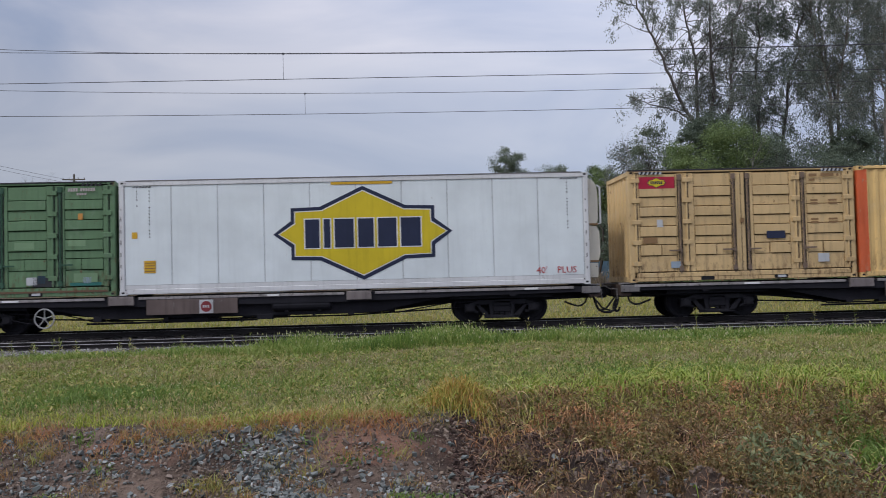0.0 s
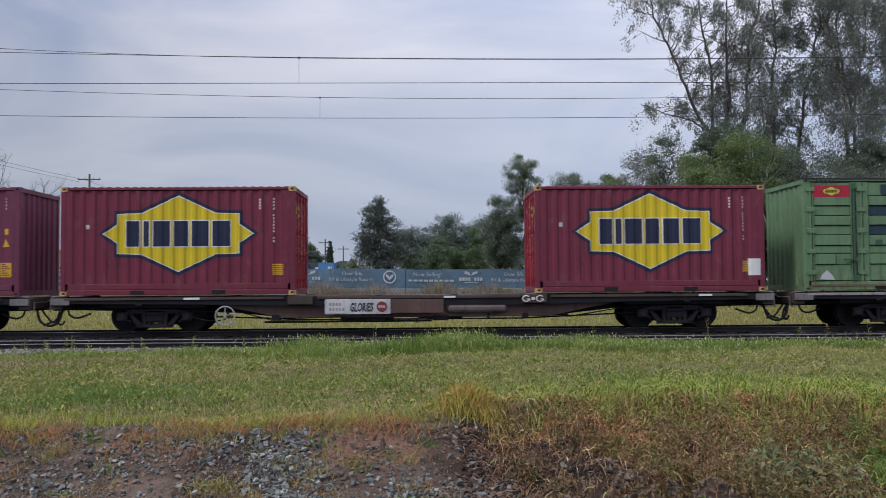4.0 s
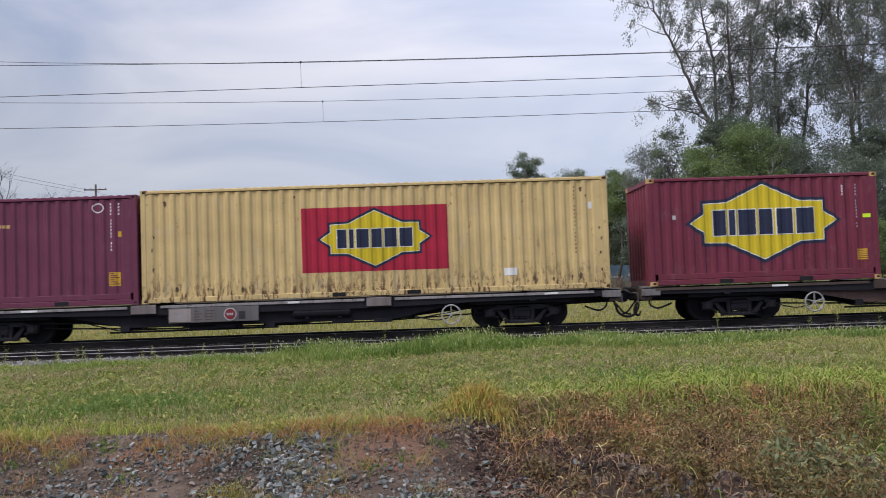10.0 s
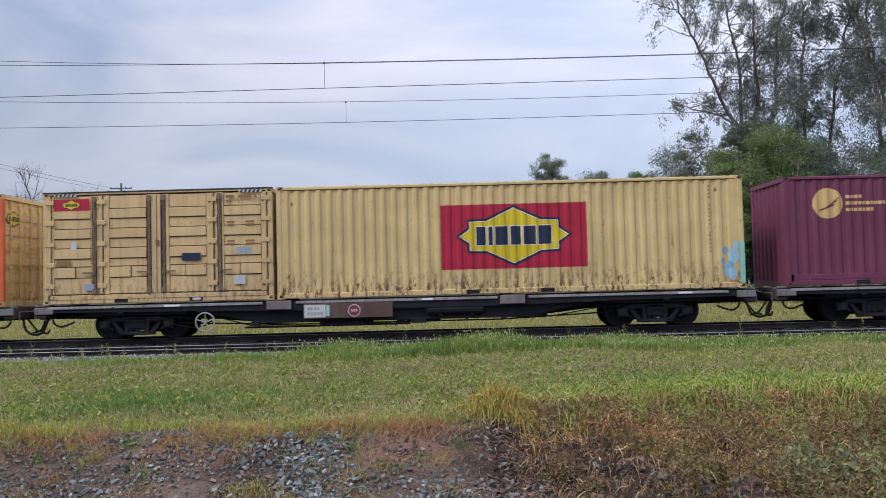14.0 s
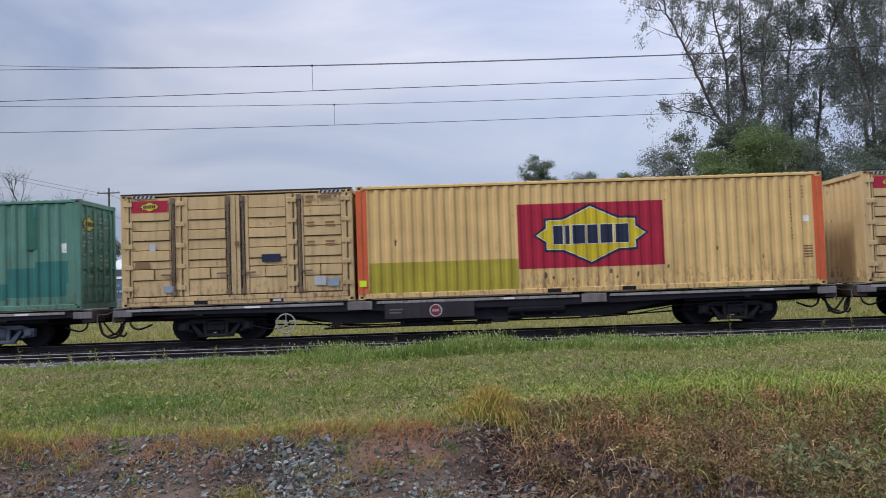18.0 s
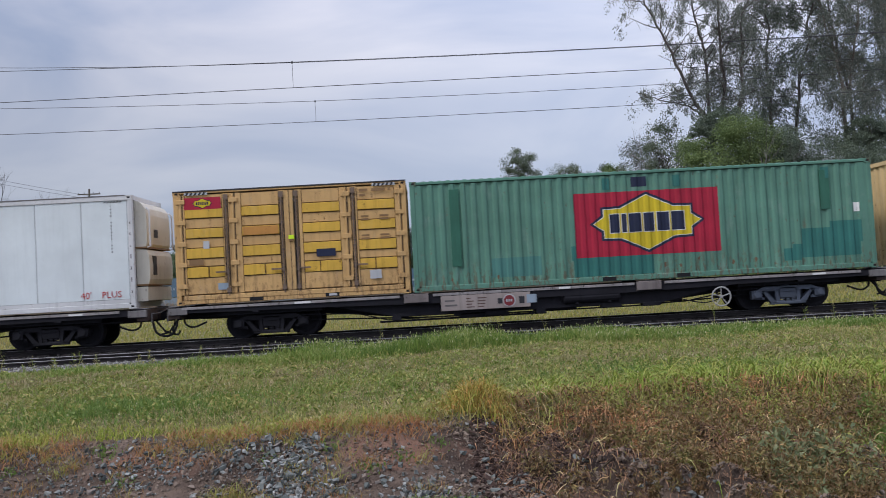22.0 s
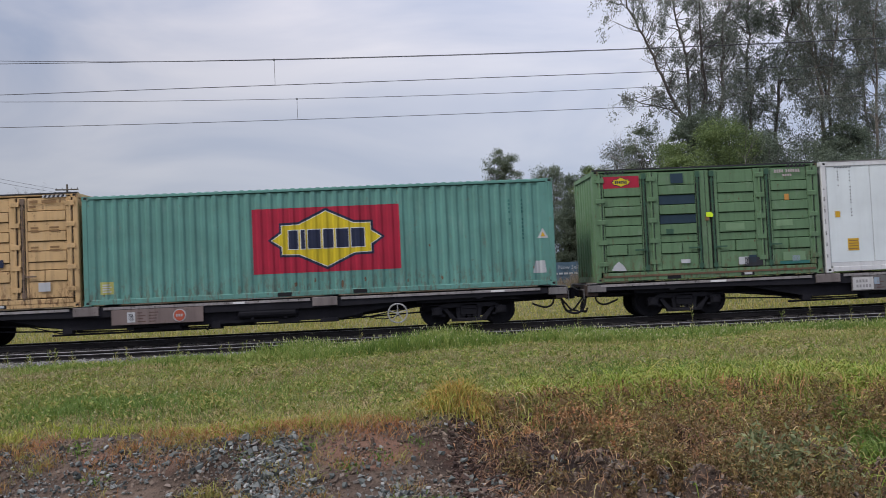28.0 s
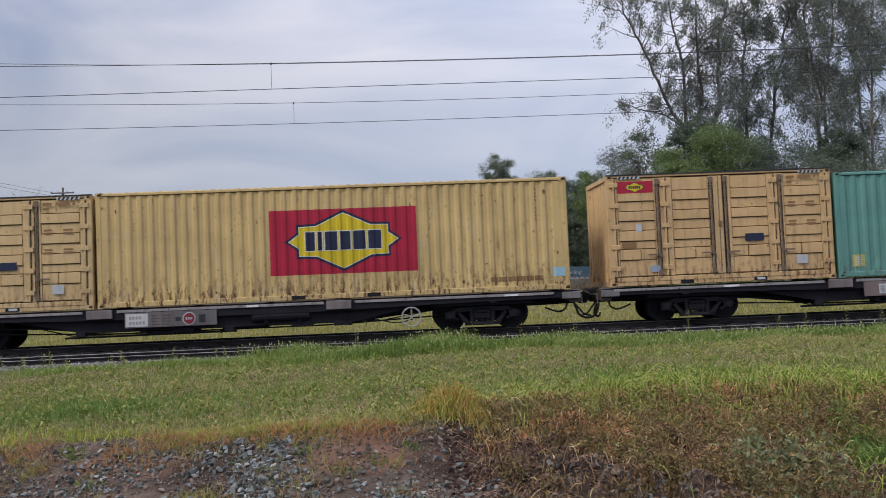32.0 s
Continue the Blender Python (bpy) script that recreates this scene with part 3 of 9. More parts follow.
def code_row(pts, x, z, widths, h, parent, material, off=0.004):
    polys = []
    for w in widths:
        if w > 0:
            polys.append(rect(x, z, x + w, z + h))
        x += abs(w) + 0.02
    decal("code_lettering", polys, pts, off, material, parent, "row of small code marks")["kind"] = "stuff"


def casting_mesh():
    s = Shape()
    w, d, h = 0.178, 0.162, 0.118
    s.box(0, w, 0.012, d, 0, h)
    # the front plate with its slot
    a, b, c, e = 0.05, 0.128, 0.035, 0.083
    s.box(0, a, 0, 0.012, 0, h).box(b, w, 0, 0.012, 0, h).box(a, b, 0, 0.012, 0, c).box(a, b, 0, 0.012, e, h)
    return s


CASTING = {}


def castings(parent, length, height, material):
    me = CASTING.setdefault(material.name, finish(casting_mesh().mesh("corner_casting"), material))
    slot = CASTING.setdefault("slot", finish(Shape().box(0.05, 0.128, 0.006, 0.02, 0.035, 0.083).mesh("slot"), DARK))
    for z in (0.0, height - 0.118):
        for x, y, turn in ((-0.004, -0.004, 0), (length + 0.004, BOX_W + 0.004, 180)):
            c = part("corner_casting", me, None, parent, at=pose(x, y, z, 0, 0, turn))
            part("slot", slot, None, c)
        for x, y in ((length - 0.174, -0.004), (0.174, BOX_W + 0.004)):
            c = part("corner_casting", me, None, parent, at=pose(x, y, z, 0, 0, 0 if y < 1 else 180))
            part("slot", slot, None, c)


def box_frame(parent, length, height, mat, cast, rail=0.085):
    """Posts, rails, roof, floor and castings of a container."""
    for x in (0.0, length - 0.13):
        for y in (0.0, BOX_W - 0.13):
            part("corner_post", Shape().box(x, x + 0.13, y, y + 0.13, 0.118, height - 0.118, 0.015), mat, parent)
    for y in (0.0, BOX_W - 0.07):
        part("top_rail", Shape().box(0.174, length - 0.174, y, y + 0.07, height - rail, height - 0.012, 0.01), mat, parent)
        part("bottom_rail", Shape().box(0.174, length - 0.174, y, y + 0.07, 0.015, 0.15, 0.012), mat, parent)
    for x in (0.0, length - 0.07):
        part("end_sill", Shape().box(x, x + 0.07, 0.158, BOX_W - 0.158, 0.015, 0.16), mat, parent)
        part("end_header", Shape().box(x, x + 0.07, 0.158, BOX_W - 0.158, height - 0.12, height - 0.01), mat, parent)
    n = max(8, int(length / 0.22))
    step = (length - 0.16) / n
    top, z0, z1 = [(0.07, height - 0.05)], height - 0.014, height + 0.005
    for i in range(n):
        x = 0.08 + i * step
        top += [(x, z0), (x + 0.08 * step, z1), (x + 0.5 * step, z1), (x + 0.58 * step, z0)]
    top += [(length - 0.07, z0), (length - 0.07, height - 0.05)]
    roof = Shape().prism(top[::-1], 0.03, BOX_W - 0.03)
    part("roof", roof, mat, parent)
    part("floor", Shape().box(0.07, length - 0.07, 0.07, BOX_W - 0.07, 0.1, 0.16), DARK, parent)
    castings(parent, length, height, cast)


def end_wall(parent, x, height, mat, facing):
    """A corrugated end, facing -1 to the left or 1 to the right."""
    pts = [(y, d) for y, d in profile(BOX_W - 0.26, 0.04)]
    sheet = wall_sheet(pts, 0.15, height - 0.11)
    # the sheet's own x runs along the container's y
    at = Matrix.Translation((x, 0.13, 0)) @ Matrix.Rotation(radians(90), 4, "Z")
    if facing > 0:
        at = Matrix.Translation((x, 0.13, 0)) @ Matrix(((0, -1, 0, 0), (1, 0, 0, 0), (0, 0, 1, 0), (0, 0, 0, 1)))
    else:
        at = Matrix.Translation((x, BOX_W - 0.13, 0)) @ Matrix(((0, 1, 0, 0), (-1, 0, 0, 0), (0, 0, 1, 0), (0, 0, 0, 1)))
    part("end_wall", sheet, mat, parent, at=at)


def door_end(parent, x, height, mat, facing, marks=True):
    """Two door leaves with locking bars at an end of a container."""
    h0, h1 = 0.17, height - 0.13
    mid = BOX_W / 2
    for y0, y1 in ((0.14, mid - 0.012), (mid + 0.012, BOX_W - 0.14)):
        leaf = Shape()
        f = facing
        xa, xb = (x - 0.075, x - 0.035) if f > 0 else (x + 0.035, x + 0.075)
        leaf.box(xa, xb, y0, y1, h0, h1)
        outer = (xb, xb + 0.02) if f > 0 else (xa - 0.02, xa)
        z = h0 + 0.05
        while z < h1 - 0.3:
            leaf.box(*outer, y0 + 0.04, y1 - 0.04, z, z + 0.3)
            z += 0.42
        door = part("door_leaf", leaf, mat, parent)
        for k in (0.28, 0.72):
            y = y0 + (y1 - y0) * k
            xo = x + 0.012 * f
            bar = Shape().tube([(xo, y, h0 - 0.02), (xo, y, h1 + 0.02)], 0.019, 8)
            for zz in (h0 + 0.15, 1.0, 1.6, h1 - 0.2):
                bar.box(xo - 0.03, xo + 0.03, y - 0.05, y + 0.05, zz, zz + 0.09)
            bar.box(xo - 0.01, xo + 0.02, y - 0.02, y + 0.32, 1.12, 1.16)
            part("locking_bar", bar, mat, door)
        if marks:
            rnd = random.Random(int(y0 * 50))
            s = Shape()
            xo = xb + 0.021 if f > 0 else xa - 0.021
            for i in range(15):
                zz = 0.85 + 0.115 * i
                ya = y0 + 0.12 + (0.36 if i % 3 == 0 else 0.0)
                for _ in range(rnd.randint(1, 3)):
                    w = rnd.uniform(0.04, 0.16)
                    s.box(min(xo, xo + 0.004 * f), max(xo, xo + 0.004 * f), ya, min(ya + w, y1 - 0.06), zz, zz + rnd.uniform(0.03, 0.06))
                    ya += w + 0.05
            part("code_lettering", s, FADED_MARK, door, "rows of small white code marks")
    if marks:
        yc, zc = 0.62, height - 0.62
        for grow, m, d, label in ((0.12, NAVY, 0.010, "navy border"), (0.0, LOGO_YELLOW, 0.013, "small yellow star badge")):
            pts = [(yc + (p - yc), q) for p, q in star(yc, zc, 0.20, grow)]
            xo = x - 0.012 + d * f if f > 0 else x + 0.012 - d
            part("badge_field" if grow == 0 else "badge_border", Shape().rings([[(xx, y, z) for y, z in pts] for xx in (xo, xo + 0.002 * f)]), m, parent, label)
        for i in range(6):
            xo = x - 0.012 + 0.016 * f if f > 0 else x + 0.012 - 0.016
            part("badge_bar", Shape().box(min(xo, xo + 0.002 * f), max(xo, xo + 0.002 * f), yc - 0.27 + 0.093 * i, yc - 0.2 + 0.093 * i, zc - 0.06, zc + 0.06), NAVY, parent)


def fork_pockets(parent, centres, mat=None):
    for c in centres:
        part("fork_pocket", Shape().box(c - 0.18, c + 0.18, -0.003, 0.06, 0.03, 0.13), DARK, parent, "dark fork pocket")


def empty_at(name, label, category, group):
    ob = new(name)
    ob.empty_display_size = 0.3
    return tagged(ob, label, category, group)


def ribbed_box(label, length, height, mat, cast, left="wall", right="wall", post=None):
    ob = empty_at("shipping_container", label, "shipping container", "containers on the train")
    box_frame(ob, length, height, mat, cast)
    pts = profile(length - 0.26)
    pts = [(x + 0.13, d) for x, d in pts]
    low = 0.15 if length > 7 else 0.30
    if low > 0.2:
        for y in (0.004, BOX_W - 0.064):
            part("lower_strake", Shape().box(0.2, length - 0.2, y, y + 0.06, 0.155, 0.298, 0.008), mat, ob)
    part("side_wall", wall_sheet(pts, low, height - 0.1), mat, ob)
    far = part("side_wall", wall_sheet(pts, low, height - 0.1), mat, ob, at=pose(length, BOX_W, 0, 0, 0, 180))
    for side, x, f in ((left, 0.02, -1), (right, length - 0.02, 1)):
        (end_wall if side == "wall" else door_end)(ob, x, height, CRIMSON if side == "door" and mat is MAROON else mat, f)
    return ob, pts


def maroon_badge_box(label, height, left, right, tape=False, sticker=False, mat=None):
    ob, pts = ribbed_box(label, 6.058, height, mat or MAROON, GOLD_FRAME if left == "wall" or True else MAROON, left, right)
    badge(pts, 3.03, 1.60, 1.0, ob)
    code_column(pts, 5.12, height - 0.32, 5, ob, MARK_WHITE, size=0.04, step=0.075)
    code_column(pts, 5.48, height - 0.30, 14, ob, MARK_WHITE, size=0.04, step=0.085)
    decal("data_plate", [rect(5.46, 0.52 + 0.05 * i, 5.74, 0.55 + 0.05 * i) for i in range(6)], pts, 0.004, MARK_YELLOW, ob, "faded yellow data lines")
    decal("small_label", [rect(0.64, 1.73, 0.73, 1.84)], pts, 0.004, PLACARD, ob)
    fork_pockets(ob, (1.98, 4.08))
    if tape:
        part("tape", Shape().box(5.66, 5.86, 0.004, 0.02, 1.62, 1.72), TAPE, ob, "lime reflective tape")
    if sticker:
        decal("placard", [rect(5.62, 0.42, 5.95, 0.86)], pts, 0.005, MARK_WHITE, ob, "white placard")
    return ob


def plum_logo_box():
    h = 2.86
    ob, pts = ribbed_box("plum ribbed container with a round yellow emblem", 6.058, h, PLUM, PLUM)
    ring = [(1.15 + 0.40 * math.cos(a * math.pi / 16), 2.14 + 0.40 * math.sin(a * math.pi / 16)) for a in range(32)]
    decal("emblem", [ring], pts, 0.004, MARK_CREAM, ob, "round yellow emblem")
    decal("emblem_figure", [[(0.92 + i * 0.10, 1.93 + i * 0.03), (1.32 + i * 0.05, 2.08 + i * 0.09), (1.34 + i * 0.05, 2.13 + i * 0.09), (0.94 + i * 0.1, 1.98 + i * 0.03)] for i in range(3)], pts, 0.007, PLUM, ob)
    for z, ww in ((2.26, (0.09,) * 4), (2.09, (0.085,) * 11), (1.92, (0.085,) * 7)):
        code_row(pts, 1.62, z, ww, 0.085, ob, MARK_CREAM)
    code_column(pts, 5.36, h - 0.2, 15, ob, MARK_WHITE, size=0.04, step=0.085)
    code_column(pts, 5.56, h - 0.2, 5, ob, MARK_WHITE, size=0.04, step=0.085)
    oval = [(5.05 + 0.16 * math.cos(a * math.pi / 10), h - 0.32 + 0.13 * math.sin(a * math.pi / 10)) for a in range(20)]
    inner = [(5.05 + 0.13 * math.cos(a * math.pi / 10), h - 0.32 + 0.10 * math.sin(a * math.pi / 10)) for a in range(20)]
    decal("oval_mark", [oval], pts, 0.004, MARK_WHITE, ob)
    decal("oval_middle", [inner], pts, 0.007, PLUM, ob)
    decal("data_plate", [rect(5.30, 0.5, 5.6, 0.86)], pts, 0.004, MARK_YELLOW, ob, "yellow data plate")
    decal("data_lettering", [rect(5.33, 0.54 + 0.055 * i, 5.57 - 0.06 * (i % 3), 0.565 + 0.055 * i) for i in range(6)], pts, 0.007, PLUM, ob)["kind"] = "stuff"
    decal("data_plate", [rect(5.55, 1.78, 5.64, 1.92)], pts, 0.004, MARK_YELLOW, ob)
    fork_pockets(ob, (1.98, 4.08))
    return ob


def plum_letter_box():
    h = 2.83
    ob, pts = ribbed_box("plum ribbed container with small yellow markings", 6.058, h, PLUM, PLUM, "door", "wall")
    disc = [(1.18 + 0.11 * math.cos(a * math.pi / 10), 2.42 + 0.11 * math.sin(a * math.pi / 10)) for a in range(20)]
    decal("emblem", [disc], pts, 0.004, MARK_YELLOW, ob, "round yellow emblem")
    decal("emblem_lettering", [rect(1.12, 2.13 - 0.21 * i, 1.25, 2.26 - 0.21 * i) for i in range(3)], pts, 0.004, MARK_YELLOW, ob, "three small yellow bars")
    for z in (2.52, 2.30):
        oval = [(4.92 + 0.10 * math.cos(a * math.pi / 10), z + 0.1 * math.sin(a * math.pi / 10)) for a in range(20)]
        inner = [(4.92 + 0.085 * math.cos(a * math.pi / 10), z + 0.075 * math.sin(a * math.pi / 10)) for a in range(20)]
        decal("oval_mark", [oval], pts, 0.004, FADED_MARK, ob)
        decal("oval_middle", [inner], pts, 0.007, PLUM, ob)
    code_column(pts, 5.34, 2.55, 15, ob, FADED_MARK, size=0.04, step=0.09)
    code_column(pts, 5.68, 2.55, 5, ob, FADED_MARK, size=0.04, step=0.085)
    decal("data_plate", [rect(5.66, 1.6, 5.76, 1.75)], pts, 0.004, MARK_YELLOW, ob)
    decal("warning_triangle", [[(5.60, 1.28), (5.80, 1.28), (5.70, 1.48)]], pts, 0.004, MARK_YELLOW, ob, "yellow warning triangle")
    decal("data_plate", [rect(5.55, 0.5, 5.85, 0.87)], pts, 0.004, MARK_YELLOW, ob, "yellow data plate")
    decal("data_lettering", [rect(5.58, 0.54 + 0.055 * i, 5.82 - 0.06 * (i % 3), 0.565 + 0.055 * i) for i in range(6)], pts, 0.007, PLUM, ob)["kind"] = "stuff"
    fork_pockets(ob, (1.98, 4.08))
    part("pocket_plate", Shape().box(4.0, 4.28, -0.02, 0.0, 0.03, 0.12), MARK_WHITE, ob)
    return ob


def long_badge_box(label, height, mat, cast, panel_x, post=None, left="wall", right="door", z0=0.66):
    ob, pts = ribbed_box(label, 12.192, height, mat, cast, left, right)
    decal("red_panel", [rect(panel_x, z0, panel_x + 3.82, z0 + 1.69)], pts, 0.003, RED_PANEL, ob, "painted red panel")
    badge(pts, panel_x + 1.91, z0 + 0.86, 0.735, ob, 0.004)
    fork_pockets(ob, (5.1, 7.05))
    if post:
        for x0, x1 in ((0.132, 0.27), (11.94, 12.06)):
            decal("post_band", [rect(x0, 0.152, x1, height - 0.1)], pts, 0.0025, post, ob, "orange paint beside the corner post")
        for x in (-0.004, 12.062):
            part("post_cover", Shape().box(x, x + 0.134, -0.006, 0.0, 0.12, height - 0.12), post, ob, "orange painted corner post")
            part("post_cover", Shape().box(x - 0.003 if x < 1 else x + 0.131, x if x < 1 else x + 0.137, 0.0, 0.13, 0.12, height - 0.12), post, ob)
    return ob, pts


def side_door_box(label, mat, edge_mat, height=2.95, worn=None, navy=None, patches=(), rows=None):
    """A twenty-foot container whose near side is four ribbed doors."""
    ob = empty_at("side_door_container", label, "shipping container", "containers on the train")
    length = 6.058
    box_frame(ob, length, height, edge_mat, edge_mat, 0.06)
    pts = [(x + 0.13, d) for x, d in profile(length - 0.26)]
    part("side_wall", wall_sheet(pts, 0.15, height - 0.1), mat, ob, at=pose(length, BOX_W, 0, 0, 0, 180))
    end_wall(ob, 0.02, height, mat, -1)
    end_wall(ob, length - 0.02, height, mat, 1)
    part("top_plate", Shape().box(0.0, length, -0.012, 0.1, height - 0.012, height + 0.02), MARK_BLACK, ob, "dark top edge")
    part("sill", Shape().box(0.178, length - 0.178, -0.01, 0.07, 0.12, 0.24, 0.01), edge_mat, ob)
    leaves = ((0.30, 1.26), (1.76, 2.72), (3.34, 4.30), (4.78, 5.74))
    z0, z1 = 0.26, height - 0.09
    rnd = random.Random(len(label) + int(height * 100))
    zs = [0.26, 0.69, 0.98, 1.19, 1.47, 1.72, 1.98, 2.24, 2.5, z1]
    for i, (a, b) in enumerate(leaves):
        # the backing is coloured darker, so the rib gaps read as shadow
        door = part("side_door", Shape().box(a - 0.20, b + 0.20, 0.035, 0.07, z0, z1), GAP_SHADE_GREEN if mat is MOSS else GAP_SHADE_BROWN, ob)
        for j in range(len(zs) - 1):
            za, zb = zs[j] + 0.012, zs[j + 1] - 0.012
            raised = j % 2 == 1
            y = -0.008 if raised else 0.022
            m = mat
            if worn and (raised if worn == "raised" else not raised):
                m = GOLD
            if navy and i == 1 and (j, 0) in navy:
                m = NAVY_TEAL
            if j == 1:
                w = (b - a) * 0.56
                lefts = i in (0, 1)
                xa, xb = (a, a + w) if lefts else (b - w, b)
                part("door_rib", Shape().box(xa, xb, y, 0.036, za, zb, 0.006), m, door)
                xa, xb = (a + w + 0.03, b) if lefts else (a, b - w - 0.03)
                part("door_rib", Shape().box(xa, xb, 0.024, 0.036, za, zb), m, door)
            else:
                part("door_rib", Shape().box(a, b, y, 0.036, za, zb, 0.006), m, door)
        for x0, x1 in ((a - 0.185, a - 0.014), (b + 0.014, b + 0.185)):
            part("door_stile", Shape().box(x0, x1, 0.004, 0.036, z0, z1, 0.006), edge_mat, door)
    for x in (1.36, 2.80, 3.18, 4.66):
        bar = Shape().tube([(x, -0.012, z0 - 0.05), (x, -0.012, z1 - 0.02)], 0.02, 8)
        for z in (0.36, 1.3, 2.0, 2.55):
            bar.box(x - 0.045, x + 0.045, -0.02, 0.03, z, z + 0.05)
        for e in (-0.06, 0.034):
            part("bar_seam", Shape().box(x + e, x + e + 0.026, -0.001, 0.02, z0, z1 - 0.02), DARK, ob)
        part("bar_keeper", Shape().box(x - 0.06, x + 0.06, -0.036, 0.03, z1 - 0.17, z1 - 0.03, 0.006), BAR_STEEL if mat is not MOSS else MOSS_DARK, ob)
        part("bar_keeper", Shape().box(x - 0.055, x + 0.055, -0.036, 0.03, z0 + 0.02, z0 + 0.14, 0.006), BAR_STEEL if mat is not MOSS else MOSS_DARK, ob)
        part("locking_bar", bar, BAR_STEEL if mat is not MOSS else MOSS_DARK, ob, "rust-stained locking bar")
        d = -1 if x in (1.36, 2.80) else 1
        lever = Shape().box(min(x, x + 0.32 * d), max(x, x + 0.32 * d), -0.045, -0.02, 0.80, 0.84)
        lever.box(x - 0.03, x + 0.03, -0.05, -0.015, 0.76, 0.88)
        part("lever", lever, BAR_STEEL if mat is not MOSS else MOSS_DARK, ob)
    for x in (0.19, 1.55, 4.47, 5.87):
        part("hinge_seam", Shape().box(x + 0.03, x + 0.05, -0.001, 0.02, z0, z1), DARK, ob)
        part("hinge_post", Shape().tube([(x, 0.0, z0), (x, 0.0, z1)], 0.028, 8), edge_mat, ob)
        for z in (0.42, 0.98, 1.52, 2.08, 2.62):
            part("hinge", Shape().box(x - 0.11, x + 0.11, -0.03, 0.02, z, z + 0.12, 0.008), edge_mat, ob)
    for a, b in ((1.44, 1.58), (4.48, 4.60), (0.12, 0.17), (5.89, 5.94)):
        part("door_jamb", Shape().box(a, b, 0.018, 0.07, z0, z1), edge_mat, ob)
    part("centre_post", Shape().box(2.90, 3.10, 0.006, 0.06, z0, z1), edge_mat, ob)
    part("centre_gap", Shape().box(2.992, 3.006, 0.0, 0.03, z0, z1), DARK, ob)
    part("centre_latch", Shape().box(2.97, 3.06, -0.03, 0.01, 1.52, 1.64, 0.006), MARK_BROWN, ob)
    decal("red_tag", [rect(0.28, height - 0.48, 1.24, height - 0.17)], None, 0.010, RED_PANEL, ob, "small red tag")
    sx, sz = 0.76, height - 0.325
    decal("badge_border", [star(sx, sz, 0.125, 0.12)], None, 0.013, NAVY, ob)
    decal("badge_field", [star(sx, sz, 0.125, 0.0)], None, 0.016, LOGO_YELLOW, ob, "small yellow star badge")
    for i in range(6):
        decal("badge_bar", [rect(sx - 0.16 + 0.055 * i, sz - 0.04, sx - 0.122 + 0.055 * i, sz + 0.04)], None, 0.019, NAVY, ob)
    for x in (0.32, 5.2):
        if mat is not MOSS:
            decal("hazard_ground", [rect(x - 0.02, height - 0.105, x + 0.58, height - 0.035)], None, 0.014, PLACARD, ob, "worn white tape")
        decal("hazard_tape", [[(x + 0.11 * i, height - 0.108), (x + 0.06 + 0.11 * i, height - 0.108), (x + 0.10 + 0.11 * i, height - 0.032), (x + 0.04 + 0.11 * i, height - 0.032)] for i in range(5)], None, 0.016, MARK_BLACK, ob, "black hazard stripes")
    fork_pockets(ob, (2.05, 4.02))
    part("pocket_plate", Shape().box(3.93, 4.14, -0.012, -0.003, 0.05, 0.11), PLACARD, ob, "small pale plate")
    for (x0, za, x1, zb, m) in patches:
        decal("placard", [rect(x0, za, x1, zb)], None, 0.0125, m, ob)
    mk = MARK_WHITE if mat is MOSS else MARK_BROWN
    if mat is MOSS:
        code_row(None, 4.88, height - 0.24, (0.045,) * 4 + (-0.03,) + (0.045,) * 6, 0.085, ob, FADED_MARK, 0.022)
        code_row(None, 5.1, height - 0.34, (0.045,) * 4, 0.06, ob, FADED_MARK, 0.022)
    else:
        code_row(None, 4.84, height - 0.24, (0.22, -0.06, 0.36, -0.03, 0.06), 0.075, ob, mk, 0.022)
        code_row(None, 4.84, height - 0.36, (0.16,), 0.06, ob, mk, 0.022)
        for z in (2.06, 1.98, 1.56, 1.48):
            code_row(None, 4.86, z - 0.02, (0.2, -0.24, 0.24), 0.05, ob, mk, 0.022)
    return ob


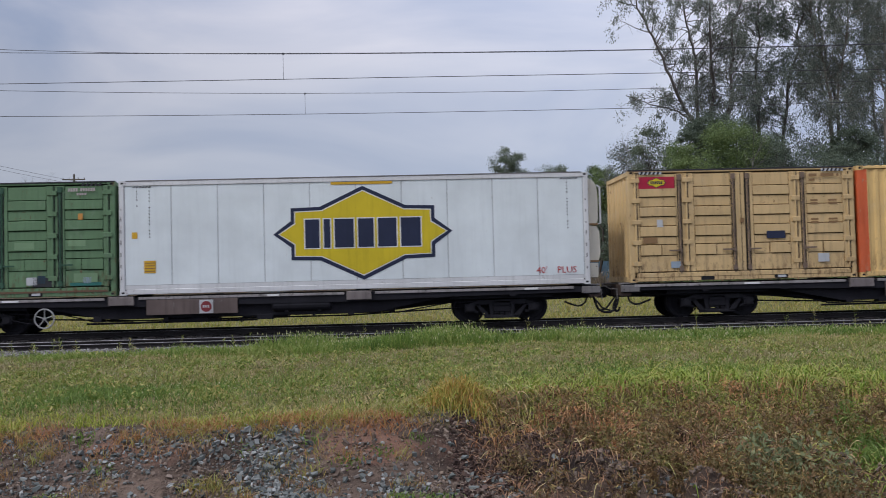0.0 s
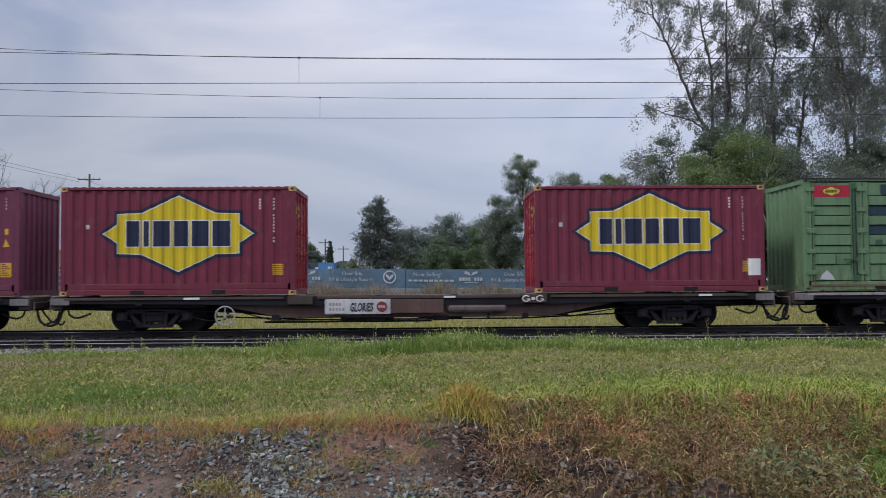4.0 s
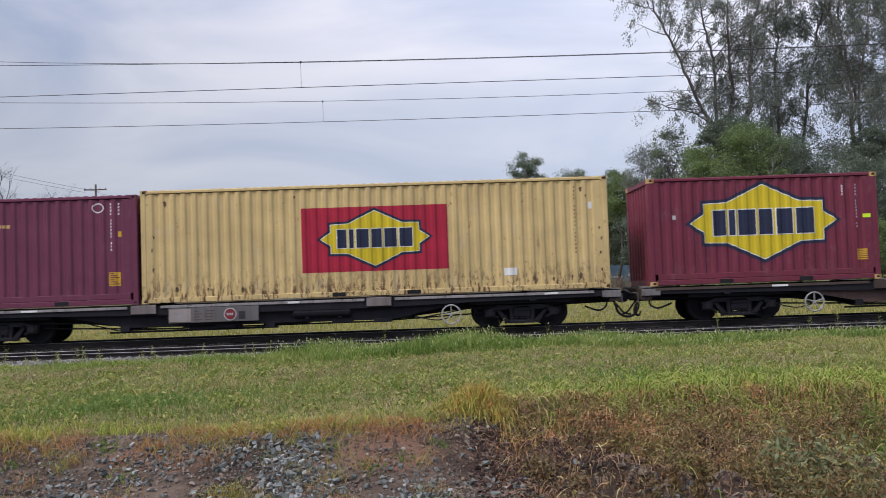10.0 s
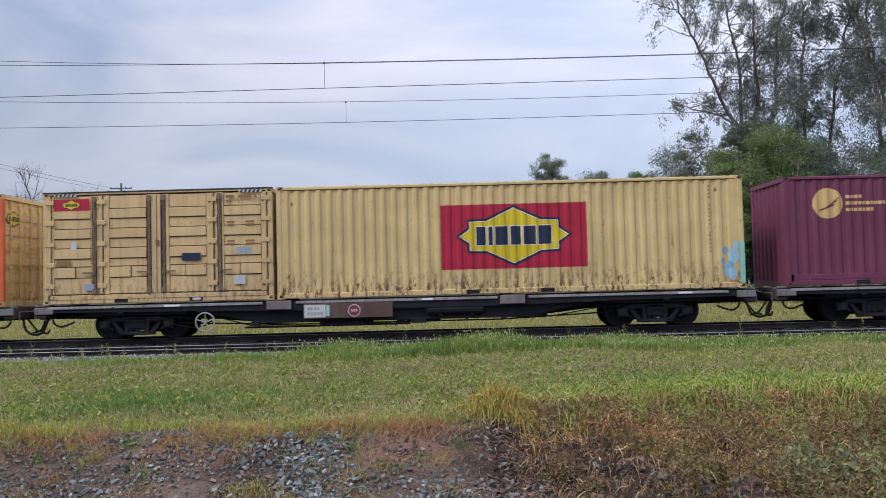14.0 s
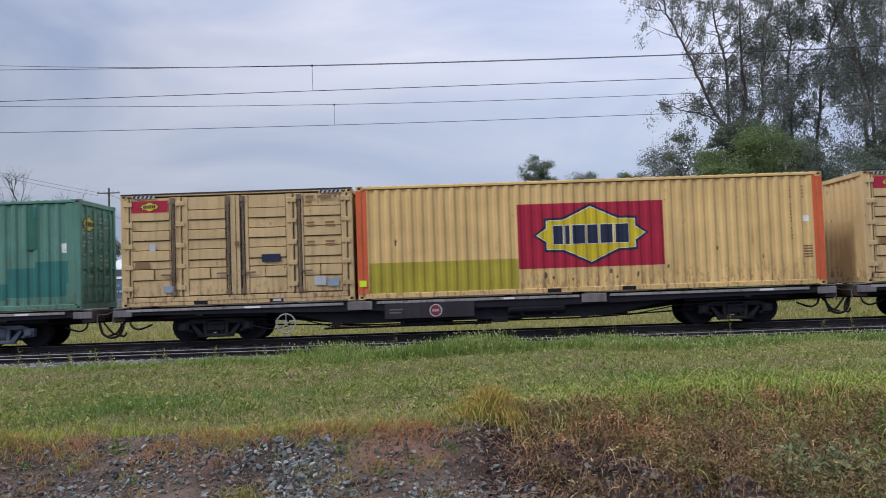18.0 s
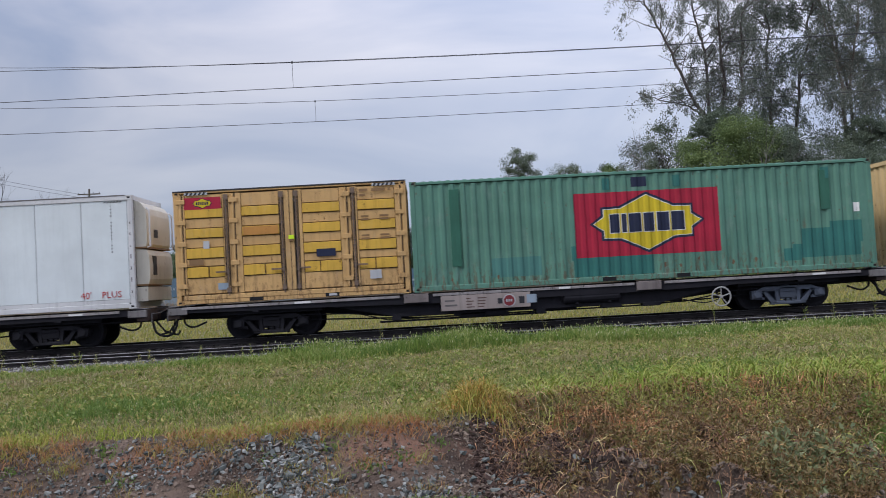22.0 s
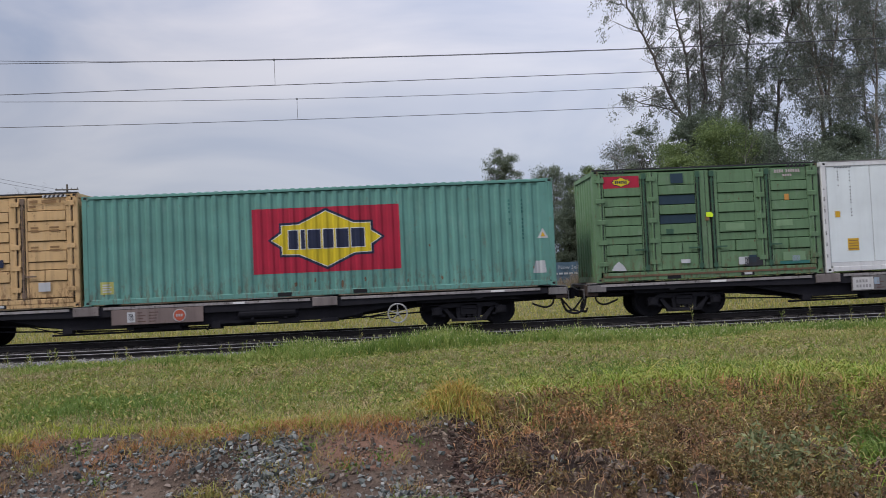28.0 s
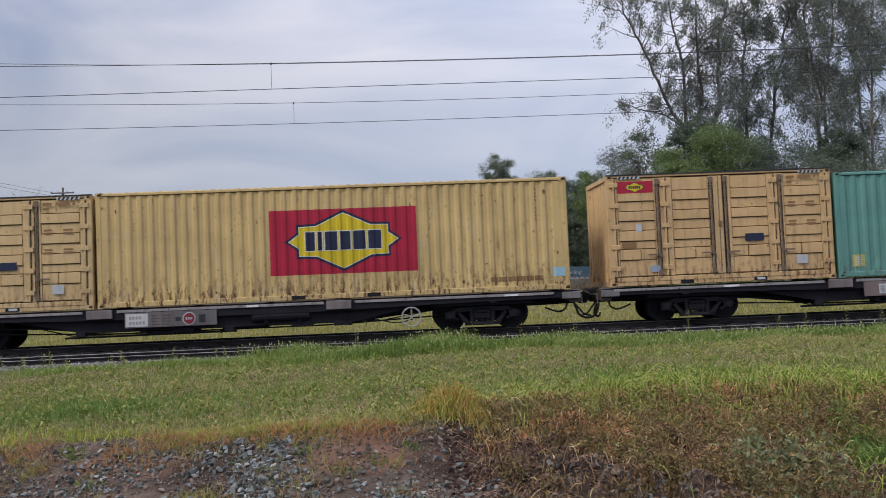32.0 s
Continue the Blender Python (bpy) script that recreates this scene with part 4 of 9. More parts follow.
def reefer_box(label, unit, badge_x):
    """A smooth white insulated forty-foot container; unit: the end that carries its cooling machine."""
    h = 2.95
    ob = empty_at("insulated_container", label, "shipping container", "containers on the train")
    length = 12.192
    box_frame(ob, length, h, WHITE_WORN, WHITE_WORN, 0.13)
    n = 10
    step = (length - 0.28) / n
    for y in (0.02, BOX_W - 0.06):
        for i in range(n):
            x = 0.14 + i * step
            part("wall_panel", Shape().box(x + 0.011, x + step - 0.011, y, y + 0.04, 0.26, h - 0.13, 0.006), WHITE, ob)
        part("wall_core", Shape().box(0.1, length - 0.1, y + (0.012 if y < 1 else -0.0), y + (0.05 if y < 1 else 0.03), 0.15, h - 0.1), PLACARD, ob)
        part("kick_strip", Shape().box(0.14, length - 0.14, y - 0.008, y + 0.03, 0.155, 0.25), WHITE_WORN, ob)
    part("roof_trim", Shape().box(0.18, length - 0.18, -0.006, 0.05, h - 0.014, h + 0.012), GREY_IRON, ob, "dark grey roof edge")
    pts = [(0, 0.02), (length, 0.02)]
    badge(pts, badge_x, 1.48, 1.125, ob, 0.004)
    decal("top_strip", [rect(5.45, h - 0.2, 7.05, h - 0.135)], pts, 0.012, MARK_YELLOW, ob, "amber strip under the roof")
    decal("data_plate", [rect(0.62, 0.56, 0.92, 0.88)], pts, 0.006, MARK_YELLOW, ob, "amber data plate")
    decal("data_plate", [rect(0.32, 1.46, 0.46, 1.62)], pts, 0.006, MARK_YELLOW, ob)
    decal("data_lettering", [rect(0.64, 0.6 + 0.07 * i, 0.9, 0.62 + 0.07 * i) for i in range(4)], pts, 0.009, MARK_BROWN, ob)
    code_column(pts, 0.44, h - 0.25, 6, ob, MARK_BLACK, 0.006, 0.03, 0.075)
    code_column(pts, 0.76, h - 0.25, 15, ob, MARK_BLACK, 0.006, 0.03, 0.085)
    code_column(pts, 11.62, h - 0.25, 15, ob, MARK_BLACK, 0.006, 0.03, 0.085)
    for x in (0.35, 11.45):
        decal("hazard_tape", [[(x + 0.08 * i, h - 0.18), (x + 0.04 + 0.08 * i, h - 0.18), (x + 0.08 + 0.08 * i, h - 0.14), (x + 0.04 + 0.08 * i, h - 0.14)] for i in range(6)], pts, 0.012, MARK_BLACK, ob)
    for z, w in ((0.31, 0.11),):
        text_part("length_mark", "40'", 10.78, z, 0.24, MARK_RED, ob, 0.012, "red numerals on the wall")
        text_part("length_mark", "PLUS", 11.32, z, 0.24, MARK_RED, ob, 0.012, "red letters on the wall")
    rnd = random.Random(5)
    for x in (0.02, length - 0.1):
        decal("post_scuff", [rect(x + 0.01, 0.4 + 0.3 * i, x + 0.035, 0.4 + 0.3 * i + rnd.uniform(0.03, 0.12)) for i in range(7)], None, 0.004, GREY_IRON, ob, "grey marks down the corner post")["kind"] = "stuff"
    f = 1 if unit == "right" else -1
    xe = length - 0.02 if f > 0 else 0.02
    door_end(ob, 0.02 if f > 0 else length - 0.02, h, WHITE_WORN, -f, False)
    xa, xb = (xe - 0.3, xe + 0.0) if f > 0 else (xe, xe + 0.3)
    part("machine_recess", Shape().box(xa, xb, 0.13, BOX_W - 0.13, 0.16, h - 0.12), MARK_BLACK, ob, "dark machine recess")
    o = lambda d: (min(xe, xe + d * f), max(xe, xe + d * f))
    side = lambda poly: [(xe + f * px, pz) for px, pz in (poly if f > 0 else poly[::-1])]
    part("unit_cover", Shape().prism(side([(0, 1.6), (0.26, 1.6), (0.30, 1.68), (0.31, 2.1), (0.30, 2.45), (0.27, 2.62), (0.18, 2.75), (0.05, 2.81), (0, 2.81)]), 0.2, BOX_W - 0.2), CREAM, ob, "rounded cream cooling unit cover")
    part("unit_cover", Shape().prism(side([(0, 0.62), (0.30, 0.62), (0.34, 0.75), (0.35, 1.1), (0.33, 1.38), (0.27, 1.52), (0, 1.56)]), 0.22, BOX_W - 0.22), CREAM, ob)
    for ya in (0.24, BOX_W - 0.24):
        part("unit_rail", Shape().tube([(xe + 0.30 * f, ya, 1.58), (xe + 0.38 * f, ya, 1.6), (xe + 0.38 * f, ya, 2.55), (xe + 0.30 * f, ya, 2.62)], 0.022, 7), WHITE_WORN, ob, "white guard rail")
    part("unit_seam", Shape().box(*o(0.30), 0.19, BOX_W - 0.19, 1.555, 1.6), MARK_BROWN, ob)
    part("unit_seam", Shape().box(*o(0.30), 0.19, BOX_W - 0.19, 0.575, 0.62), MARK_BROWN, ob)
    part("unit_grille", Shape().box(*o(0.355), 0.5, 0.8, 0.85, 1.36), MARK_BLACK, ob, "black grille")
    part("unit_grille", Shape().box(*o(0.318), 0.8, 1.1, 1.86, 2.08), MARK_BLACK, ob)
    part("unit_base", Shape().box(*o(0.28), 0.2, BOX_W - 0.2, 0.17, 0.55, 0.02), CREAM, ob)
    return ob


def text_part(name, words, x, z, size, material, parent, off, label="", bold=0.0):
    """Lettering as a flat mesh on the near face."""
    cu = bpy.data.curves.new(name, "FONT")
    cu.body = words
    cu.size = size
    cu.offset = bold
    cu.resolution_u = 2
    tmp = bpy.data.objects.new(name, cu)
    scene.collection.objects.link(tmp)
    bpy.context.view_layer.update()
    me = bpy.data.meshes.new_from_object(tmp)
    bpy.data.objects.remove(tmp)
    me.transform(Matrix(((1, 0, 0, x), (0, 0, -1, 0.02 - off), (0, 1, 0, z), (0, 0, 0, 1))))
    me.materials.clear()
    me.materials.append(material)
    return part(name, me, None, parent, label)

# ---- the train: wagons ----
WHEEL_R = 0.41
BASE2 = 0.84      # half the bogie's wheelbase
GAUGE2 = 0.56     # middle of the track to a wheel's middle


def wheel_shape():
    s = Shape()
    n = 28
    for side in (-1, 1):
        y = side * GAUGE2
        prof = [(0.07, -0.09), (0.11, -0.09), (0.13, -0.02), (0.30, -0.035), (0.335, -0.06), (WHEEL_R, -0.06), (WHEEL_R + 0.005, 0.03), (WHEEL_R + 0.028, 0.045), (WHEEL_R + 0.028, 0.07), (0.335, 0.07), (0.30, 0.01), (0.12, 0.02), (0.07, 0.05)]
        rr = []
        for r, d in prof:
            rr.append([(r * math.cos(2 * math.pi * k / n), y - side * d, r * math.sin(2 * math.pi * k / n)) for k in range(n)])
        s.rings(rr, False)
        for k in range(3):
            a = 2 * math.pi * k / 3
            s.disc(0.21 * math.cos(a), 0, 0.21 * math.sin(a), 0.035, y + side * 0.02, y + side * 0.045, 8)
    s.disc(0, 0, 0, 0.075, -0.75, 0.75, 14)
    return s


def side_frame(y0, y1):
    """A cast bogie side frame with its two window openings and spring nest."""
    s = Shape()
    for k in (-1, 1):
        top = [(0.0, 0.60), (k * 0.62, 0.60), (k * 0.80, 0.53), (k * 0.98, 0.50), (k * 0.98, 0.40), (k * 0.78, 0.42), (k * 0.58, 0.48), (0.0, 0.50)]
        s.prism(top if k > 0 else top[::-1], y0, y1)
        diag = [(k * 0.70, 0.50), (k * 0.60, 0.50), (k * 0.30, 0.17), (k * 0.46, 0.17)]
        s.prism(diag if k > 0 else diag[::-1], y0, y1)
        post = [(k * 0.24, 0.50), (k * 0.34, 0.50), (k * 0.31, 0.17), (k * 0.22, 0.17)]
        s.prism(post if k > 0 else post[::-1], y0 + 0.01, y1 - 0.01)
        s.box(k * 0.84 - 0.13, k * 0.84 + 0.13, y0 - 0.02, y1 + 0.02, 0.28, 0.50, 0.03)
        s.disc(k * 0.84, 0, WHEEL_R, 0.085, y0 - 0.05, y0 - 0.02, 16)
        low = [(k * 0.97, 0.36), (k * 0.97, 0.28), (k * 0.62, 0.26), (k * 0.62, 0.32)]
        s.prism(low if k > 0 else low[::-1], y0 + 0.02, y1 - 0.02)
    s.box(-0.46, 0.46, y0, y1, 0.12, 0.2, 0.015)
    for x in (-0.15, 0.0, 0.15):
        for i in range(5):
            s.box(x - 0.055, x + 0.055, y0 + 0.01, y1, 0.2 + 0.05 * i, 0.232 + 0.05 * i)
    s.box(-0.2, 0.2, y0 - 0.015, y1 + 0.015, 0.44, 0.53, 0.01)
    return s


def hose(points, r=0.022):
    pts = [Vector(p) for p in points]
    out = []
    for i in range(len(pts) - 1):
        a, b = pts[i], pts[i + 1]
        p0, p3 = pts[max(0, i - 1)], pts[min(len(pts) - 1, i + 2)]
        for k in range(5):
            t = k / 5
            out.append(0.5 * ((2 * a) + (b - p0) * t + (2 * p0 - 5 * a + 4 * b - p3) * t * t + (3 * a - p0 - 3 * b + p3) * t ** 3))
    out.append(pts[-1])
    return Shape().tube(out, r, 7)


WHEEL_MESH = finish(wheel_shape().mesh("wheelset"), BOGIE_IRON)


SIGN_RED = paint("dull_sign_red", (0.20, 0.03, 0.035), 0.2, 0.6)


PANEL_PINK = paint("dusty_pink_panel_paint", (0.17, 0.13, 0.12), 0.5, 0.65, 1.3, (0.10, 0.075, 0.065), 0.6)
PLATE_PALE = paint("worn_pale_plate", (0.52, 0.51, 0.50), 0.4, 0.6, 1.15, (0.2, 0.16, 0.13), 0.5)
PLATE_WORN = paint("worn_pink_plate", (0.30, 0.255, 0.235), 0.4, 0.6, 1.2, (0.16, 0.12, 0.10), 0.5)
PLATE_MARK = paint("faded_plate_lettering", (0.27, 0.26, 0.26), 0.3, 0.6)
PANEL_RUST = paint("rust_brown_panel_paint", (0.085, 0.05, 0.043), 0.5, 0.65, 1.5, (0.16, 0.13, 0.12), 0.6)
PANEL_GREY = paint("dull_grey_panel_paint", (0.12, 0.11, 0.108), 0.4, 0.65, 1.3, (0.06, 0.05, 0.045), 0.6)
PANEL_BLACK = paint("black_panel_paint", (0.025, 0.022, 0.024), 0.4, 0.65, 1.5, (0.07, 0.06, 0.058), 0.6)


def wagon(label, brake_x, bogie_mat=BOGIE_IRON, panel="grey", face=PANEL_IRON, plate=None, sign_x=8.30, sign_mat=None, extras=(), square=False):
    """A three-slot skeletal container wagon. Its origin lies on the rails, in the middle, below its first slot's left end."""
    ob = empty_at("container_wagon", label, "railway wagon", "wagons of the train")
    x0, x1 = -0.27, 18.62
    W2 = 1.19
    # the deep middle girder and the side sills
    girder = [(x0, 0.86), (x0, 0.58), (1.0, 0.55), (3.6, 0.55), (5.6, 0.34), (12.8, 0.34), (14.8, 0.55), (17.4, 0.55), (x1, 0.58), (x1, 0.86)]
    g = Shape().prism(girder, -0.30, -0.24).prism(girder, 0.24, 0.30)
    g.box(x0, x1, -0.38, 0.38, 0.83, 0.87)
    g.box(5.6, 12.8, -0.36, 0.36, 0.32, 0.345)
    part("centre_girder", g, BLACK_IRON, ob, "black fish-bellied girder")
    for y in (-W2, W2 - 0.08):
        sill = [(x0 + 0.25, 0.90), (x0 + 0.25, 0.76), (3.7, 0.72), (6.4, 0.66), (12.1, 0.66), (14.7, 0.72), (x1 - 0.25, 0.76), (x1 - 0.25, 0.90)]
        part("side_sill", Shape().prism(sill, y + (0.02 if y < 0 else 0), y + (0.08 if y < 0 else 0.06)), BLACK_IRON, ob)
    for a, b in ((0.1, 5.75), (6.62, 11.9), (12.7, 17.9)):
        part("sill_strip", Shape().box(a, b, -W2 - 0.012, -W2 + 0.03, 0.84, 0.91, 0.008), EDGE_IRON if panel == "grey" else BROWN_IRON, ob, "scuffed edge strip")
        part("sill_strip", Shape().box(a, b, W2 - 0.03, W2 + 0.012, 0.825, 0.915, 0.008), GREY_IRON, ob)
    rnd = random.Random(int(brake_x * 10))
    for a, w in ((3.0 + rnd.uniform(-0.6, 0.6), 0.42), (10.2 + rnd.uniform(-0.3, 0.3), 0.3), (16.6, 0.36)):
        part("white_plate", Shape().box(a, a + w, -W2 - 0.02, -W2 - 0.011, 0.85, 0.90), MARK_WHITE, ob, "white marking plate")
    # cross bearers that carry the boxes
    for x in (0.0, 2.0, 4.1, 6.107, 8.2, 10.2, 12.26, 14.3, 16.3, 18.35):
        wide = 0.36 if x in (0.0, 6.107, 12.26, 18.35) else 0.16
        part("cross_bearer", Shape().box(x - wide / 2, x + wide / 2, -W2 + 0.02, W2 - 0.02, 0.70, 0.935, 0.01), BLACK_IRON, ob)
    part("deck_plate", Shape().box(x0, x1, -0.9, 0.9, 0.90, 0.925), BROWN_IRON, ob, "dusty brown deck plate")
    for x in (-0.05, 6.107, 12.26, 18.4):
        for y in (-1.06, 1.06):
            part("twist_lock", Shape().box(x - 0.2, x + 0.2, y - 0.1, y + 0.1, 0.92, 0.958, 0.01), GREY_IRON, ob)
    for x in (6.18, 12.28):
        part("lock_box", Shape().box(x - 0.32, x + 0.32, -W2 - 0.04, -W2 + 0.05, 0.70, 0.93, 0.012), LOCK_PAINT if panel == "grey" else BROWN_IRON, ob, "grey-brown lock housing")
    for x in (x0, x1 - 0.3):
        part("headstock", Shape().box(x, x + 0.3, -W2 + 0.06, W2 - 0.06, 0.62, 0.92, 0.02), BROWN_IRON, ob)
        part("step_plate", Shape().box(x + (0.02 if x < 0 else -0.2), x + (0.5 if x < 0 else 0.28), -W2 - 0.01, -W2 + 0.05, 0.72, 0.9, 0.01), GREY_IRON, ob)
    # brake gear under the middle
    part("data_panel", Shape().box(6.82, 8.52 if panel == "white" else 9.15, -W2 - 0.015, -W2 + 0.02, 0.44, 0.83, 0.006), PLACARD if panel == "white" else face, ob, "weathered data panel")
    if panel == "white":
        part("data_panel", Shape().box(8.53, 9.9, -W2 - 0.012, -W2 + 0.02, 0.46, 0.82, 0.006), PANEL_RUST, ob, "rusty brown panel")
    if plate:
        part("plate", Shape().box(6.84, 7.40, -W2 - 0.022, -W2 - 0.014, 0.47, 0.80), plate, ob, "number plate with plain bars for its marks")
        marks = Shape()
        for z, count in ((0.66, 4), (0.53, 5)):
            for i in range(count):
                marks.box(6.93 + 0.085 * i, 6.985 + 0.085 * i, -W2 - 0.026, -W2 - 0.021, z, z + 0.075)
        part("plate_lettering", marks, PLATE_MARK, ob, "short dark bars")["kind"] = "stuff"
    if face in (PANEL_PINK, PANEL_GREY, PLATE_WORN):
        rows_ = Shape()
        for col in (7.48, 7.78):
            for j in range(4):
                rows_.box(col, col + 0.12 + 0.12 * rnd.random(), -W2 - 0.019, -W2 - 0.0155, 0.50 + 0.075 * j, 0.525 + 0.075 * j)
        part("panel_lettering", rows_, PANEL_RUST, ob, "rows of faded small bars")["kind"] = "stuff"
    for x0_, x1_, z0_, z1_, m in extras:
        part("panel_mark", Shape().box(x0_, x1_, -W2 - 0.021, -W2 - 0.014, z0_, z1_), m, ob)
    if panel in ("white", "brown"):
        word = text_part("graffiti", "GLORIES" if panel == "white" else "GLORIES!", 7.47, 0.52, 0.30, MARK_BLACK if panel == "white" else MARK_WHITE, ob, 0.02 + W2 + 0.019, "sprayed word on the panel", 0.012)
        for v in word.data.vertices:
            v.co.x = 7.47 + (v.co.x - 7.47) * 0.52 + 0.12 * (v.co.z - 0.6)
    part("sign_rim", Shape().box(sign_x - 0.175, sign_x + 0.175, -W2 - 0.0235, -W2 - 0.0145, 0.455, 0.805) if square else Shape().disc(sign_x, 0, 0.63, 0.165, -W2 - 0.024, -W2 - 0.014, 24), PLACARD, ob, "pale ground of the sign")
    part("round_sign", Shape().disc(sign_x, 0, 0.63, 0.14, -W2 - 0.028, -W2 - 0.014, 24), sign_mat or SIGN_RED, ob, "round red sign")
    for i in range(3):
        part("sign_letter_bar", Shape().box(sign_x - 0.085 + 0.06 * i, sign_x - 0.045 + 0.06 * i, -W2 - 0.032, -W2 - 0.027, 0.60, 0.665), PLACARD, ob)
    for a, b, z0, z1 in ((9.5, 10.4, 0.30, 0.56), (12.6, 13.2, 0.36, 0.62), (7.3, 8.6, 0.22, 0.34)):
        part("brake_box", Shape().box(a, b, -0.95, -0.55, z0, z1, 0.02), BLACK_IRON, ob)
    tank = Shape().tube([(10.0, -1.0, 0.60), (10.06, -1.0, 0.60), (11.5, -1.0, 0.60), (11.56, -1.0, 0.60)], [0.10, 0.17, 0.17, 0.10], 16)
    part("air_reservoir", tank, BLACK_IRON if panel == "grey" else PANEL_PINK, ob, smooth=False)
    for x in (10.35, 11.2):
        part("reservoir_strap", Shape().box(x, x + 0.08, -1.12, -0.78, 0.43, 0.78), BLACK_IRON, ob)
    part("brake_rod", Shape().tube([(2.9, -0.7, 0.42), (6.6, -0.72, 0.29), (12.0, -0.72, 0.29), (15.2, -0.7, 0.42)], 0.022, 6), BLACK_IRON, ob)
    part("brake_rod", Shape().tube([(5.2, -0.9, 0.24), (9.6, -0.9, 0.25)], 0.03, 6), BLACK_IRON, ob)
    part("brake_lever", Shape().tube([(9.2, -0.98, 0.2), (9.25, -0.98, 0.34), (13.0, -1.0, 0.46)], 0.028, 6), BLACK_IRON, ob)
    # small gear hung along the girder
    for i in range(6):
        gx_ = 5.6 + i * 1.3 + rnd.uniform(-0.4, 0.4)
        gw, gz = rnd.uniform(0.06, 0.7), rnd.uniform(0.24, 0.32)
        part("brake_fitting", Shape().box(gx_, gx_ + gw, -1.06, -0.8, gz, gz + rnd.uniform(0.1, 0.16), 0.012), BLACK_IRON, ob)
    part("lower_skirt", Shape().prism([(3.7, 0.78), (4.2, 0.66), (5.7, 0.36), (12.7, 0.36), (14.2, 0.66), (14.7, 0.78)], -1.04, -1.0), BLACK_IRON if panel == "grey" else PANEL_RUST, ob, "inner skirt plate")
    part("air_pipe", Shape().tube([(0.2, -0.9, 0.66), (4.6, -0.9, 0.5), (5.4, -0.9, 0.29), (6.4, -0.9, 0.29)], 0.017, 6), BLACK_IRON, ob)
    part("air_pipe", Shape().tube([(12.6, -0.9, 0.34), (13.3, -0.9, 0.34), (14.6, -0.9, 0.55), (17.9, -0.9, 0.62)], 0.017, 6), BLACK_IRON, ob)
    # the hand brake
    wheel = Shape()
    ring = [(brake_x + 0.245 * math.cos(2 * math.pi * k / 28), -W2 - 0.05, 0.42 + 0.245 * math.sin(2 * math.pi * k / 28)) for k in range(29)]
    wheel.tube(ring, 0.02, 7, False)
    for k in range(5):
        a = 2 * math.pi * k / 5 + 0.3
        wheel.tube([(brake_x, -W2 - 0.04, 0.42), (brake_x + 0.24 * math.cos(a), -W2 - 0.05, 0.42 + 0.24 * math.sin(a))], 0.015, 6)
    wheel.disc(brake_x, 0, 0.42, 0.04, -W2 - 0.07, -W2 - 0.02, 12)
    part("hand_brake_wheel", wheel, WHEEL_PAINT, ob, "white spoked hand brake wheel")
    part("brake_shaft", Shape().tube([(brake_x, -W2 - 0.03, 0.42), (brake_x, -0.6, 0.42)], 0.02, 6).tube([(brake_x, -0.9, 0.42), (brake_x, -0.9, 0.75)], 0.03, 6), BLACK_IRON, ob)
    part("brake_chain", hose([(brake_x + 0.05, -1.0, 0.36), (brake_x - 0.35, -1.0, 0.28), (brake_x - 0.8, -1.0, 0.36), (brake_x - 1.3, -0.95, 0.5)], 0.014), BLACK_IRON, ob)
    # couplers and hoses
    for x, f in ((x0, -1), (x1, 1)):
        c = Shape().box(min(x, x + 0.2 * f), max(x, x + 0.2 * f), -0.09, 0.09, 0.62, 0.84, 0.02)
        c.box(min(x + 0.16 * f, x + 0.32 * f), max(x + 0.16 * f, x + 0.32 * f), -0.15, 0.13, 0.56, 0.86, 0.04)
        c.box(min(x + 0.24 * f, x + 0.38 * f), max(x + 0.24 * f, x + 0.38 * f), -0.2 if f > 0 else 0.04, -0.04 if f > 0 else 0.2, 0.58, 0.84, 0.03)
        part("coupler", c, BLACK_IRON, ob, "black knuckle coupler")
        part("brake_hose", hose([(x - 0.05 * f, -0.35, 0.6), (x + 0.1 * f, -0.38, 0.42), (x + 0.22 * f, -0.36, 0.28), (x + 0.42 * f, -0.35, 0.22)], 0.026), RUBBER, ob)
        part("hose_tap", Shape().box(x - 0.12 * f - 0.05, x - 0.12 * f + 0.05, -0.62, -0.48, 0.58, 0.72, 0.01), BLACK_IRON, ob)
        part("uncoupling_lever", Shape().tube([(x + 0.05 * f, -1.0, 0.8), (x + 0.12 * f, -0.5, 0.8), (x + 0.2 * f, -0.1, 0.9)], 0.016, 6).tube([(x + 0.05 * f, -1.0, 0.8), (x + 0.05 * f, -1.02, 0.55)], 0.016, 6), GREY_IRON, ob)
        if f > 0:
            part("brake_hose", hose([(x - 0.08, -0.55, 0.64), (x - 0.02, -0.6, 0.42), (x + 0.05, -0.6, 0.27), (x + 0.24, -0.6, 0.18), (x + 0.44, -0.6, 0.22), (x + 0.55, -0.6, 0.38), (x + 0.6, -0.56, 0.62)], 0.034), RUBBER, ob, "black brake hose looping to the next wagon")
        else:
            part("brake_hose", hose([(x + 0.1, -0.5, 0.62), (x - 0.02, -0.56, 0.46), (x - 0.06, -0.56, 0.26), (x + 0.06, -0.55, 0.2), (x + 0.12, -0.52, 0.3)], 0.028), RUBBER, ob, "black brake hose")
            part("hose_clip", Shape().tube([(x + 0.02, -0.62, 0.6), (x - 0.04, -0.62, 0.28), (x + 0.03, -0.62, 0.22)], 0.014, 6), BLACK_IRON, ob)
        part("brake_hose", hose([(x - 0.3 * f, -0.75, 0.62), (x - 0.35 * f, -0.76, 0.46), (x - 0.55 * f, -0.76, 0.38), (x - 0.9 * f, -0.76, 0.5)], 0.026), RUBBER, ob)
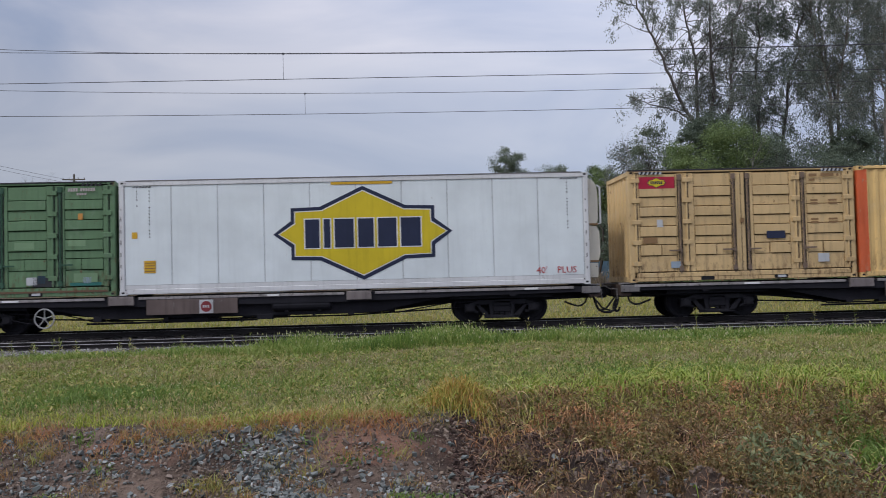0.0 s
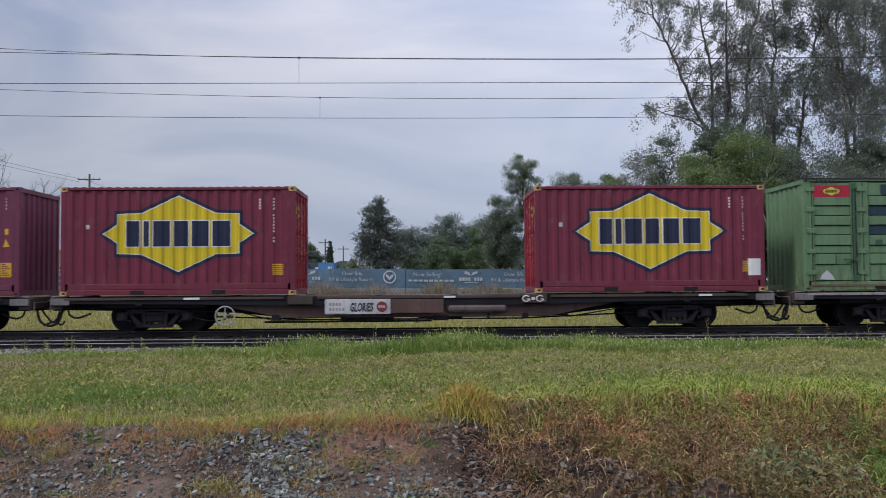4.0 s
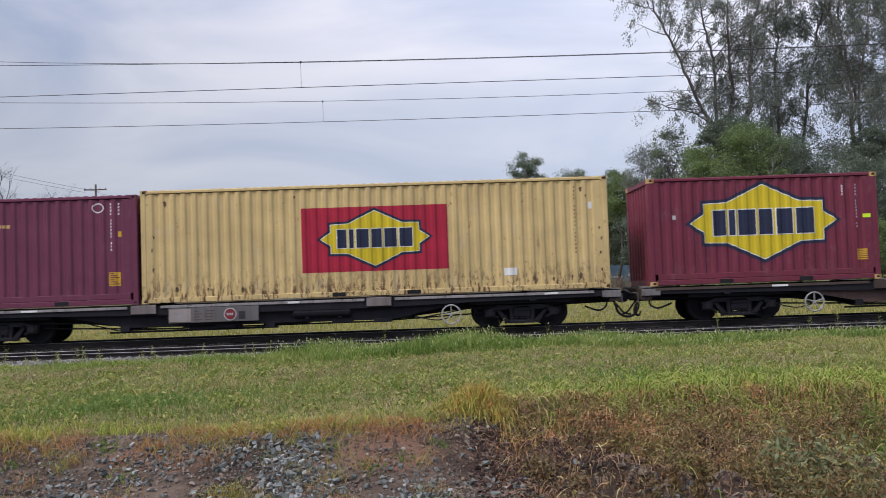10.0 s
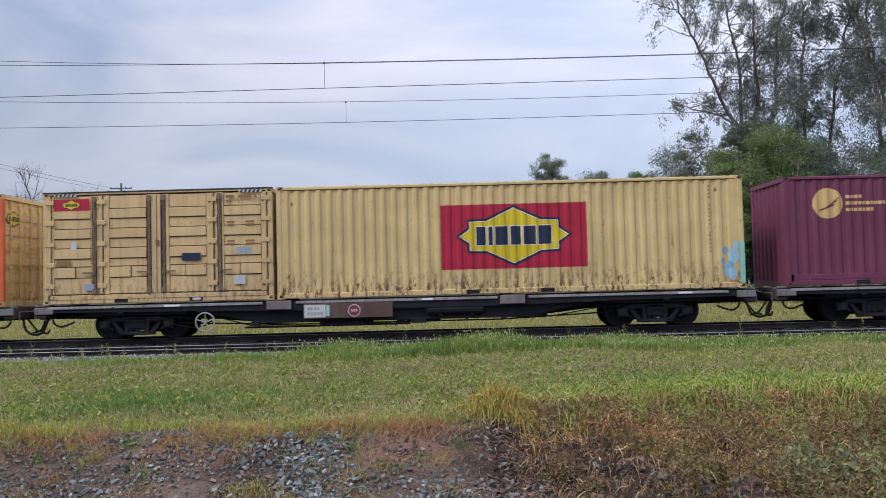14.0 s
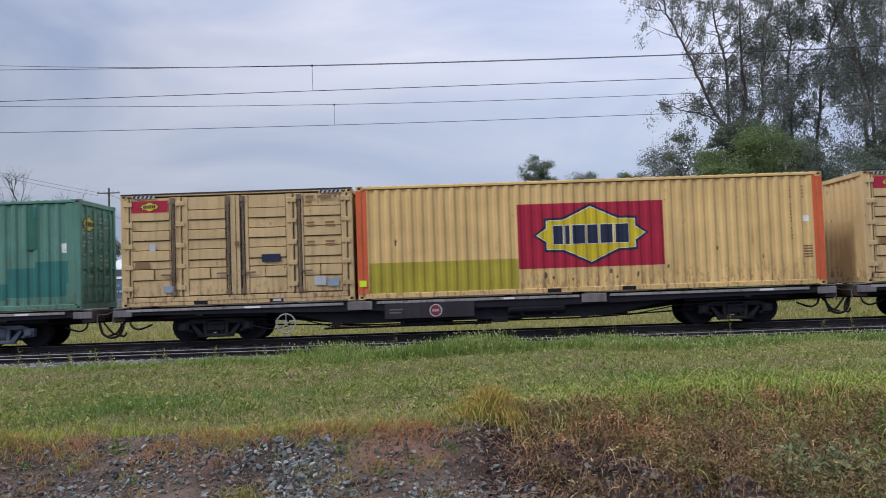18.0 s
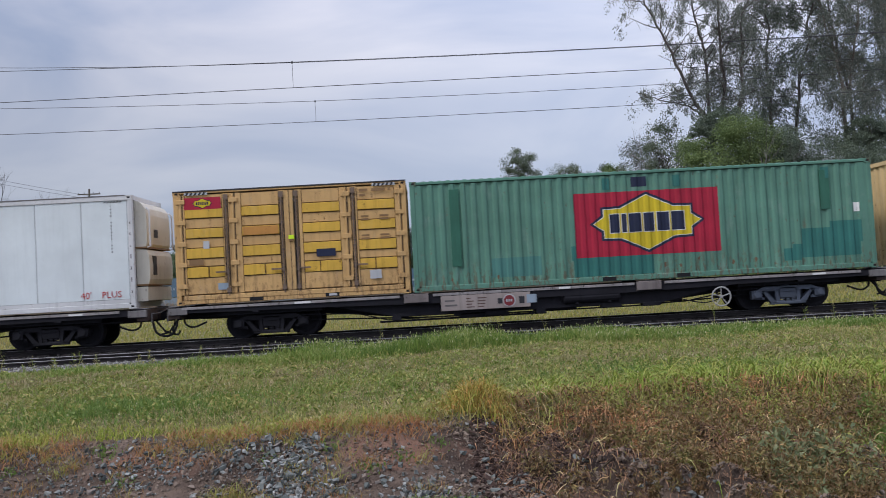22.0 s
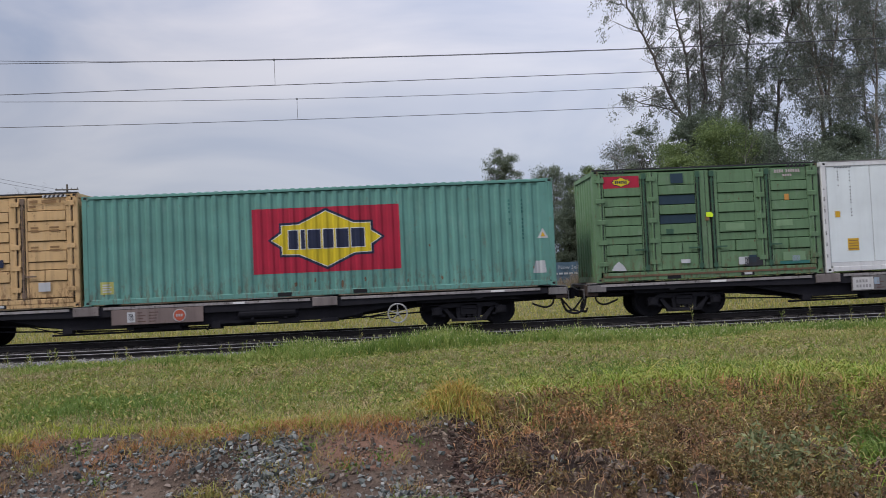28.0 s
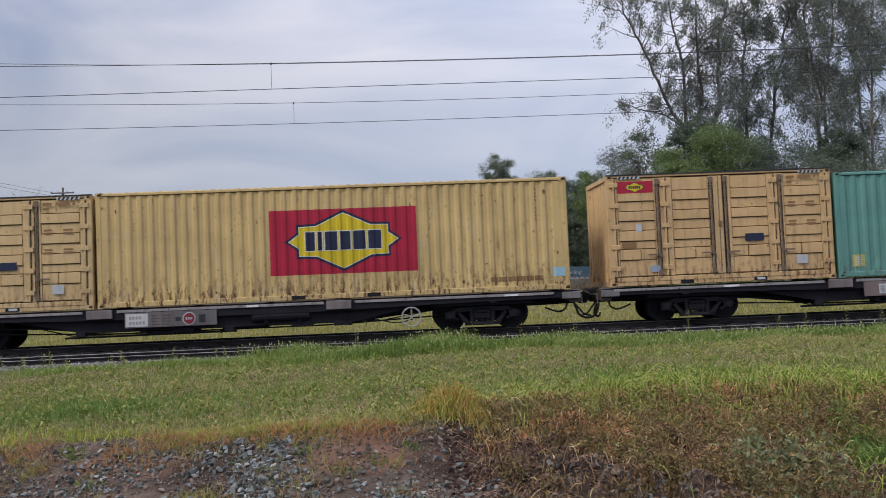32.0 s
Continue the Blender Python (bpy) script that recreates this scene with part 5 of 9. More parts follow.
    for bx in (2.36, 16.02):
        cast = bogie_mat if bx > 9 else BOGIE_IRON
        bogie = part("bogie", Shape().box(bx - 0.22, bx + 0.22, -0.98, 0.98, 0.30, 0.56, 0.02).box(bx - 0.3, bx + 0.3, -0.35, 0.35, 0.52, 0.64), cast, ob, "cast steel bogie")
        part("underside", Shape().box(bx - 1.35, bx + 1.35, -1.02, 1.02, 0.64, 0.84), BLACK_IRON, ob)
        part("inner_plate", Shape().box(bx - 0.5, bx + 0.5, -0.72, -0.68, 0.24, 0.60), cast, bogie)
        for y0, y1 in ((-0.98, -0.84), (0.84, 0.98)):
            part("side_frame", side_frame(y0, y1), cast, bogie, at=pose(bx, 0, 0))
        for k in (-1, 1):
            part("wheelset", WHEEL_MESH, None, bogie, at=pose(bx + k * BASE2, 0, WHEEL_R))
            part("brake_beam", Shape().box(bx + k * 0.33 - 0.05, bx + k * 0.33 + 0.05, -0.7, 0.7, 0.28, 0.38), cast, bogie)
    return ob

# ---- the train: what stands where ----
TRAIN = []            # (thing, distance from the first slot's start, height)


def load(ob, k, slot):
    TRAIN.append((ob, FIRST - k * WAGON_PITCH + slot * SLOT, NEAR, DECK))


SIGN_ORANGE = paint("faded_orange_sign", (0.42, 0.09, 0.05), 0.2, 0.6)
SQUARE = (8.70, 8.86, 0.52, 0.72, MARK_BLACK)
DUSTY = wagon("dusty brown container wagon with empty middle slot", 4.25, BOGIE_IRON, "white", plate=PLATE_PALE)
for k, w in (
        (-1, wagon("black skeletal container wagon with a white hand brake wheel", 14.15)),
        (0, wagon("black container wagon with its hand brake by the rear bogie", 4.25, sign_x=8.35, square=True, extras=((6.3, 6.36, 0.74, 0.79, MARK_WHITE), (6.44, 6.5, 0.74, 0.79, MARK_WHITE)))),
        (1, DUSTY),
        (2, wagon("dusty brown container wagon with a white sprayed word", 4.25, BOGIE_IRON, "brown", plate=PLATE_PALE)),
        (3, wagon("black container wagon with a brown data panel", 14.15, face=PANEL_GREY, plate=PLATE_WORN, sign_x=8.42, extras=((8.64, 8.80, 0.5, 0.7, MARK_BLACK),))),
        (4, wagon("black container wagon with a rusty panel and white plate", 4.25, face=PANEL_RUST, plate=PLATE_PALE, sign_x=8.15, extras=((7.42, 7.5, 0.5, 0.78, GRAF_GREEN),))),
        (5, wagon("black container wagon with a blackened data panel", 4.25, face=PANEL_BLACK, sign_x=8.15, extras=((6.94, 7.3, 0.66, 0.70, PANEL_GREY), (6.94, 7.24, 0.58, 0.62, PANEL_GREY)))),
        (6, wagon("black container wagon with blue-grey bogie frames", 14.15, BOGIE_BLUE, face=PLATE_WORN, sign_x=8.6, extras=((6.92, 7.18, 0.68, 0.72, PANEL_GREY), (6.92, 7.24, 0.56, 0.60, PANEL_GREY), (8.3, 8.42, 0.56, 0.70, MARK_BLACK), (8.86, 9.0, 0.54, 0.72, MARK_BLACK), (9.06, 9.32, 0.54, 0.76, PLACARD_BLUE)))),
        (7, wagon("black container wagon with a grey panel and white plate", 14.15, face=PANEL_GREY, plate=PLATE_PALE, sign_x=8.55, square=True, extras=((7.42, 7.56, 0.6, 0.78, PLACARD_BLUE),))),
        (8, wagon("black container wagon with a pink-grey panel", 14.15, face=PANEL_PINK, sign_x=8.55, sign_mat=SIGN_ORANGE, extras=((7.22, 7.42, 0.5, 0.76, PLACARD), (7.26, 7.38, 0.54, 0.72, MARK_BLACK)))),
        (9, wagon("black container wagon with grey panel and black square", 14.15, face=PANEL_GREY, plate=PLATE_PALE, sign_x=8.45, extras=(SQUARE, (8.1, 8.24, 0.58, 0.68, MARK_BLACK))))):
    TRAIN.append((w, FIRST - k * WAGON_PITCH, MID, 0.0))

# white sprayed loops on the lock housing of one dusty wagon
for x in (12.06, 12.42):
    loop = [(x + 0.09 * math.cos(a), -1.235, 0.815 + 0.075 * math.sin(a)) for a in np.linspace(0.7, 6.0, 14)]
    part("graffiti", Shape().tube(loop, 0.016, 5).tube([(x + 0.02, -1.235, 0.80), (x + 0.09, -1.235, 0.80), (x + 0.09, -1.235, 0.76)], 0.014, 5), MARK_WHITE, DUSTY, "white sprayed loop")
part("graffiti", Shape().box(12.2, 12.28, -1.242, -1.232, 0.78, 0.85), MARK_WHITE, DUSTY)

TAN_PATCHES = ((0.36, 1.02, 0.74, 1.17, MARK_BROWN), (1.08, 0.36, 1.34, 0.53, PLACARD_BLUE), (0.74, 1.44, 0.9, 1.64, PLACARD), (3.66, 1.08, 4.16, 1.28, NAVY), (5.02, 0.43, 5.32, 0.66, PLACARD))


def tan_box(label, extra=(), mat=TAN):
    return side_door_box(label, mat, mat, 2.94, patches=TAN_PATCHES + tuple(extra))


# the wagon ahead
z40, pts = long_badge_box("pale amber ribbed container with orange corner posts", 2.96, AMBER, AMBER, 4.25, ORANGE)
load(z40, -1, 1)
load(tan_box("tan steel side-door container with rust and worn placards"), -1, 0)
# white and green
load(reefer_box("white insulated container with a large yellow badge", "right", 6.27), 0, 1)
GREEN_PATCHES = ((2.26, 0.42, 2.5, 0.52, PLACARD), (3.8, 0.32, 4.06, 0.52, PLACARD), (4.08, 0.36, 4.28, 0.56, NAVY_TEAL), (5.24, 0.34, 5.44, 0.50, PLACARD_BLUE), (5.12, 1.98, 5.24, 2.14, RUST_ORANGE), (3.96, 0.27, 4.46, 0.5, MARK_BLACK), (4.9, 0.28, 5.7, 0.36, SEA_DARK), (5.0, 0.37, 5.6, 0.60, MARK_PALE_GREEN), (1.9, 1.2, 2.1, 1.34, MOSS_DARK), (4.86, 1.30, 5.3, 1.46, MARK_PALE_GREEN), (3.5, 1.24, 4.0, 1.42, MARK_PALE_GREEN))


def green_box(label, tape):
    ob = side_door_box(label, MOSS, MOSS, 2.95, navy={(6, 0), (4, 0)}, patches=GREEN_PATCHES + ((2.08, 2.54, 2.42, 2.8, NAVY_TEAL),))
    if tape:
        decal("tape", [[(2.98, 1.62), (3.14, 1.6), (3.18, 1.66), (3.12, 1.74), (2.98, 1.74)]], None, 0.035, TAPE, ob, "lime reflective tape")
    decal("placard", [[(0.40, 0.3), (0.8, 0.28), (0.74, 0.4), (0.6, 0.54), (0.46, 0.42)]], None, 0.0125, PLACARD, ob, "peeling white sticker")
    part("rust_sill", Shape().box(0.2, 5.86, -0.014, -0.009, 0.115, 0.165), RUSTY, ob, "rusty brown sill")
    return ob


load(green_box("green steel side-door container with navy panels and rusty sill", False), 0, 0)
# maroon boxes with an empty middle slot
load(maroon_badge_box("maroon ribbed container with a yellow badge and white placard", 2.80, "door", "wall", sticker=True), 1, 2)
load(maroon_badge_box("maroon ribbed container, doors at its leading end", 2.82, "wall", "door"), 1, 0)
load(plum_letter_box(), 2, 2)
load(maroon_badge_box("maroon ribbed container with lime tape by its doors", 2.82, "wall", "door", tape=True), 2, 0)
# yellow forty-footers
d40, pts = long_badge_box("cream-yellow ribbed container with rusty lower edge", 2.95, YELLOW, YELLOW, 4.16, right="wall")
decal("placard", [rect(9.42, 0.42, 9.76, 0.62)], pts, 0.005, MARK_WHITE, d40, "white placard")
decal("placard", [rect(11.68, 2.1, 11.78, 2.28)], pts, 0.005, MARK_WHITE, d40)
code_column(pts, 11.30, 2.7, 18, d40, MARK_BROWN, size=0.04, step=0.1)
rust_marks(d40, pts, [(11.98, 0.5, 0.06), (11.96, 0.95, 0.07), (12.0, 1.32, 0.06), (11.95, 1.6, 0.05), (11.5, 2.62, 0.09), (11.62, 2.45, 0.06), (11.2, 0.34, 0.08), (11.42, 0.38, 0.12), (10.7, 0.3, 0.07), (10.2, 0.36, 0.09), (0.3, 0.9, 0.07), (0.28, 1.4, 0.06), (0.32, 1.75, 0.05), (0.62, 2.62, 0.09), (0.9, 0.36, 0.1), (1.7, 0.34, 0.06), (2.6, 0.3, 0.08), (4.0, 2.66, 0.05)], 5, RUSTY)
load(d40, 3, 1)
load(plum_logo_box(), 3, 0)
e40, pts = long_badge_box("yellow ribbed container with pale blue spray paint at a corner", 2.94, YELLOW, YELLOW, 4.30)
for seed, spots, m in ((11, [(11.74, 0.5, 0.22), (11.92, 0.85, 0.26), (11.86, 0.38, 0.2), (11.98, 1.1, 0.16)], SKY_BLUE), (12, [(11.7, 1.0, 0.13), (11.82, 0.62, 0.12), (11.62, 0.72, 0.09)], SKY_DEEP)):
    for x, z, k in spots:
        rnd = random.Random(int(x * 100) + seed)
        blob = [(min(12.05, x + k * rnd.uniform(0.55, 1.0) * 0.75 * math.cos(a)), z + k * rnd.uniform(0.6, 1.0) * math.sin(a)) for a in np.linspace(0, 6.0, 13)]
        decal("spray_paint", [blob], pts, 0.004 + 0.0012 * (seed - 11) + 0.0003 * spots.index((x, z, k)), m, e40, "blue spray paint blob")
decal("spray_paint", [rect(12.06, 0.14, 12.19, 1.2)], None, 0.006, GRAF_GREEN, e40, "mint spray paint on the post")
code_column(pts, 11.30, 2.7, 18, e40, MARK_BROWN, size=0.04, step=0.1)
rust_marks(e40, pts, [(0.3, 0.6, 0.06), (0.4, 2.5, 0.07), (2.1, 0.34, 0.07), (3.6, 0.3, 0.06), (8.9, 0.34, 0.08), (9.8, 0.32, 0.06), (11.5, 2.6, 0.08), (11.3, 1.4, 0.04)], 6, RUSTY)
load(e40, 4, 1)
load(tan_box("tan steel side-door container with a blue sticker", ((5.1, 1.24, 5.5, 1.4, PLACARD_BLUE),)), 4, 0)
f40, pts = long_badge_box("amber ribbed container with orange posts and olive patch", 2.96, AMBER, AMBER, 4.20, ORANGE)
decal("olive_patch", [rect(0.30, 0.15, 4.19, 0.94)], pts, 0.0025, OLIVE, f40, "olive repainted patch")
code_column(pts, 11.35, 2.6, 16, f40, MARK_BROWN, size=0.04, step=0.09)
code_column(pts, 11.68, 2.6, 5, f40, MARK_BROWN, size=0.04, step=0.09)
decal("placard", [rect(11.68, 1.66, 11.82, 1.82)], pts, 0.005, MARK_WHITE, f40)
decal("data_lettering", [rect(11.66, 0.72 + 0.07 * i, 11.88, 0.76 + 0.07 * i) for i in range(5)], pts, 0.005, MARK_BROWN, f40)
part("tape", Shape().box(0.03, 0.22, -0.012, -0.006, 0.34, 0.5), TAPE, f40, "lime reflective tape")
rust_marks(f40, pts, [(4.9, 0.5, 0.12), (5.1, 0.42, 0.08), (5.6, 0.36, 0.06), (6.6, 0.56, 0.09), (6.75, 0.4, 0.06), (7.3, 0.44, 0.1), (8.1, 0.62, 0.07), (1.0, 1.5, 0.09), (9.4, 1.06, 0.07), (10.6, 0.8, 0.05), (3.0, 0.2, 0.05)], 9, RUSTY)
load(f40, 5, 1)
load(tan_box("tan steel side-door container with white and blue placards", ((5.36, 0.4, 5.66, 0.6, PLACARD_BLUE),)), 5, 0)
g40, pts = long_badge_box("weathered green ribbed container with teal repaired patches", 2.89, SEA, SEA, 4.28)
for i, (x0, za, x1, zb) in enumerate(((9.75, 0.3, 10.2, 0.62), (10.0, 0.36, 11.8, 0.72), (10.25, 0.7, 11.85, 1.12), (11.0, 1.1, 11.85, 1.28), (4.2, 0.17, 6.3, 0.66), (4.15, 0.6, 4.28, 0.98))):
    decal("teal_patch", [rect(x0, za, x1, zb)], pts, 0.0016 + 0.0006 * i, SEA_DARK, g40, "teal repainted patch")
decal("teal_patch", [rect(5.82, 2.46, 6.22, 2.72)], pts, 0.004, NAVY, g40, "dark patch")
for x in (5.05, 6.92, 10.85):
    decal("vent", [rect(x, 2.42, x + 0.2, 2.72)], pts, 0.02, SEA_DARK, g40)
for x, low in ((1.02, 0.62), (10.8, 1.6)):
    part("flat_panel", Shape().box(x, x + 0.26, 0.006, 0.052, low, 2.64, 0.006), SEA_FLAT, g40, "flat green panel over the ribs")
decal("teal_patch", [rect(2.05, 0.28, 3.35, 0.78)], pts, 0.0012, SEA_MID, g40, "faint blue-green repainted patch")
decal("placard", [rect(11.68, 1.5, 11.82, 1.74)], pts, 0.006, MARK_WHITE, g40)
rust_marks(g40, pts, [(6.6, 0.4, 0.09), (7.0, 0.34, 0.08), (7.5, 0.5, 0.07), (8.4, 0.36, 0.08), (9.0, 0.4, 0.07), (2.2, 0.32, 0.06), (1.0, 0.3, 0.07)], 8, RUSTY)
load(g40, 6, 1)
g20 = side_door_box("golden side-door container with faded repainted ribs", GOLD_FRAME, GOLD_FRAME, 2.95, worn="raised", patches=TAN_PATCHES + ((1.78, 1.74, 2.70, 1.96, RUST_ORANGE),))
decal("tape", [rect(2.96, 1.58, 3.1, 1.68)], None, 0.035, TAPE, g20, "lime reflective tape")
load(g20, 6, 0)
load(reefer_box("white insulated container with cream cooling unit at its end", "right", 6.16), 7, 1)
load(green_box("green steel side-door container with lime reflective tape", True), 7, 0)
i40, pts = long_badge_box("pale teal ribbed container with a red badge panel", 2.82, TEAL, TEAL, 4.32, right="wall", z0=0.62)
decal("data_plate", [rect(0.40, 0.28, 0.74, 0.60)], pts, 0.005, OLIVE_PALE, i40, "worn yellow data plate")
decal("data_lettering", [rect(0.46, 0.33 + 0.06 * i, 0.68 - 0.04 * (i % 2), 0.36 + 0.06 * i) for i in range(4)], pts, 0.0065, PLACARD, i40)
decal("warning_triangle", [[(11.74, 1.25), (12.02, 1.25), (11.88, 1.52)]], pts, 0.005, PLACARD, i40, "pale warning triangle")
decal("triangle_field", [[(11.82, 1.29), (11.94, 1.29), (11.88, 1.42)]], pts, 0.0065, MARK_YELLOW, i40)
decal("placard", [[(11.58, 0.34), (11.94, 0.34), (11.9, 0.66), (11.66, 0.66)]], pts, 0.005, PLACARD, i40, "worn grey placard")
code_column(pts, 11.0, 2.3, 7, i40, SEA_DARK, size=0.05, step=0.1)
code_column(pts, 11.34, 2.3, 11, i40, SEA_DARK, size=0.05, step=0.1)
rust_marks(i40, pts, [(5.4, 0.34, 0.08), (5.9, 0.42, 0.07), (6.6, 0.32, 0.09), (7.2, 0.4, 0.07), (8.3, 0.3, 0.06), (8.9, 1.2, 0.05), (9.2, 0.34, 0.07), (0.5, 0.3, 0.06), (11.6, 0.5, 0.05)], 10, RUSTY)
load(i40, 8, 1)
load(tan_box("tan steel side-door container with dark blue placard", mat=TAN_OLD), 8, 0)
j40, pts = long_badge_box("yellow ribbed container with stained lower wall", 2.97, YELLOW_OLD, YELLOW_OLD, 4.40)
code_row(pts, 10.1, 0.27, (0.2, 0.22, 0.2, 0.24, 0.2, 0.22), 0.13, j40, MARK_BROWN)
decal("spray_paint", [rect(11.75, 0.36, 12.1, 0.6)], pts, 0.005, SKY_BLUE, j40)
code_column(pts, 11.35, 2.7, 9, j40, MARK_BROWN, size=0.04, step=0.1)
rust_marks(j40, pts, [(0.3, 0.7, 0.07), (0.5, 2.5, 0.07), (1.4, 0.34, 0.08), (3.0, 0.3, 0.06), (8.6, 0.36, 0.08), (9.4, 0.32, 0.07), (11.9, 1.0, 0.06), (11.6, 2.6, 0.08)], 7, RUSTY)
load(j40, 9, 1)
load(tan_box("tan steel side-door container with stained doors"), 9, 0)

# ---- grass, weeds and stones ----
RNG = np.random.default_rng(7)


def blades(name, x, y, h, w, material, lean=0.35, bend=0.5, lift=0.0, way=None):
    """Grass: each blade is a bent strip of three triangles."""
    n = len(x)
    z = height_at(x, y) - 0.01 + lift
    turn = RNG.uniform(0, 2 * np.pi, n)
    fall = RNG.uniform(0, 2 * np.pi, n) if way is None else way + RNG.normal(0, 0.7, n)
    cx, cy = np.cos(turn) * w / 2, np.sin(turn) * w / 2
    amount = RNG.normal(lean, lean * 0.5, n) * h
    fx, fy = np.cos(fall) * amount, np.sin(fall) * amount
    base = np.stack([x, y, z], 1)
    side = np.stack([cx, cy, 0 * cx], 1)
    mid = base + np.stack([fx * 0.35, fy * 0.35, h * 0.58], 1)
    tip = base + np.stack([fx, fy, h * (1 - bend * np.clip(np.abs(amount) / h, 0, 1) ** 2 * 0.6)], 1)
    v = np.stack([base - side, base + side, mid - side * 0.75, mid + side * 0.75, tip], 1).reshape(-1, 3)
    k = np.arange(n)[:, None] * 5
    f = (k + np.array([0, 1, 3, 0, 3, 2, 2, 3, 4])[None]).ravel()
    return raw_mesh(name, v, f, 3, material)


def spread(n, x0, x1, y0, y1):
    return RNG.uniform(x0, x1, n), RNG.uniform(y0, y1, n)


def clumped(n, x0, x1, y0, y1, clumps, size):
    cx, cy = RNG.uniform(x0, x1, clumps), RNG.uniform(y0, y1, clumps)
    i = RNG.integers(0, clumps, n)
    return cx[i] + RNG.normal(0, size, n), cy[i] + RNG.normal(0, size, n)


def wave(x, y, k=1.0, p=0.0):
    """Uneven patches between 0 and 1: many crossing ripples of random direction and pitch."""
    rng = np.random.default_rng(int(p * 10) + 3)
    total = 0.0
    for _ in range(9):
        a, f, c = rng.uniform(0, 6.283), rng.uniform(0.5, 2.2) * k, rng.uniform(0, 6.283)
        total = total + np.sin(f * (np.cos(a) * x + np.sin(a) * y) + c + 0.8 * np.sin(0.6 * f * (np.sin(a) * x - np.cos(a) * y)))
    return np.clip(0.5 + total / 7.5, 0, 1)


def stuff(name, mesh, label, category):
    return thing(name, mesh, None, label, category, "stuff")


LAWN = leafy("verge_grass", [(0.162, 0.116, 0.071), (0.457, 0.353, 0.200), (0.383, 0.307, 0.147), (0.324, 0.297, 0.104), (0.211, 0.244, 0.060), (0.143, 0.207, 0.039), (0.324, 0.361, 0.087)], 0.28, fine=0.34, fine_scale=6.0, through_light=0.2)
MAT = leafy("matted_weeds", [(0.399, 0.287, 0.161), (0.336, 0.267, 0.117), (0.253, 0.239, 0.081), (0.126, 0.173, 0.036), (0.211, 0.259, 0.058), (0.315, 0.326, 0.098)], 0.28, fine=0.36, fine_scale=6.0, through_light=0.2)
TALL = leafy("tall_green_grass", [(0.055, 0.107, 0.018), (0.106, 0.177, 0.029), (0.175, 0.252, 0.048), (0.330, 0.345, 0.113), (0.138, 0.215, 0.036)], 0.35, fine=0.2, fine_scale=3.0, through_light=0.22)
STRAW = leafy("dead_brown_grass", [(0.062, 0.037, 0.024), (0.163, 0.090, 0.052), (0.312, 0.169, 0.090), (0.112, 0.065, 0.041), (0.525, 0.350, 0.180)], 0.1, fine=0.5, fine_scale=7.0, through_light=0.08)
RUST_GRASS = leafy("rusty_edge_grass", [(0.232, 0.100, 0.045), (0.387, 0.170, 0.075), (0.319, 0.209, 0.070), (0.232, 0.270, 0.060), (0.426, 0.270, 0.130)], 0.2, fine=0.4, fine_scale=3.0, through_light=0.15)
LIME_GRASS = leafy("yellow_green_grass", [(0.132, 0.199, 0.026), (0.265, 0.328, 0.044), (0.397, 0.397, 0.079), (0.454, 0.377, 0.141)], 0.25, through_light=0.25)
BROAD = leafy("broad_weed_leaves", [(0.085, 0.14, 0.028), (0.145, 0.22, 0.05), (0.22, 0.295, 0.08)], 0.3)
SEED = leafy("pale_seed_heads", [(0.30, 0.34, 0.13), (0.44, 0.43, 0.22), (0.54, 0.53, 0.36)], 0.2)
FAR_GRASS = leafy("field_grass", [(0.20, 0.24, 0.05), (0.31, 0.32, 0.08), (0.42, 0.36, 0.13), (0.38, 0.29, 0.14)], 0.4)
DRY_BUSH = leafy("dry_scrub", [(0.152, 0.113, 0.093), (0.275, 0.203, 0.167), (0.184, 0.173, 0.102), (0.413, 0.315, 0.279)], 0.4)


def in_view(x, y):
    return np.abs(x - 0.4) < 0.62 * y + 0.8


def puffs(name, cx, cy, r, per, leaf, slim, material, flat=0.75, lift=0.3):
    """Low crumbly plants: each a small dome of leaflets over the ground."""
    i = np.repeat(np.arange(len(cx)), per)
    q = RNG.normal(0, 1, (len(i), 3))
    q /= np.linalg.norm(q, axis=1)[:, None]
    q[:, 2] = np.abs(q[:, 2]) * flat
    c = q * (r[i] * RNG.uniform(0.5, 1.12, len(i)))[:, None]
    x, y = cx[i] + c[:, 0], cy[i] + c[:, 1]
    return leaf_quads(name, np.stack([x, y, height_at(x, y) + c[:, 2] * (1 + lift)], 1), leaf, slim, material)


def leaf_quads(name, c, size, slim, material):
    n = len(c)
    d = RNG.normal(0, 1, (n, 3))
    d /= np.linalg.norm(d, axis=1)[:, None]
    t = np.cross(d, RNG.normal(0, 1, (n, 3)))
    t /= np.linalg.norm(t, axis=1)[:, None] + 1e-9
    long = (size * RNG.uniform(0.6, 1.5, n))[:, None]
    a, b = d * long / 2, t * long * slim / 2
    return raw_mesh(name, np.stack([c - a, c + b, c + a, c - b], 1).reshape(-1, 3), np.arange(n * 4), 4, material)


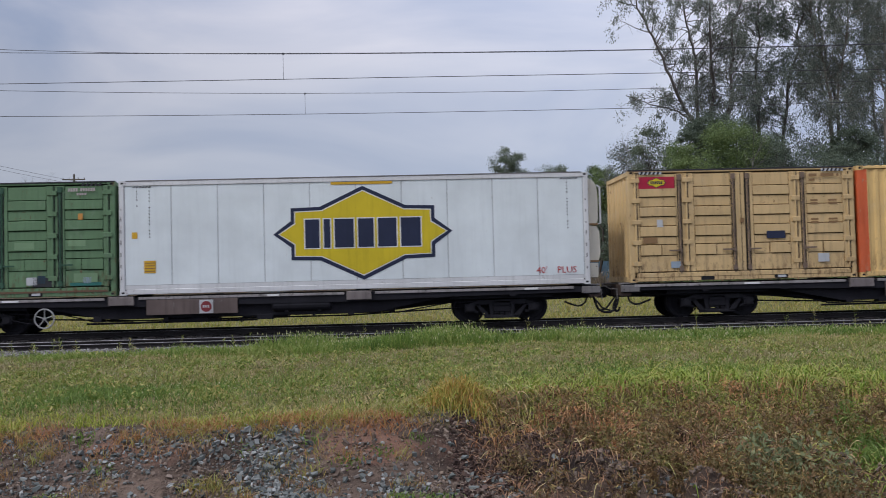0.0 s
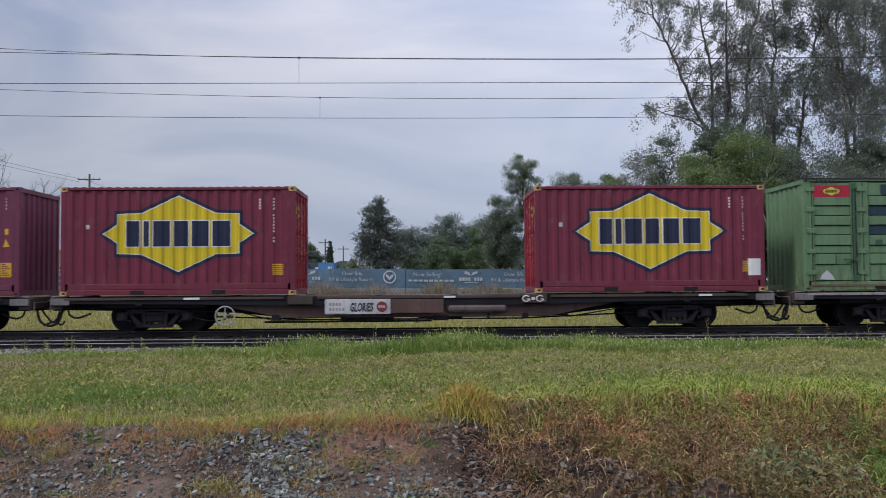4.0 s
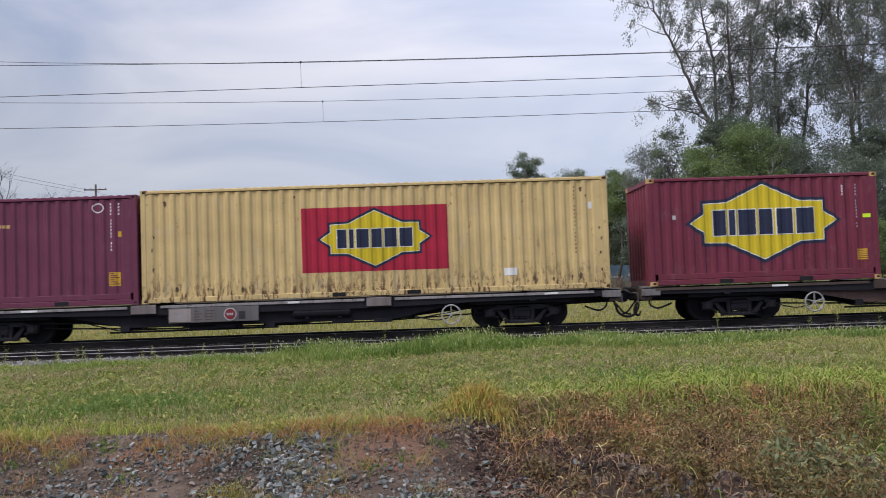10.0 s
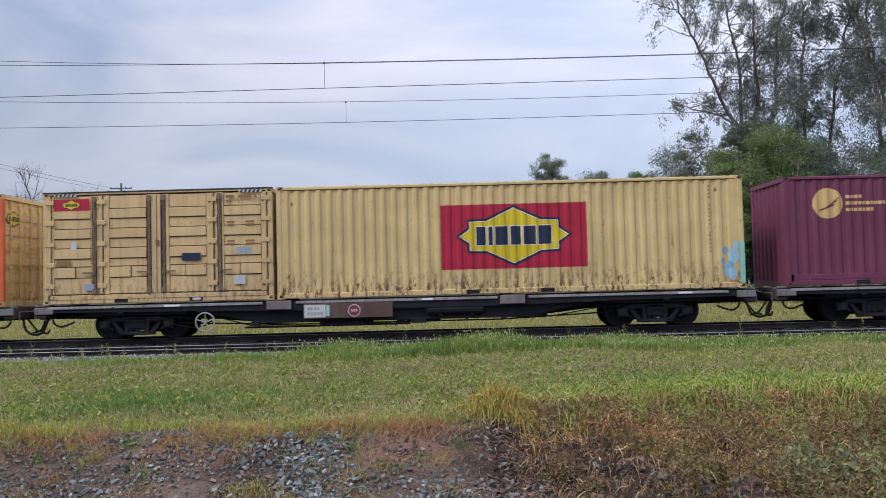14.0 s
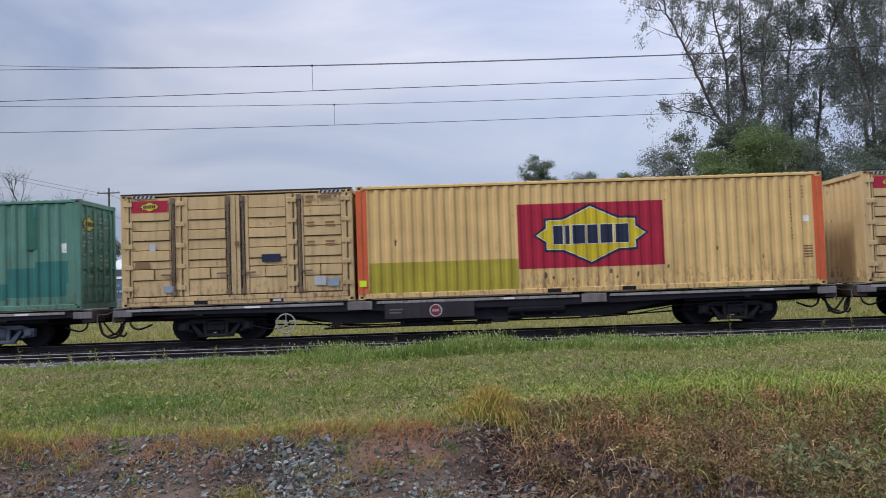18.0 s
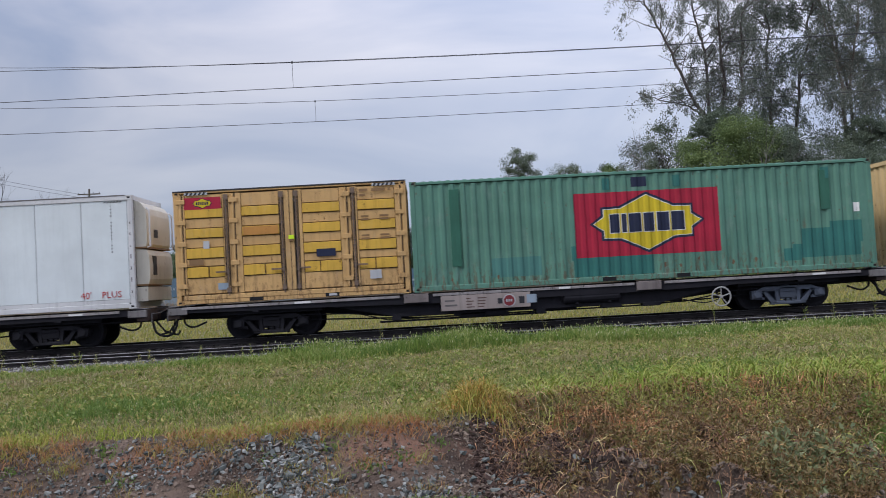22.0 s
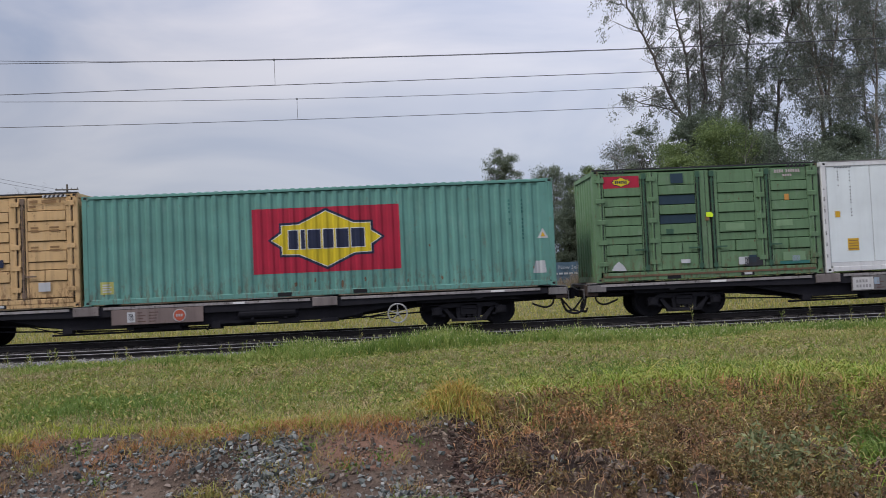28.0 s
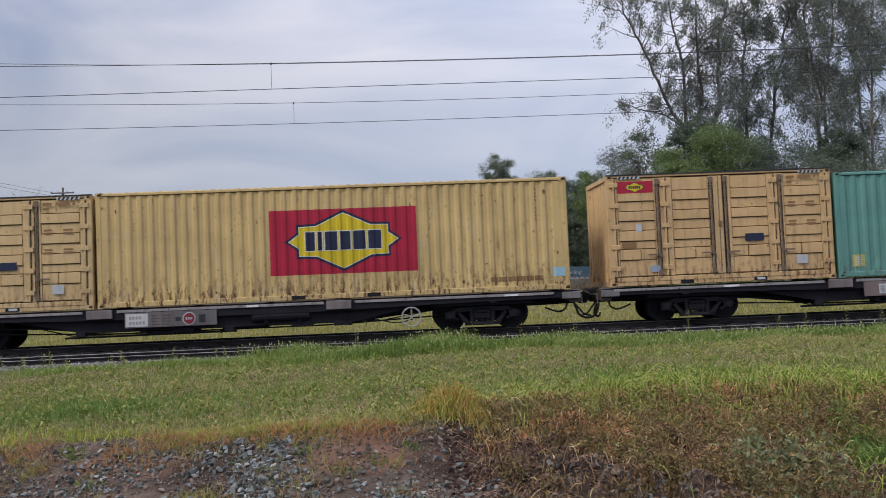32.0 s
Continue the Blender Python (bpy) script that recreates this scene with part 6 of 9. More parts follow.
# the cropped, matted verge
x, y = spread(260000, -12.5, 13.5, 8.2, 17.3)
fine_patch = wave(x, y, 2.3) * 0.6 + wave(x, y, 6.1, 1.0) * 0.4
keep = in_view(x, y) & (y > bank_edge(x) - 0.25 + 0.3 * RNG.normal(0, 1, len(x))) & (RNG.uniform(0, 1, len(x)) < 0.15 + 1.1 * fine_patch)
x, y = x[keep], y[keep]
lush = np.clip(wave(x, y, 0.8, 0.9) * 1.5 - 0.35, 0.15, 1.2)
stuff("verge_grass", blades("verge_grass", x, y, (0.025 + 0.075 * lush) * RNG.uniform(0.5, 1.5, len(x)), RNG.uniform(0.007, 0.018, len(x)), LAWN, 0.95, 0.8), "short patchy grass with bare spots", "grass")
x, y = clumped(120000, -12, 13, 8.6, 17, 1500, 0.16)
keep = in_view(x, y) & (y > bank_edge(x) - 0.1)
x, y = x[keep], y[keep]
stuff("matted_weeds", blades("matted_weeds", x, y, RNG.uniform(0.02, 0.075, len(x)), RNG.uniform(0.008, 0.018, len(x)), MAT, 1.1), "low matted broad-leaved weeds", "weeds")
x, y = clumped(13000, -12, 13, 9, 16.5, 600, 0.12)
keep = in_view(x, y) & (y > bank_edge(x) + 0.2)
x, y = x[keep], y[keep]
stuff("grass_tufts", blades("grass_tufts", x, y, RNG.uniform(0.05, 0.14, len(x)), RNG.uniform(0.006, 0.012, len(x)), TALL, 0.6), "taller tufts scattered in the verge", "grass")
x, y = spread(5000, -12, 13, 9, 16.5)
stuff("flower_heads", blades("flower_heads", x, y, RNG.uniform(0.012, 0.022, len(x)), np.full(len(x), 0.016), SEED, 0.3, lift=RNG.uniform(0.04, 0.11, len(x))), "tiny pale flower heads in the grass", "flowers")

CLOVER = leafy("verge_clumps", [(0.070, 0.113, 0.018), (0.139, 0.196, 0.036), (0.228, 0.281, 0.061), (0.418, 0.347, 0.128), (0.109, 0.168, 0.028)], 0.35, through_light=0.2)
x, y = spread(2600, -11, 12, 8.6, 15.8)
keep = in_view(x, y) & (y > bank_edge(x) + 0.25) & (RNG.uniform(0, 1, len(x)) < 0.15 + 1.1 * wave(x, y, 1.3, 0.6))
x, y = x[keep], y[keep]
stuff("verge_clumps", puffs("verge_clumps", x, y, RNG.uniform(0.04, 0.15, len(x)), 34, 0.05, 0.34, CLOVER, 0.8), "small leafy clumps dotted over the verge", "weeds")

THATCH = leafy("dry_thatch", [(0.142, 0.117, 0.061), (0.284, 0.231, 0.121), (0.378, 0.309, 0.171), (0.241, 0.222, 0.088), (0.194, 0.222, 0.072)], 0.2, through_light=0.15)
x, y = clumped(44000, -9.5, 9, 12.0, 15.6, 300, 0.3)
keep = in_view(x, y) & (RNG.uniform(0, 1, len(x)) < wave(x, y, 0.9, 2.2) * 1.3)
x, y = x[keep], y[keep]
stuff("dry_thatch", blades("dry_thatch", x, y, RNG.uniform(0.04, 0.10, len(x)), RNG.uniform(0.008, 0.018, len(x)), THATCH, 0.9), "dry tan thatch in the verge", "grass")
x, y = np.concatenate([RNG.normal(-3.6, 0.75, 7000), RNG.normal(2.6, 0.9, 5000)]), np.concatenate([RNG.normal(10.3, 0.55, 7000), RNG.normal(11.2, 0.6, 5000)])
keep = (y > bank_edge(x) + 0.25) & (RNG.uniform(0, 1, len(x)) < 0.2 + wave(x, y, 2.4, 1.1))
x, y = x[keep], y[keep]
stuff("lush_patch", blades("lush_patch", x, y, RNG.uniform(0.04, 0.12, len(x)), RNG.uniform(0.010, 0.022, len(x)), BROAD, 0.7), "lusher green patches in the verge", "grass")

# tall grass before the tracks
x, y = spread(90000, -14.5, 15.5, 14.6, 17.75)
front = 15.3 + 0.5 * np.sin(x * 0.9) * np.sin(x * 0.37 + 1) + np.where(x < -3, 0.6, 0)
dense = np.where(x < -3.2, 0.42, 1.0)
keep = (y > front) & (RNG.uniform(0, 1, len(x)) < dense * (0.3 + 0.9 * wave(x, y, 3.5)))
keep &= ~((x < -2.4) & (y > 15.85 + 0.25 * np.sin(x * 2.3)) & (RNG.uniform(0, 1, len(x)) < 0.97)) & ~((y > 17.35) & (RNG.uniform(0, 1, len(x)) < 0.6))
x, y = x[keep], y[keep]
top = (0.15 + 0.22 * wave(x, y, 2.2)) * np.where(x < -6.5, np.where(y > 15.8, 0.40, 0.6), np.where(x < -2.8, np.where(y > 16.0, 0.5, 0.72), 1.0)) * (1 + 0.15 * np.exp(-((x - 0.6) / 1.6) ** 2)) * RNG.uniform(0.4, 1.15, len(x)) * np.interp(x, [1.5, 3.5, 6.0], [1.0, 0.78, 0.6]) + 0.03 * np.exp(-((x - 1.3) / 1.6) ** 2) * RNG.uniform(0.5, 1, len(x))
stuff("tall_grass", blades("tall_grass", x, y, top, RNG.uniform(0.009, 0.020, len(x)), TALL, 0.4), "tall seeding green grass along the track", "grass")
pick = RNG.uniform(0, 1, len(x)) < 0.10
sx, sy, sh = x[pick], y[pick], top[pick]
stuff("seed_heads", blades("seed_heads", sx, sy, RNG.uniform(0.02, 0.06, len(sx)), np.full(len(sx), 0.02), SEED, 0.4, lift=sh * RNG.uniform(0.8, 1.1, len(sx))), "pale seed heads over tall grass", "grass")
pick = RNG.uniform(0, 1, len(x)) < 0.5
sx, sy, sh = x[pick] + 0.03, y[pick], top[pick]
stuff("stem_leaves", blades("stem_leaves", sx, sy, RNG.uniform(0.03, 0.08, len(sx)), RNG.uniform(0.012, 0.025, len(sx)), BROAD, 1.2, lift=sh * RNG.uniform(0.15, 0.85, len(sx))), "small leaves on the tall grass stems", "grass")

x, y = clumped(13000, -11.5, -0.6, 14.9, 15.75, 80, 0.17)
keep = RNG.uniform(0, 1, len(x)) < np.interp(x, [-11, -6, -2], [0.45, 0.8, 1.0])
x, y = x[keep], y[keep]
stuff("verge_weeds", blades("verge_weeds", x, y, RNG.uniform(0.06, 0.24, len(x)) * np.interp(x, [-11, -5, -1], [0.45, 0.7, 1.15]), RNG.uniform(0.010, 0.022, len(x)), TALL, 0.5), "green weed clumps before the ballast", "weeds")
x, y = clumped(5200, -13, -2.2, 16.0, 17.0, 70, 0.13)
stuff("ballast_weeds", blades("ballast_weeds", x, y, RNG.uniform(0.04, 0.17, len(x)), RNG.uniform(0.008, 0.018, len(x)), TALL, 0.6), "scattered green tufts at the ballast's edge", "weeds")

# the dry edge of the bank
x, y = spread(34000, -6.5, 1.2, 7.4, 9.4)
off = y - bank_edge(x)
keep = (np.abs(off + 0.05) < 0.45 * RNG.uniform(0.2, 1, len(x)) + 0.1) & (RNG.uniform(0, 1, len(x)) < 2.2 * wave(x, y, 2.6, 2.0) - 0.45)
x, y = x[keep], y[keep]
stuff("edge_grass", blades("edge_grass", x, y, RNG.uniform(0.03, 0.13, len(x)), RNG.uniform(0.005, 0.011, len(x)), RUST_GRASS, 1.1), "rusty dry grass on the bank's edge", "grass")
# a lighter fringe where the verge turns to the dry edge
x, y = clumped(15000, -6.8, 1.4, 7.6, 10.0, 300, 0.10)
off = y - bank_edge(x)
keep = (off > -0.1) & (off < 0.25 + 0.6 * RNG.uniform(0, 1, len(x)))
x, y = x[keep], y[keep]
stuff("fringe_grass", blades("fringe_grass", x, y, RNG.uniform(0.03, 0.13, len(x)), RNG.uniform(0.006, 0.013, len(x)), LIME_GRASS, 0.8), "yellow-green fringe of grass above the bank", "grass")


def strands(name, x, y, long, wide, rise, material, way):
    """Long grass blades that rise, arch over and hang: strips of six pieces."""
    n, k = len(x), 7
    q = np.linspace(0, 1, k)[None]
    fall = way + RNG.normal(0, 0.75, n)
    reach = long * RNG.uniform(0.55, 0.95, n)
    hx = np.cos(fall)[:, None] * reach[:, None] * q
    hy = np.sin(fall)[:, None] * reach[:, None] * q
    top = (rise * long)[:, None]
    arch = RNG.uniform(0.9, 1.7, n)[:, None]
    px, py = x[:, None] + hx, y[:, None] + hy
    pz = height_at(x, y)[:, None] - 0.01 + top * (2.6 * q - 2.4 * arch * q * q)
    pz = np.maximum(pz, height_at(px, py) + 0.012)
    sx, sy = -np.sin(fall)[:, None] * wide[:, None] / 2 * (1 - 0.85 * q ** 2), np.cos(fall)[:, None] * wide[:, None] / 2 * (1 - 0.85 * q ** 2)
    tilt = RNG.normal(0, 0.6, n)[:, None] * wide[:, None] * (1 - q)
    v = np.stack([np.stack([px - sx, py - sy, pz - tilt * 0.5], -1), np.stack([px + sx, py + sy, pz + tilt * 0.5], -1)], 2).reshape(-1, 3)
    m = np.arange(k - 1)[None] * 2 + np.arange(n)[:, None] * 2 * k
    f = np.stack([m, m + 1, m + 3, m + 2], -1).ravel()
    return raw_mesh(name, v, f, 4, material)


def hummock(x, y):
    """Where the bank's plants stand in hummocks, dark soil colour shading the hollows between."""
    return 0.6 * wave(x, y, 3.1, 0.3) + 0.4 * wave(x, y, 6.3, 1.2)


def on_bank(n, x0, x1, o0, o1):
    """Places by their distance from the bank's crest."""
    x = RNG.uniform(x0, x1, n)
    return x, bank_edge(x) + RNG.uniform(o0, o1, n)


BROWN_WEED = leafy("dead_brown_weeds", [(0.016, 0.012, 0.008), (0.07, 0.046, 0.023), (0.19, 0.112, 0.05), (0.10, 0.082, 0.03), (0.26, 0.20, 0.07), (0.43, 0.23, 0.10)], 0.1, fine=0.66, fine_scale=8.5, through_light=0.06)
OLIVE_WEED = leafy("olive_creeper", [(0.045, 0.054, 0.014), (0.108, 0.122, 0.028), (0.189, 0.184, 0.047), (0.243, 0.162, 0.059), (0.108, 0.162, 0.028)], 0.1, fine=0.6, fine_scale=8.0, through_light=0.12)
BLUE_WEED = leafy("grey_green_weed", [(0.104, 0.138, 0.065), (0.195, 0.227, 0.114), (0.312, 0.335, 0.179)], 0.2)
STALK = leafy("pale_dead_stalks", [(0.26, 0.15, 0.08), (0.42, 0.28, 0.14), (0.52, 0.41, 0.22), (0.34, 0.34, 0.10)], 0.1, through_light=0.12)
FRESH = leafy("arching_lime_blades", [(0.089, 0.167, 0.025), (0.179, 0.269, 0.038), (0.276, 0.334, 0.055), (0.358, 0.334, 0.092), (0.130, 0.232, 0.038)], 0.3, through_light=0.28)
# crumbly dead weeds over dark soil
x, y = on_bank(760, 0.75, 6.4, -4.0, -0.35)
x, y = np.concatenate([x, RNG.uniform(2.0, 5.2, 170)]), np.concatenate([y, RNG.uniform(5.4, 6.7, 170)])
thin = ~((y > bank_edge(x) - 0.75) & (RNG.uniform(0, 1, len(x)) < 0.45)) & ~((x < 1.25) & (y > bank_edge(x) - 0.8)) & ~((x < 1.45) & (y < bank_edge(x) - 0.7) & (RNG.uniform(0, 1, len(x)) < 0.8))
thin &= hummock(x, y) > 0.42
x, y = x[thin], y[thin]
stuff("dead_weeds", puffs("dead_weeds", x, y, (0.05 + 0.26 * RNG.uniform(0, 1, len(x)) ** 1.8) * np.clip((bank_edge(x) - y) / 0.9, 0.4, 1), 170, 0.042, 0.22, BROWN_WEED, 1.35), "crumbly dead brown weeds on the bank", "weeds")
x, y = on_bank(170, 1.5, 6.4, -4.0, -0.3)
keep = hummock(x, y) > 0.5
x, y = x[keep], y[keep]
stuff("bank_creeper", puffs("bank_creeper", x, y, RNG.uniform(0.08, 0.22, len(x)), 260, 0.03, 0.28, OLIVE_WEED, 1.5), "low olive creeper among dead weeds", "weeds")
x, y = 2.74 + RNG.normal(0, 0.17, 46), 6.35 + RNG.normal(0, 0.3, 46)
stuff("grey_green_weed", puffs("grey_green_weed", x, y, RNG.uniform(0.05, 0.15, 46), 60, 0.06, 0.4, BLUE_WEED, 1.9), "leafy grey-green weed on the bank", "weeds")
x, y = 3.8 + RNG.normal(0, 0.17, 30), 6.9 + RNG.normal(0, 0.35, 30)
stuff("green_weed", puffs("green_weed", x, y, RNG.uniform(0.06, 0.17, 34), 130, 0.05, 0.4, BROAD, 1.5), "fresh green weed on the bank", "weeds")
# short brown litter on the bare slope
x, y = clumped(5600, 0.6, 3.6, 5.2, 8.2, 240, 0.15)
keep = y < bank_edge(x) - 0.4
x, y = x[keep], y[keep]
stuff("dry_litter", strands("dry_litter", x, y, RNG.uniform(0.04, 0.15, len(x)), RNG.uniform(0.003, 0.007, len(x)), RNG.uniform(0.05, 0.5, len(x)), STRAW, RNG.uniform(0, 6.28, len(x))), "short dry litter on the bare slope", "litter")
# dead blades hanging from the crest, each mat falling its own way
count = 300
mx, my = on_bank(count, 0.55, 6.4, -3.2, 0.0)
mw = RNG.normal(-1.57, 0.9, count)
i = RNG.integers(0, count, 17000)
x, y = mx[i] + RNG.normal(0, 0.09, len(i)), my[i] + RNG.normal(0, 0.07, len(i))
keep = (x > 1.75 + 0.15 * RNG.normal(0, 1, len(x))) | (y > bank_edge(x) - 0.35) | (RNG.uniform(0, 1, len(x)) < 0.22)
keep &= (hummock(x, y) > 0.36) | (RNG.uniform(0, 1, len(x)) < 0.15)
x, y, i = x[keep], y[keep], i[keep]
stuff("dead_grass", strands("dead_grass", x, y, RNG.uniform(0.08, 0.30, len(i)), RNG.uniform(0.005, 0.012, len(i)), RNG.uniform(0.15, 0.7, len(i)), STRAW, mw[i]), "mats of dead brown grass hanging down the bank", "grass")
x, y = on_bank(1900, 0.7, 6.4, -3.2, 0.2)
keep = (x > 1.7) | (y > bank_edge(x) - 0.5) | (RNG.uniform(0, 1, len(x)) < 0.25)
x, y = x[keep], y[keep]
stuff("dead_stalks", strands("dead_stalks", x, y, RNG.uniform(0.12, 0.40, len(x)), RNG.uniform(0.005, 0.012, len(x)), RNG.uniform(0.2, 0.8, len(x)), STALK, RNG.normal(-1.3, 1.1, len(x))), "long pale dead stalks bent over the bank", "grass")
# bare roots and rusty blades hanging over the dark soil below the tussock
ROOT = leafy("hanging_roots", [(0.05, 0.03, 0.022), (0.12, 0.065, 0.042), (0.22, 0.12, 0.07), (0.38, 0.20, 0.10), (0.09, 0.055, 0.04)], 0.1, through_light=0.05)
x, y = on_bank(3600, 0.45, 2.5, -1.7, 0.05)
keep = RNG.uniform(0, 1, len(x)) < 0.25 + 0.75 * wave(x, y, 3.0, 1.7)
x, y = x[keep], y[keep]
stuff("hanging_roots", strands("hanging_roots", x, y, RNG.uniform(0.08, 0.28, len(x)), RNG.uniform(0.003, 0.007, len(x)), RNG.uniform(0.1, 0.55, len(x)), ROOT, RNG.normal(-1.57, 0.8, len(x))), "rusty roots and blades hanging over dark soil", "grass")
x, y = on_bank(4200, 0.55, 5.6, -1.2, 0.2)
keep = RNG.uniform(0, 1, len(x)) < 2.6 * wave(x, y, 2.4, 2.6) - 0.7
x, y = x[keep], y[keep]
stuff("rusty_overhang", strands("rusty_overhang", x, y, RNG.uniform(0.14, 0.36, len(x)), RNG.uniform(0.005, 0.011, len(x)), RNG.uniform(0.2, 0.6, len(x)), RUST_GRASS, RNG.normal(-1.57, 0.6, len(x))), "rusty grass bent over the bank's edge", "grass")
# orange mats of dead grass slumped over the crest
ORANGE_MAT = leafy("orange_dead_grass", [(0.20, 0.085, 0.04), (0.38, 0.17, 0.075), (0.50, 0.25, 0.11), (0.56, 0.36, 0.18), (0.30, 0.12, 0.055)], 0.1, through_light=0.12)
mats = ((1.72, 8.72, 0.17), (2.24, 8.1, 0.2), (4.05, 9.3, 0.2), (2.75, 8.5, 0.16), (1.95, 8.9, 0.14), (3.3, 8.9, 0.13), (5.0, 9.0, 0.18), (2.5, 7.3, 0.14))
for mx_, my_, mr in mats:
    n = int(900 * mr)
    x, y = mx_ + RNG.normal(0, mr, n), my_ + RNG.normal(0, mr * 0.6, n)
    stuff("orange_grass", strands("orange_grass", x, y, RNG.uniform(0.10, 0.36, n), RNG.uniform(0.005, 0.011, n), RNG.uniform(0.3, 0.9, n), ORANGE_MAT, RNG.normal(-1.57 + RNG.normal(0, 0.6), 0.55, n)), "orange mat of dead grass slumped over the bank", "grass")
x, y = on_bank(150, 0.95, 5.6, -1.9, -0.15)
keep = hummock(x, y) > 0.47
x, y = x[keep], y[keep]
stuff("russet_weed", puffs("russet_weed", x, y, RNG.uniform(0.05, 0.15, len(x)), 120, 0.045, 0.2, ORANGE_MAT, 1.2), "crisp russet weeds on the bank's shoulder", "weeds")
# fresh arching grass along the crest, thicker to the east
count = 120
mx, my = on_bank(count, 1.0, 7.2, -0.5, 0.9)
i = RNG.integers(0, count, 5200)
x, y = mx[i] + RNG.normal(0, 0.07, len(i)), my[i] + RNG.normal(0, 0.07, len(i))
keep = RNG.uniform(0, 1, len(x)) < np.clip(0.2 + 0.2 * (x - 1.2), 0.15, 0.8)
x, y = x[keep], y[keep]
stuff("bank_grass", strands("bank_grass", x, y, RNG.uniform(0.16, 0.46, len(x)), RNG.uniform(0.007, 0.014, len(x)), RNG.uniform(0.35, 0.8, len(x)), FRESH, RNG.normal(-1.2, 1.3, len(x))), "yellow-green arching grass on the bank", "grass")
x, y = clumped(1700, 1.8, 6.4, 5.8, 9.3, 130, 0.10)
keep = (y < bank_edge(x) - 0.3) & (RNG.uniform(0, 1, len(x)) < np.clip((x - 1.6) / 2.2, 0.15, 1))
x, y = x[keep], y[keep]
stuff("bank_blades", strands("bank_blades", x, y, RNG.uniform(0.15, 0.4, len(x)), RNG.uniform(0.007, 0.013, len(x)), RNG.uniform(0.3, 0.7, len(x)), FRESH, RNG.normal(-1.2, 1.3, len(x))), "single lime grass blades on the bank", "grass")
# greener growth towards the east end of the bank
x, y = clumped(5200, 2.9, 6.6, 5.6, 9.6, 150, 0.12)
keep = RNG.uniform(0, 1, len(x)) < np.clip((x - 2.6) / 2.0, 0, 1)
x, y = x[keep], y[keep]
stuff("east_grass", strands("east_grass", x, y, RNG.uniform(0.12, 0.36, len(x)), RNG.uniform(0.007, 0.014, len(x)), RNG.uniform(0.35, 0.9, len(x)), FRESH, RNG.normal(-1.2, 1.4, len(x))), "green arching grass on the bank's east end", "grass")
x, y = clumped(1700, 1.1, 3.4, 8.9, 10.0, 60, 0.12)
keep = np.abs(y - bank_edge(x)) < 0.35
x, y = x[keep], y[keep]
stuff("crest_fringe", strands("crest_fringe", x, y, RNG.uniform(0.10, 0.30, len(x)), RNG.uniform(0.006, 0.012, len(x)), RNG.uniform(0.3, 0.8, len(x)), FRESH, RNG.normal(-1.4, 1.1, len(x))), "yellow-green fringe on the bank's crest", "grass")
# blades and small leaves tumbling over the top of the bank
x, y = clumped(3800, 1.5, 6.6, 8.0, 9.8, 130, 0.12)
off = y - bank_edge(x)
keep = (off < 0.1) & (RNG.uniform(0, 1, len(x)) < np.clip(1.05 + off / 1.0, 0, 1) * (0.3 + 0.9 * wave(x, y, 2.1, 1.4)))
x, y = x[keep], y[keep]
stuff("tumbling_grass", strands("tumbling_grass", x, y, RNG.uniform(0.10, 0.32, len(x)), RNG.uniform(0.006, 0.013, len(x)), RNG.uniform(0.35, 0.9, len(x)), FRESH, RNG.normal(-1.3, 1.3, len(x))), "lime grass tumbling over the top of the bank", "grass")
x, y = on_bank(60, 1.7, 6.4, -0.9, 0.1)
stuff("crest_weed", puffs("crest_weed", x, y, RNG.uniform(0.05, 0.13, len(x)), 90, 0.035, 0.3, CLOVER, 1.1), "small leafy weeds on the bank's crest", "weeds")
# yellow-green wisps running back from the crest into the verge
x, y = clumped(4600, 1.3, 9.2, 9.4, 14.6, 230, 0.13)
off = y - bank_edge(x)
keep = (off > -0.1) & (RNG.uniform(0, 1, len(x)) < np.clip(1.0 - off / 5.0, 0, 1) * np.clip(2.4 * wave(x, y, 1.3, 0.4) - 0.75, 0.04, 1))
x, y = x[keep], y[keep]
stuff("verge_wisps", strands("verge_wisps", x, y, RNG.uniform(0.10, 0.30, len(x)), RNG.uniform(0.006, 0.013, len(x)), RNG.uniform(0.4, 0.9, len(x)), FRESH, RNG.normal(-1.2, 1.5, len(x))), "yellow-green wisps of grass behind the crest", "grass")
# the big tussock on the crest
TUSSOCK = leafy("tussock_blades", [(0.132, 0.095, 0.025), (0.330, 0.284, 0.060), (0.462, 0.231, 0.068), (0.242, 0.294, 0.043), (0.528, 0.420, 0.111)], 0.1, through_light=0.15)
x, y = 0.44 + RNG.normal(0, 0.25, 1500), 8.78 + RNG.normal(0, 0.2, 1500)
far = np.exp(-((x - 0.44) / 0.3) ** 2) * RNG.choice((0.5, 1.0, 1.6), len(x))
tx, ty = 0.42 + RNG.normal(0, 0.25, 1500), 8.76 + RNG.normal(0, 0.2, 1500)
stuff("tussock_spikes", blades("tussock_spikes", tx, ty, RNG.uniform(0.06, 0.24, 1500) * np.exp(-((tx - 0.42) / 0.4) ** 2) + 0.03, RNG.uniform(0.006, 0.012, 1500), TUSSOCK, 0.6, 0.7), "upright dry spikes in the tussock", "grass")
stuff("tussock", strands("tussock", x, y, (0.08 + 0.11 * far) * RNG.uniform(0.5, 1.35, len(x)), RNG.uniform(0.005, 0.011, len(x)), RNG.uniform(0.3, 1.15, len(x)), TUSSOCK, np.arctan2(y - 8.78, x - 0.44) + RNG.normal(0, 1.0, len(x))), "dry yellow tussock on the bank's crest", "grass")
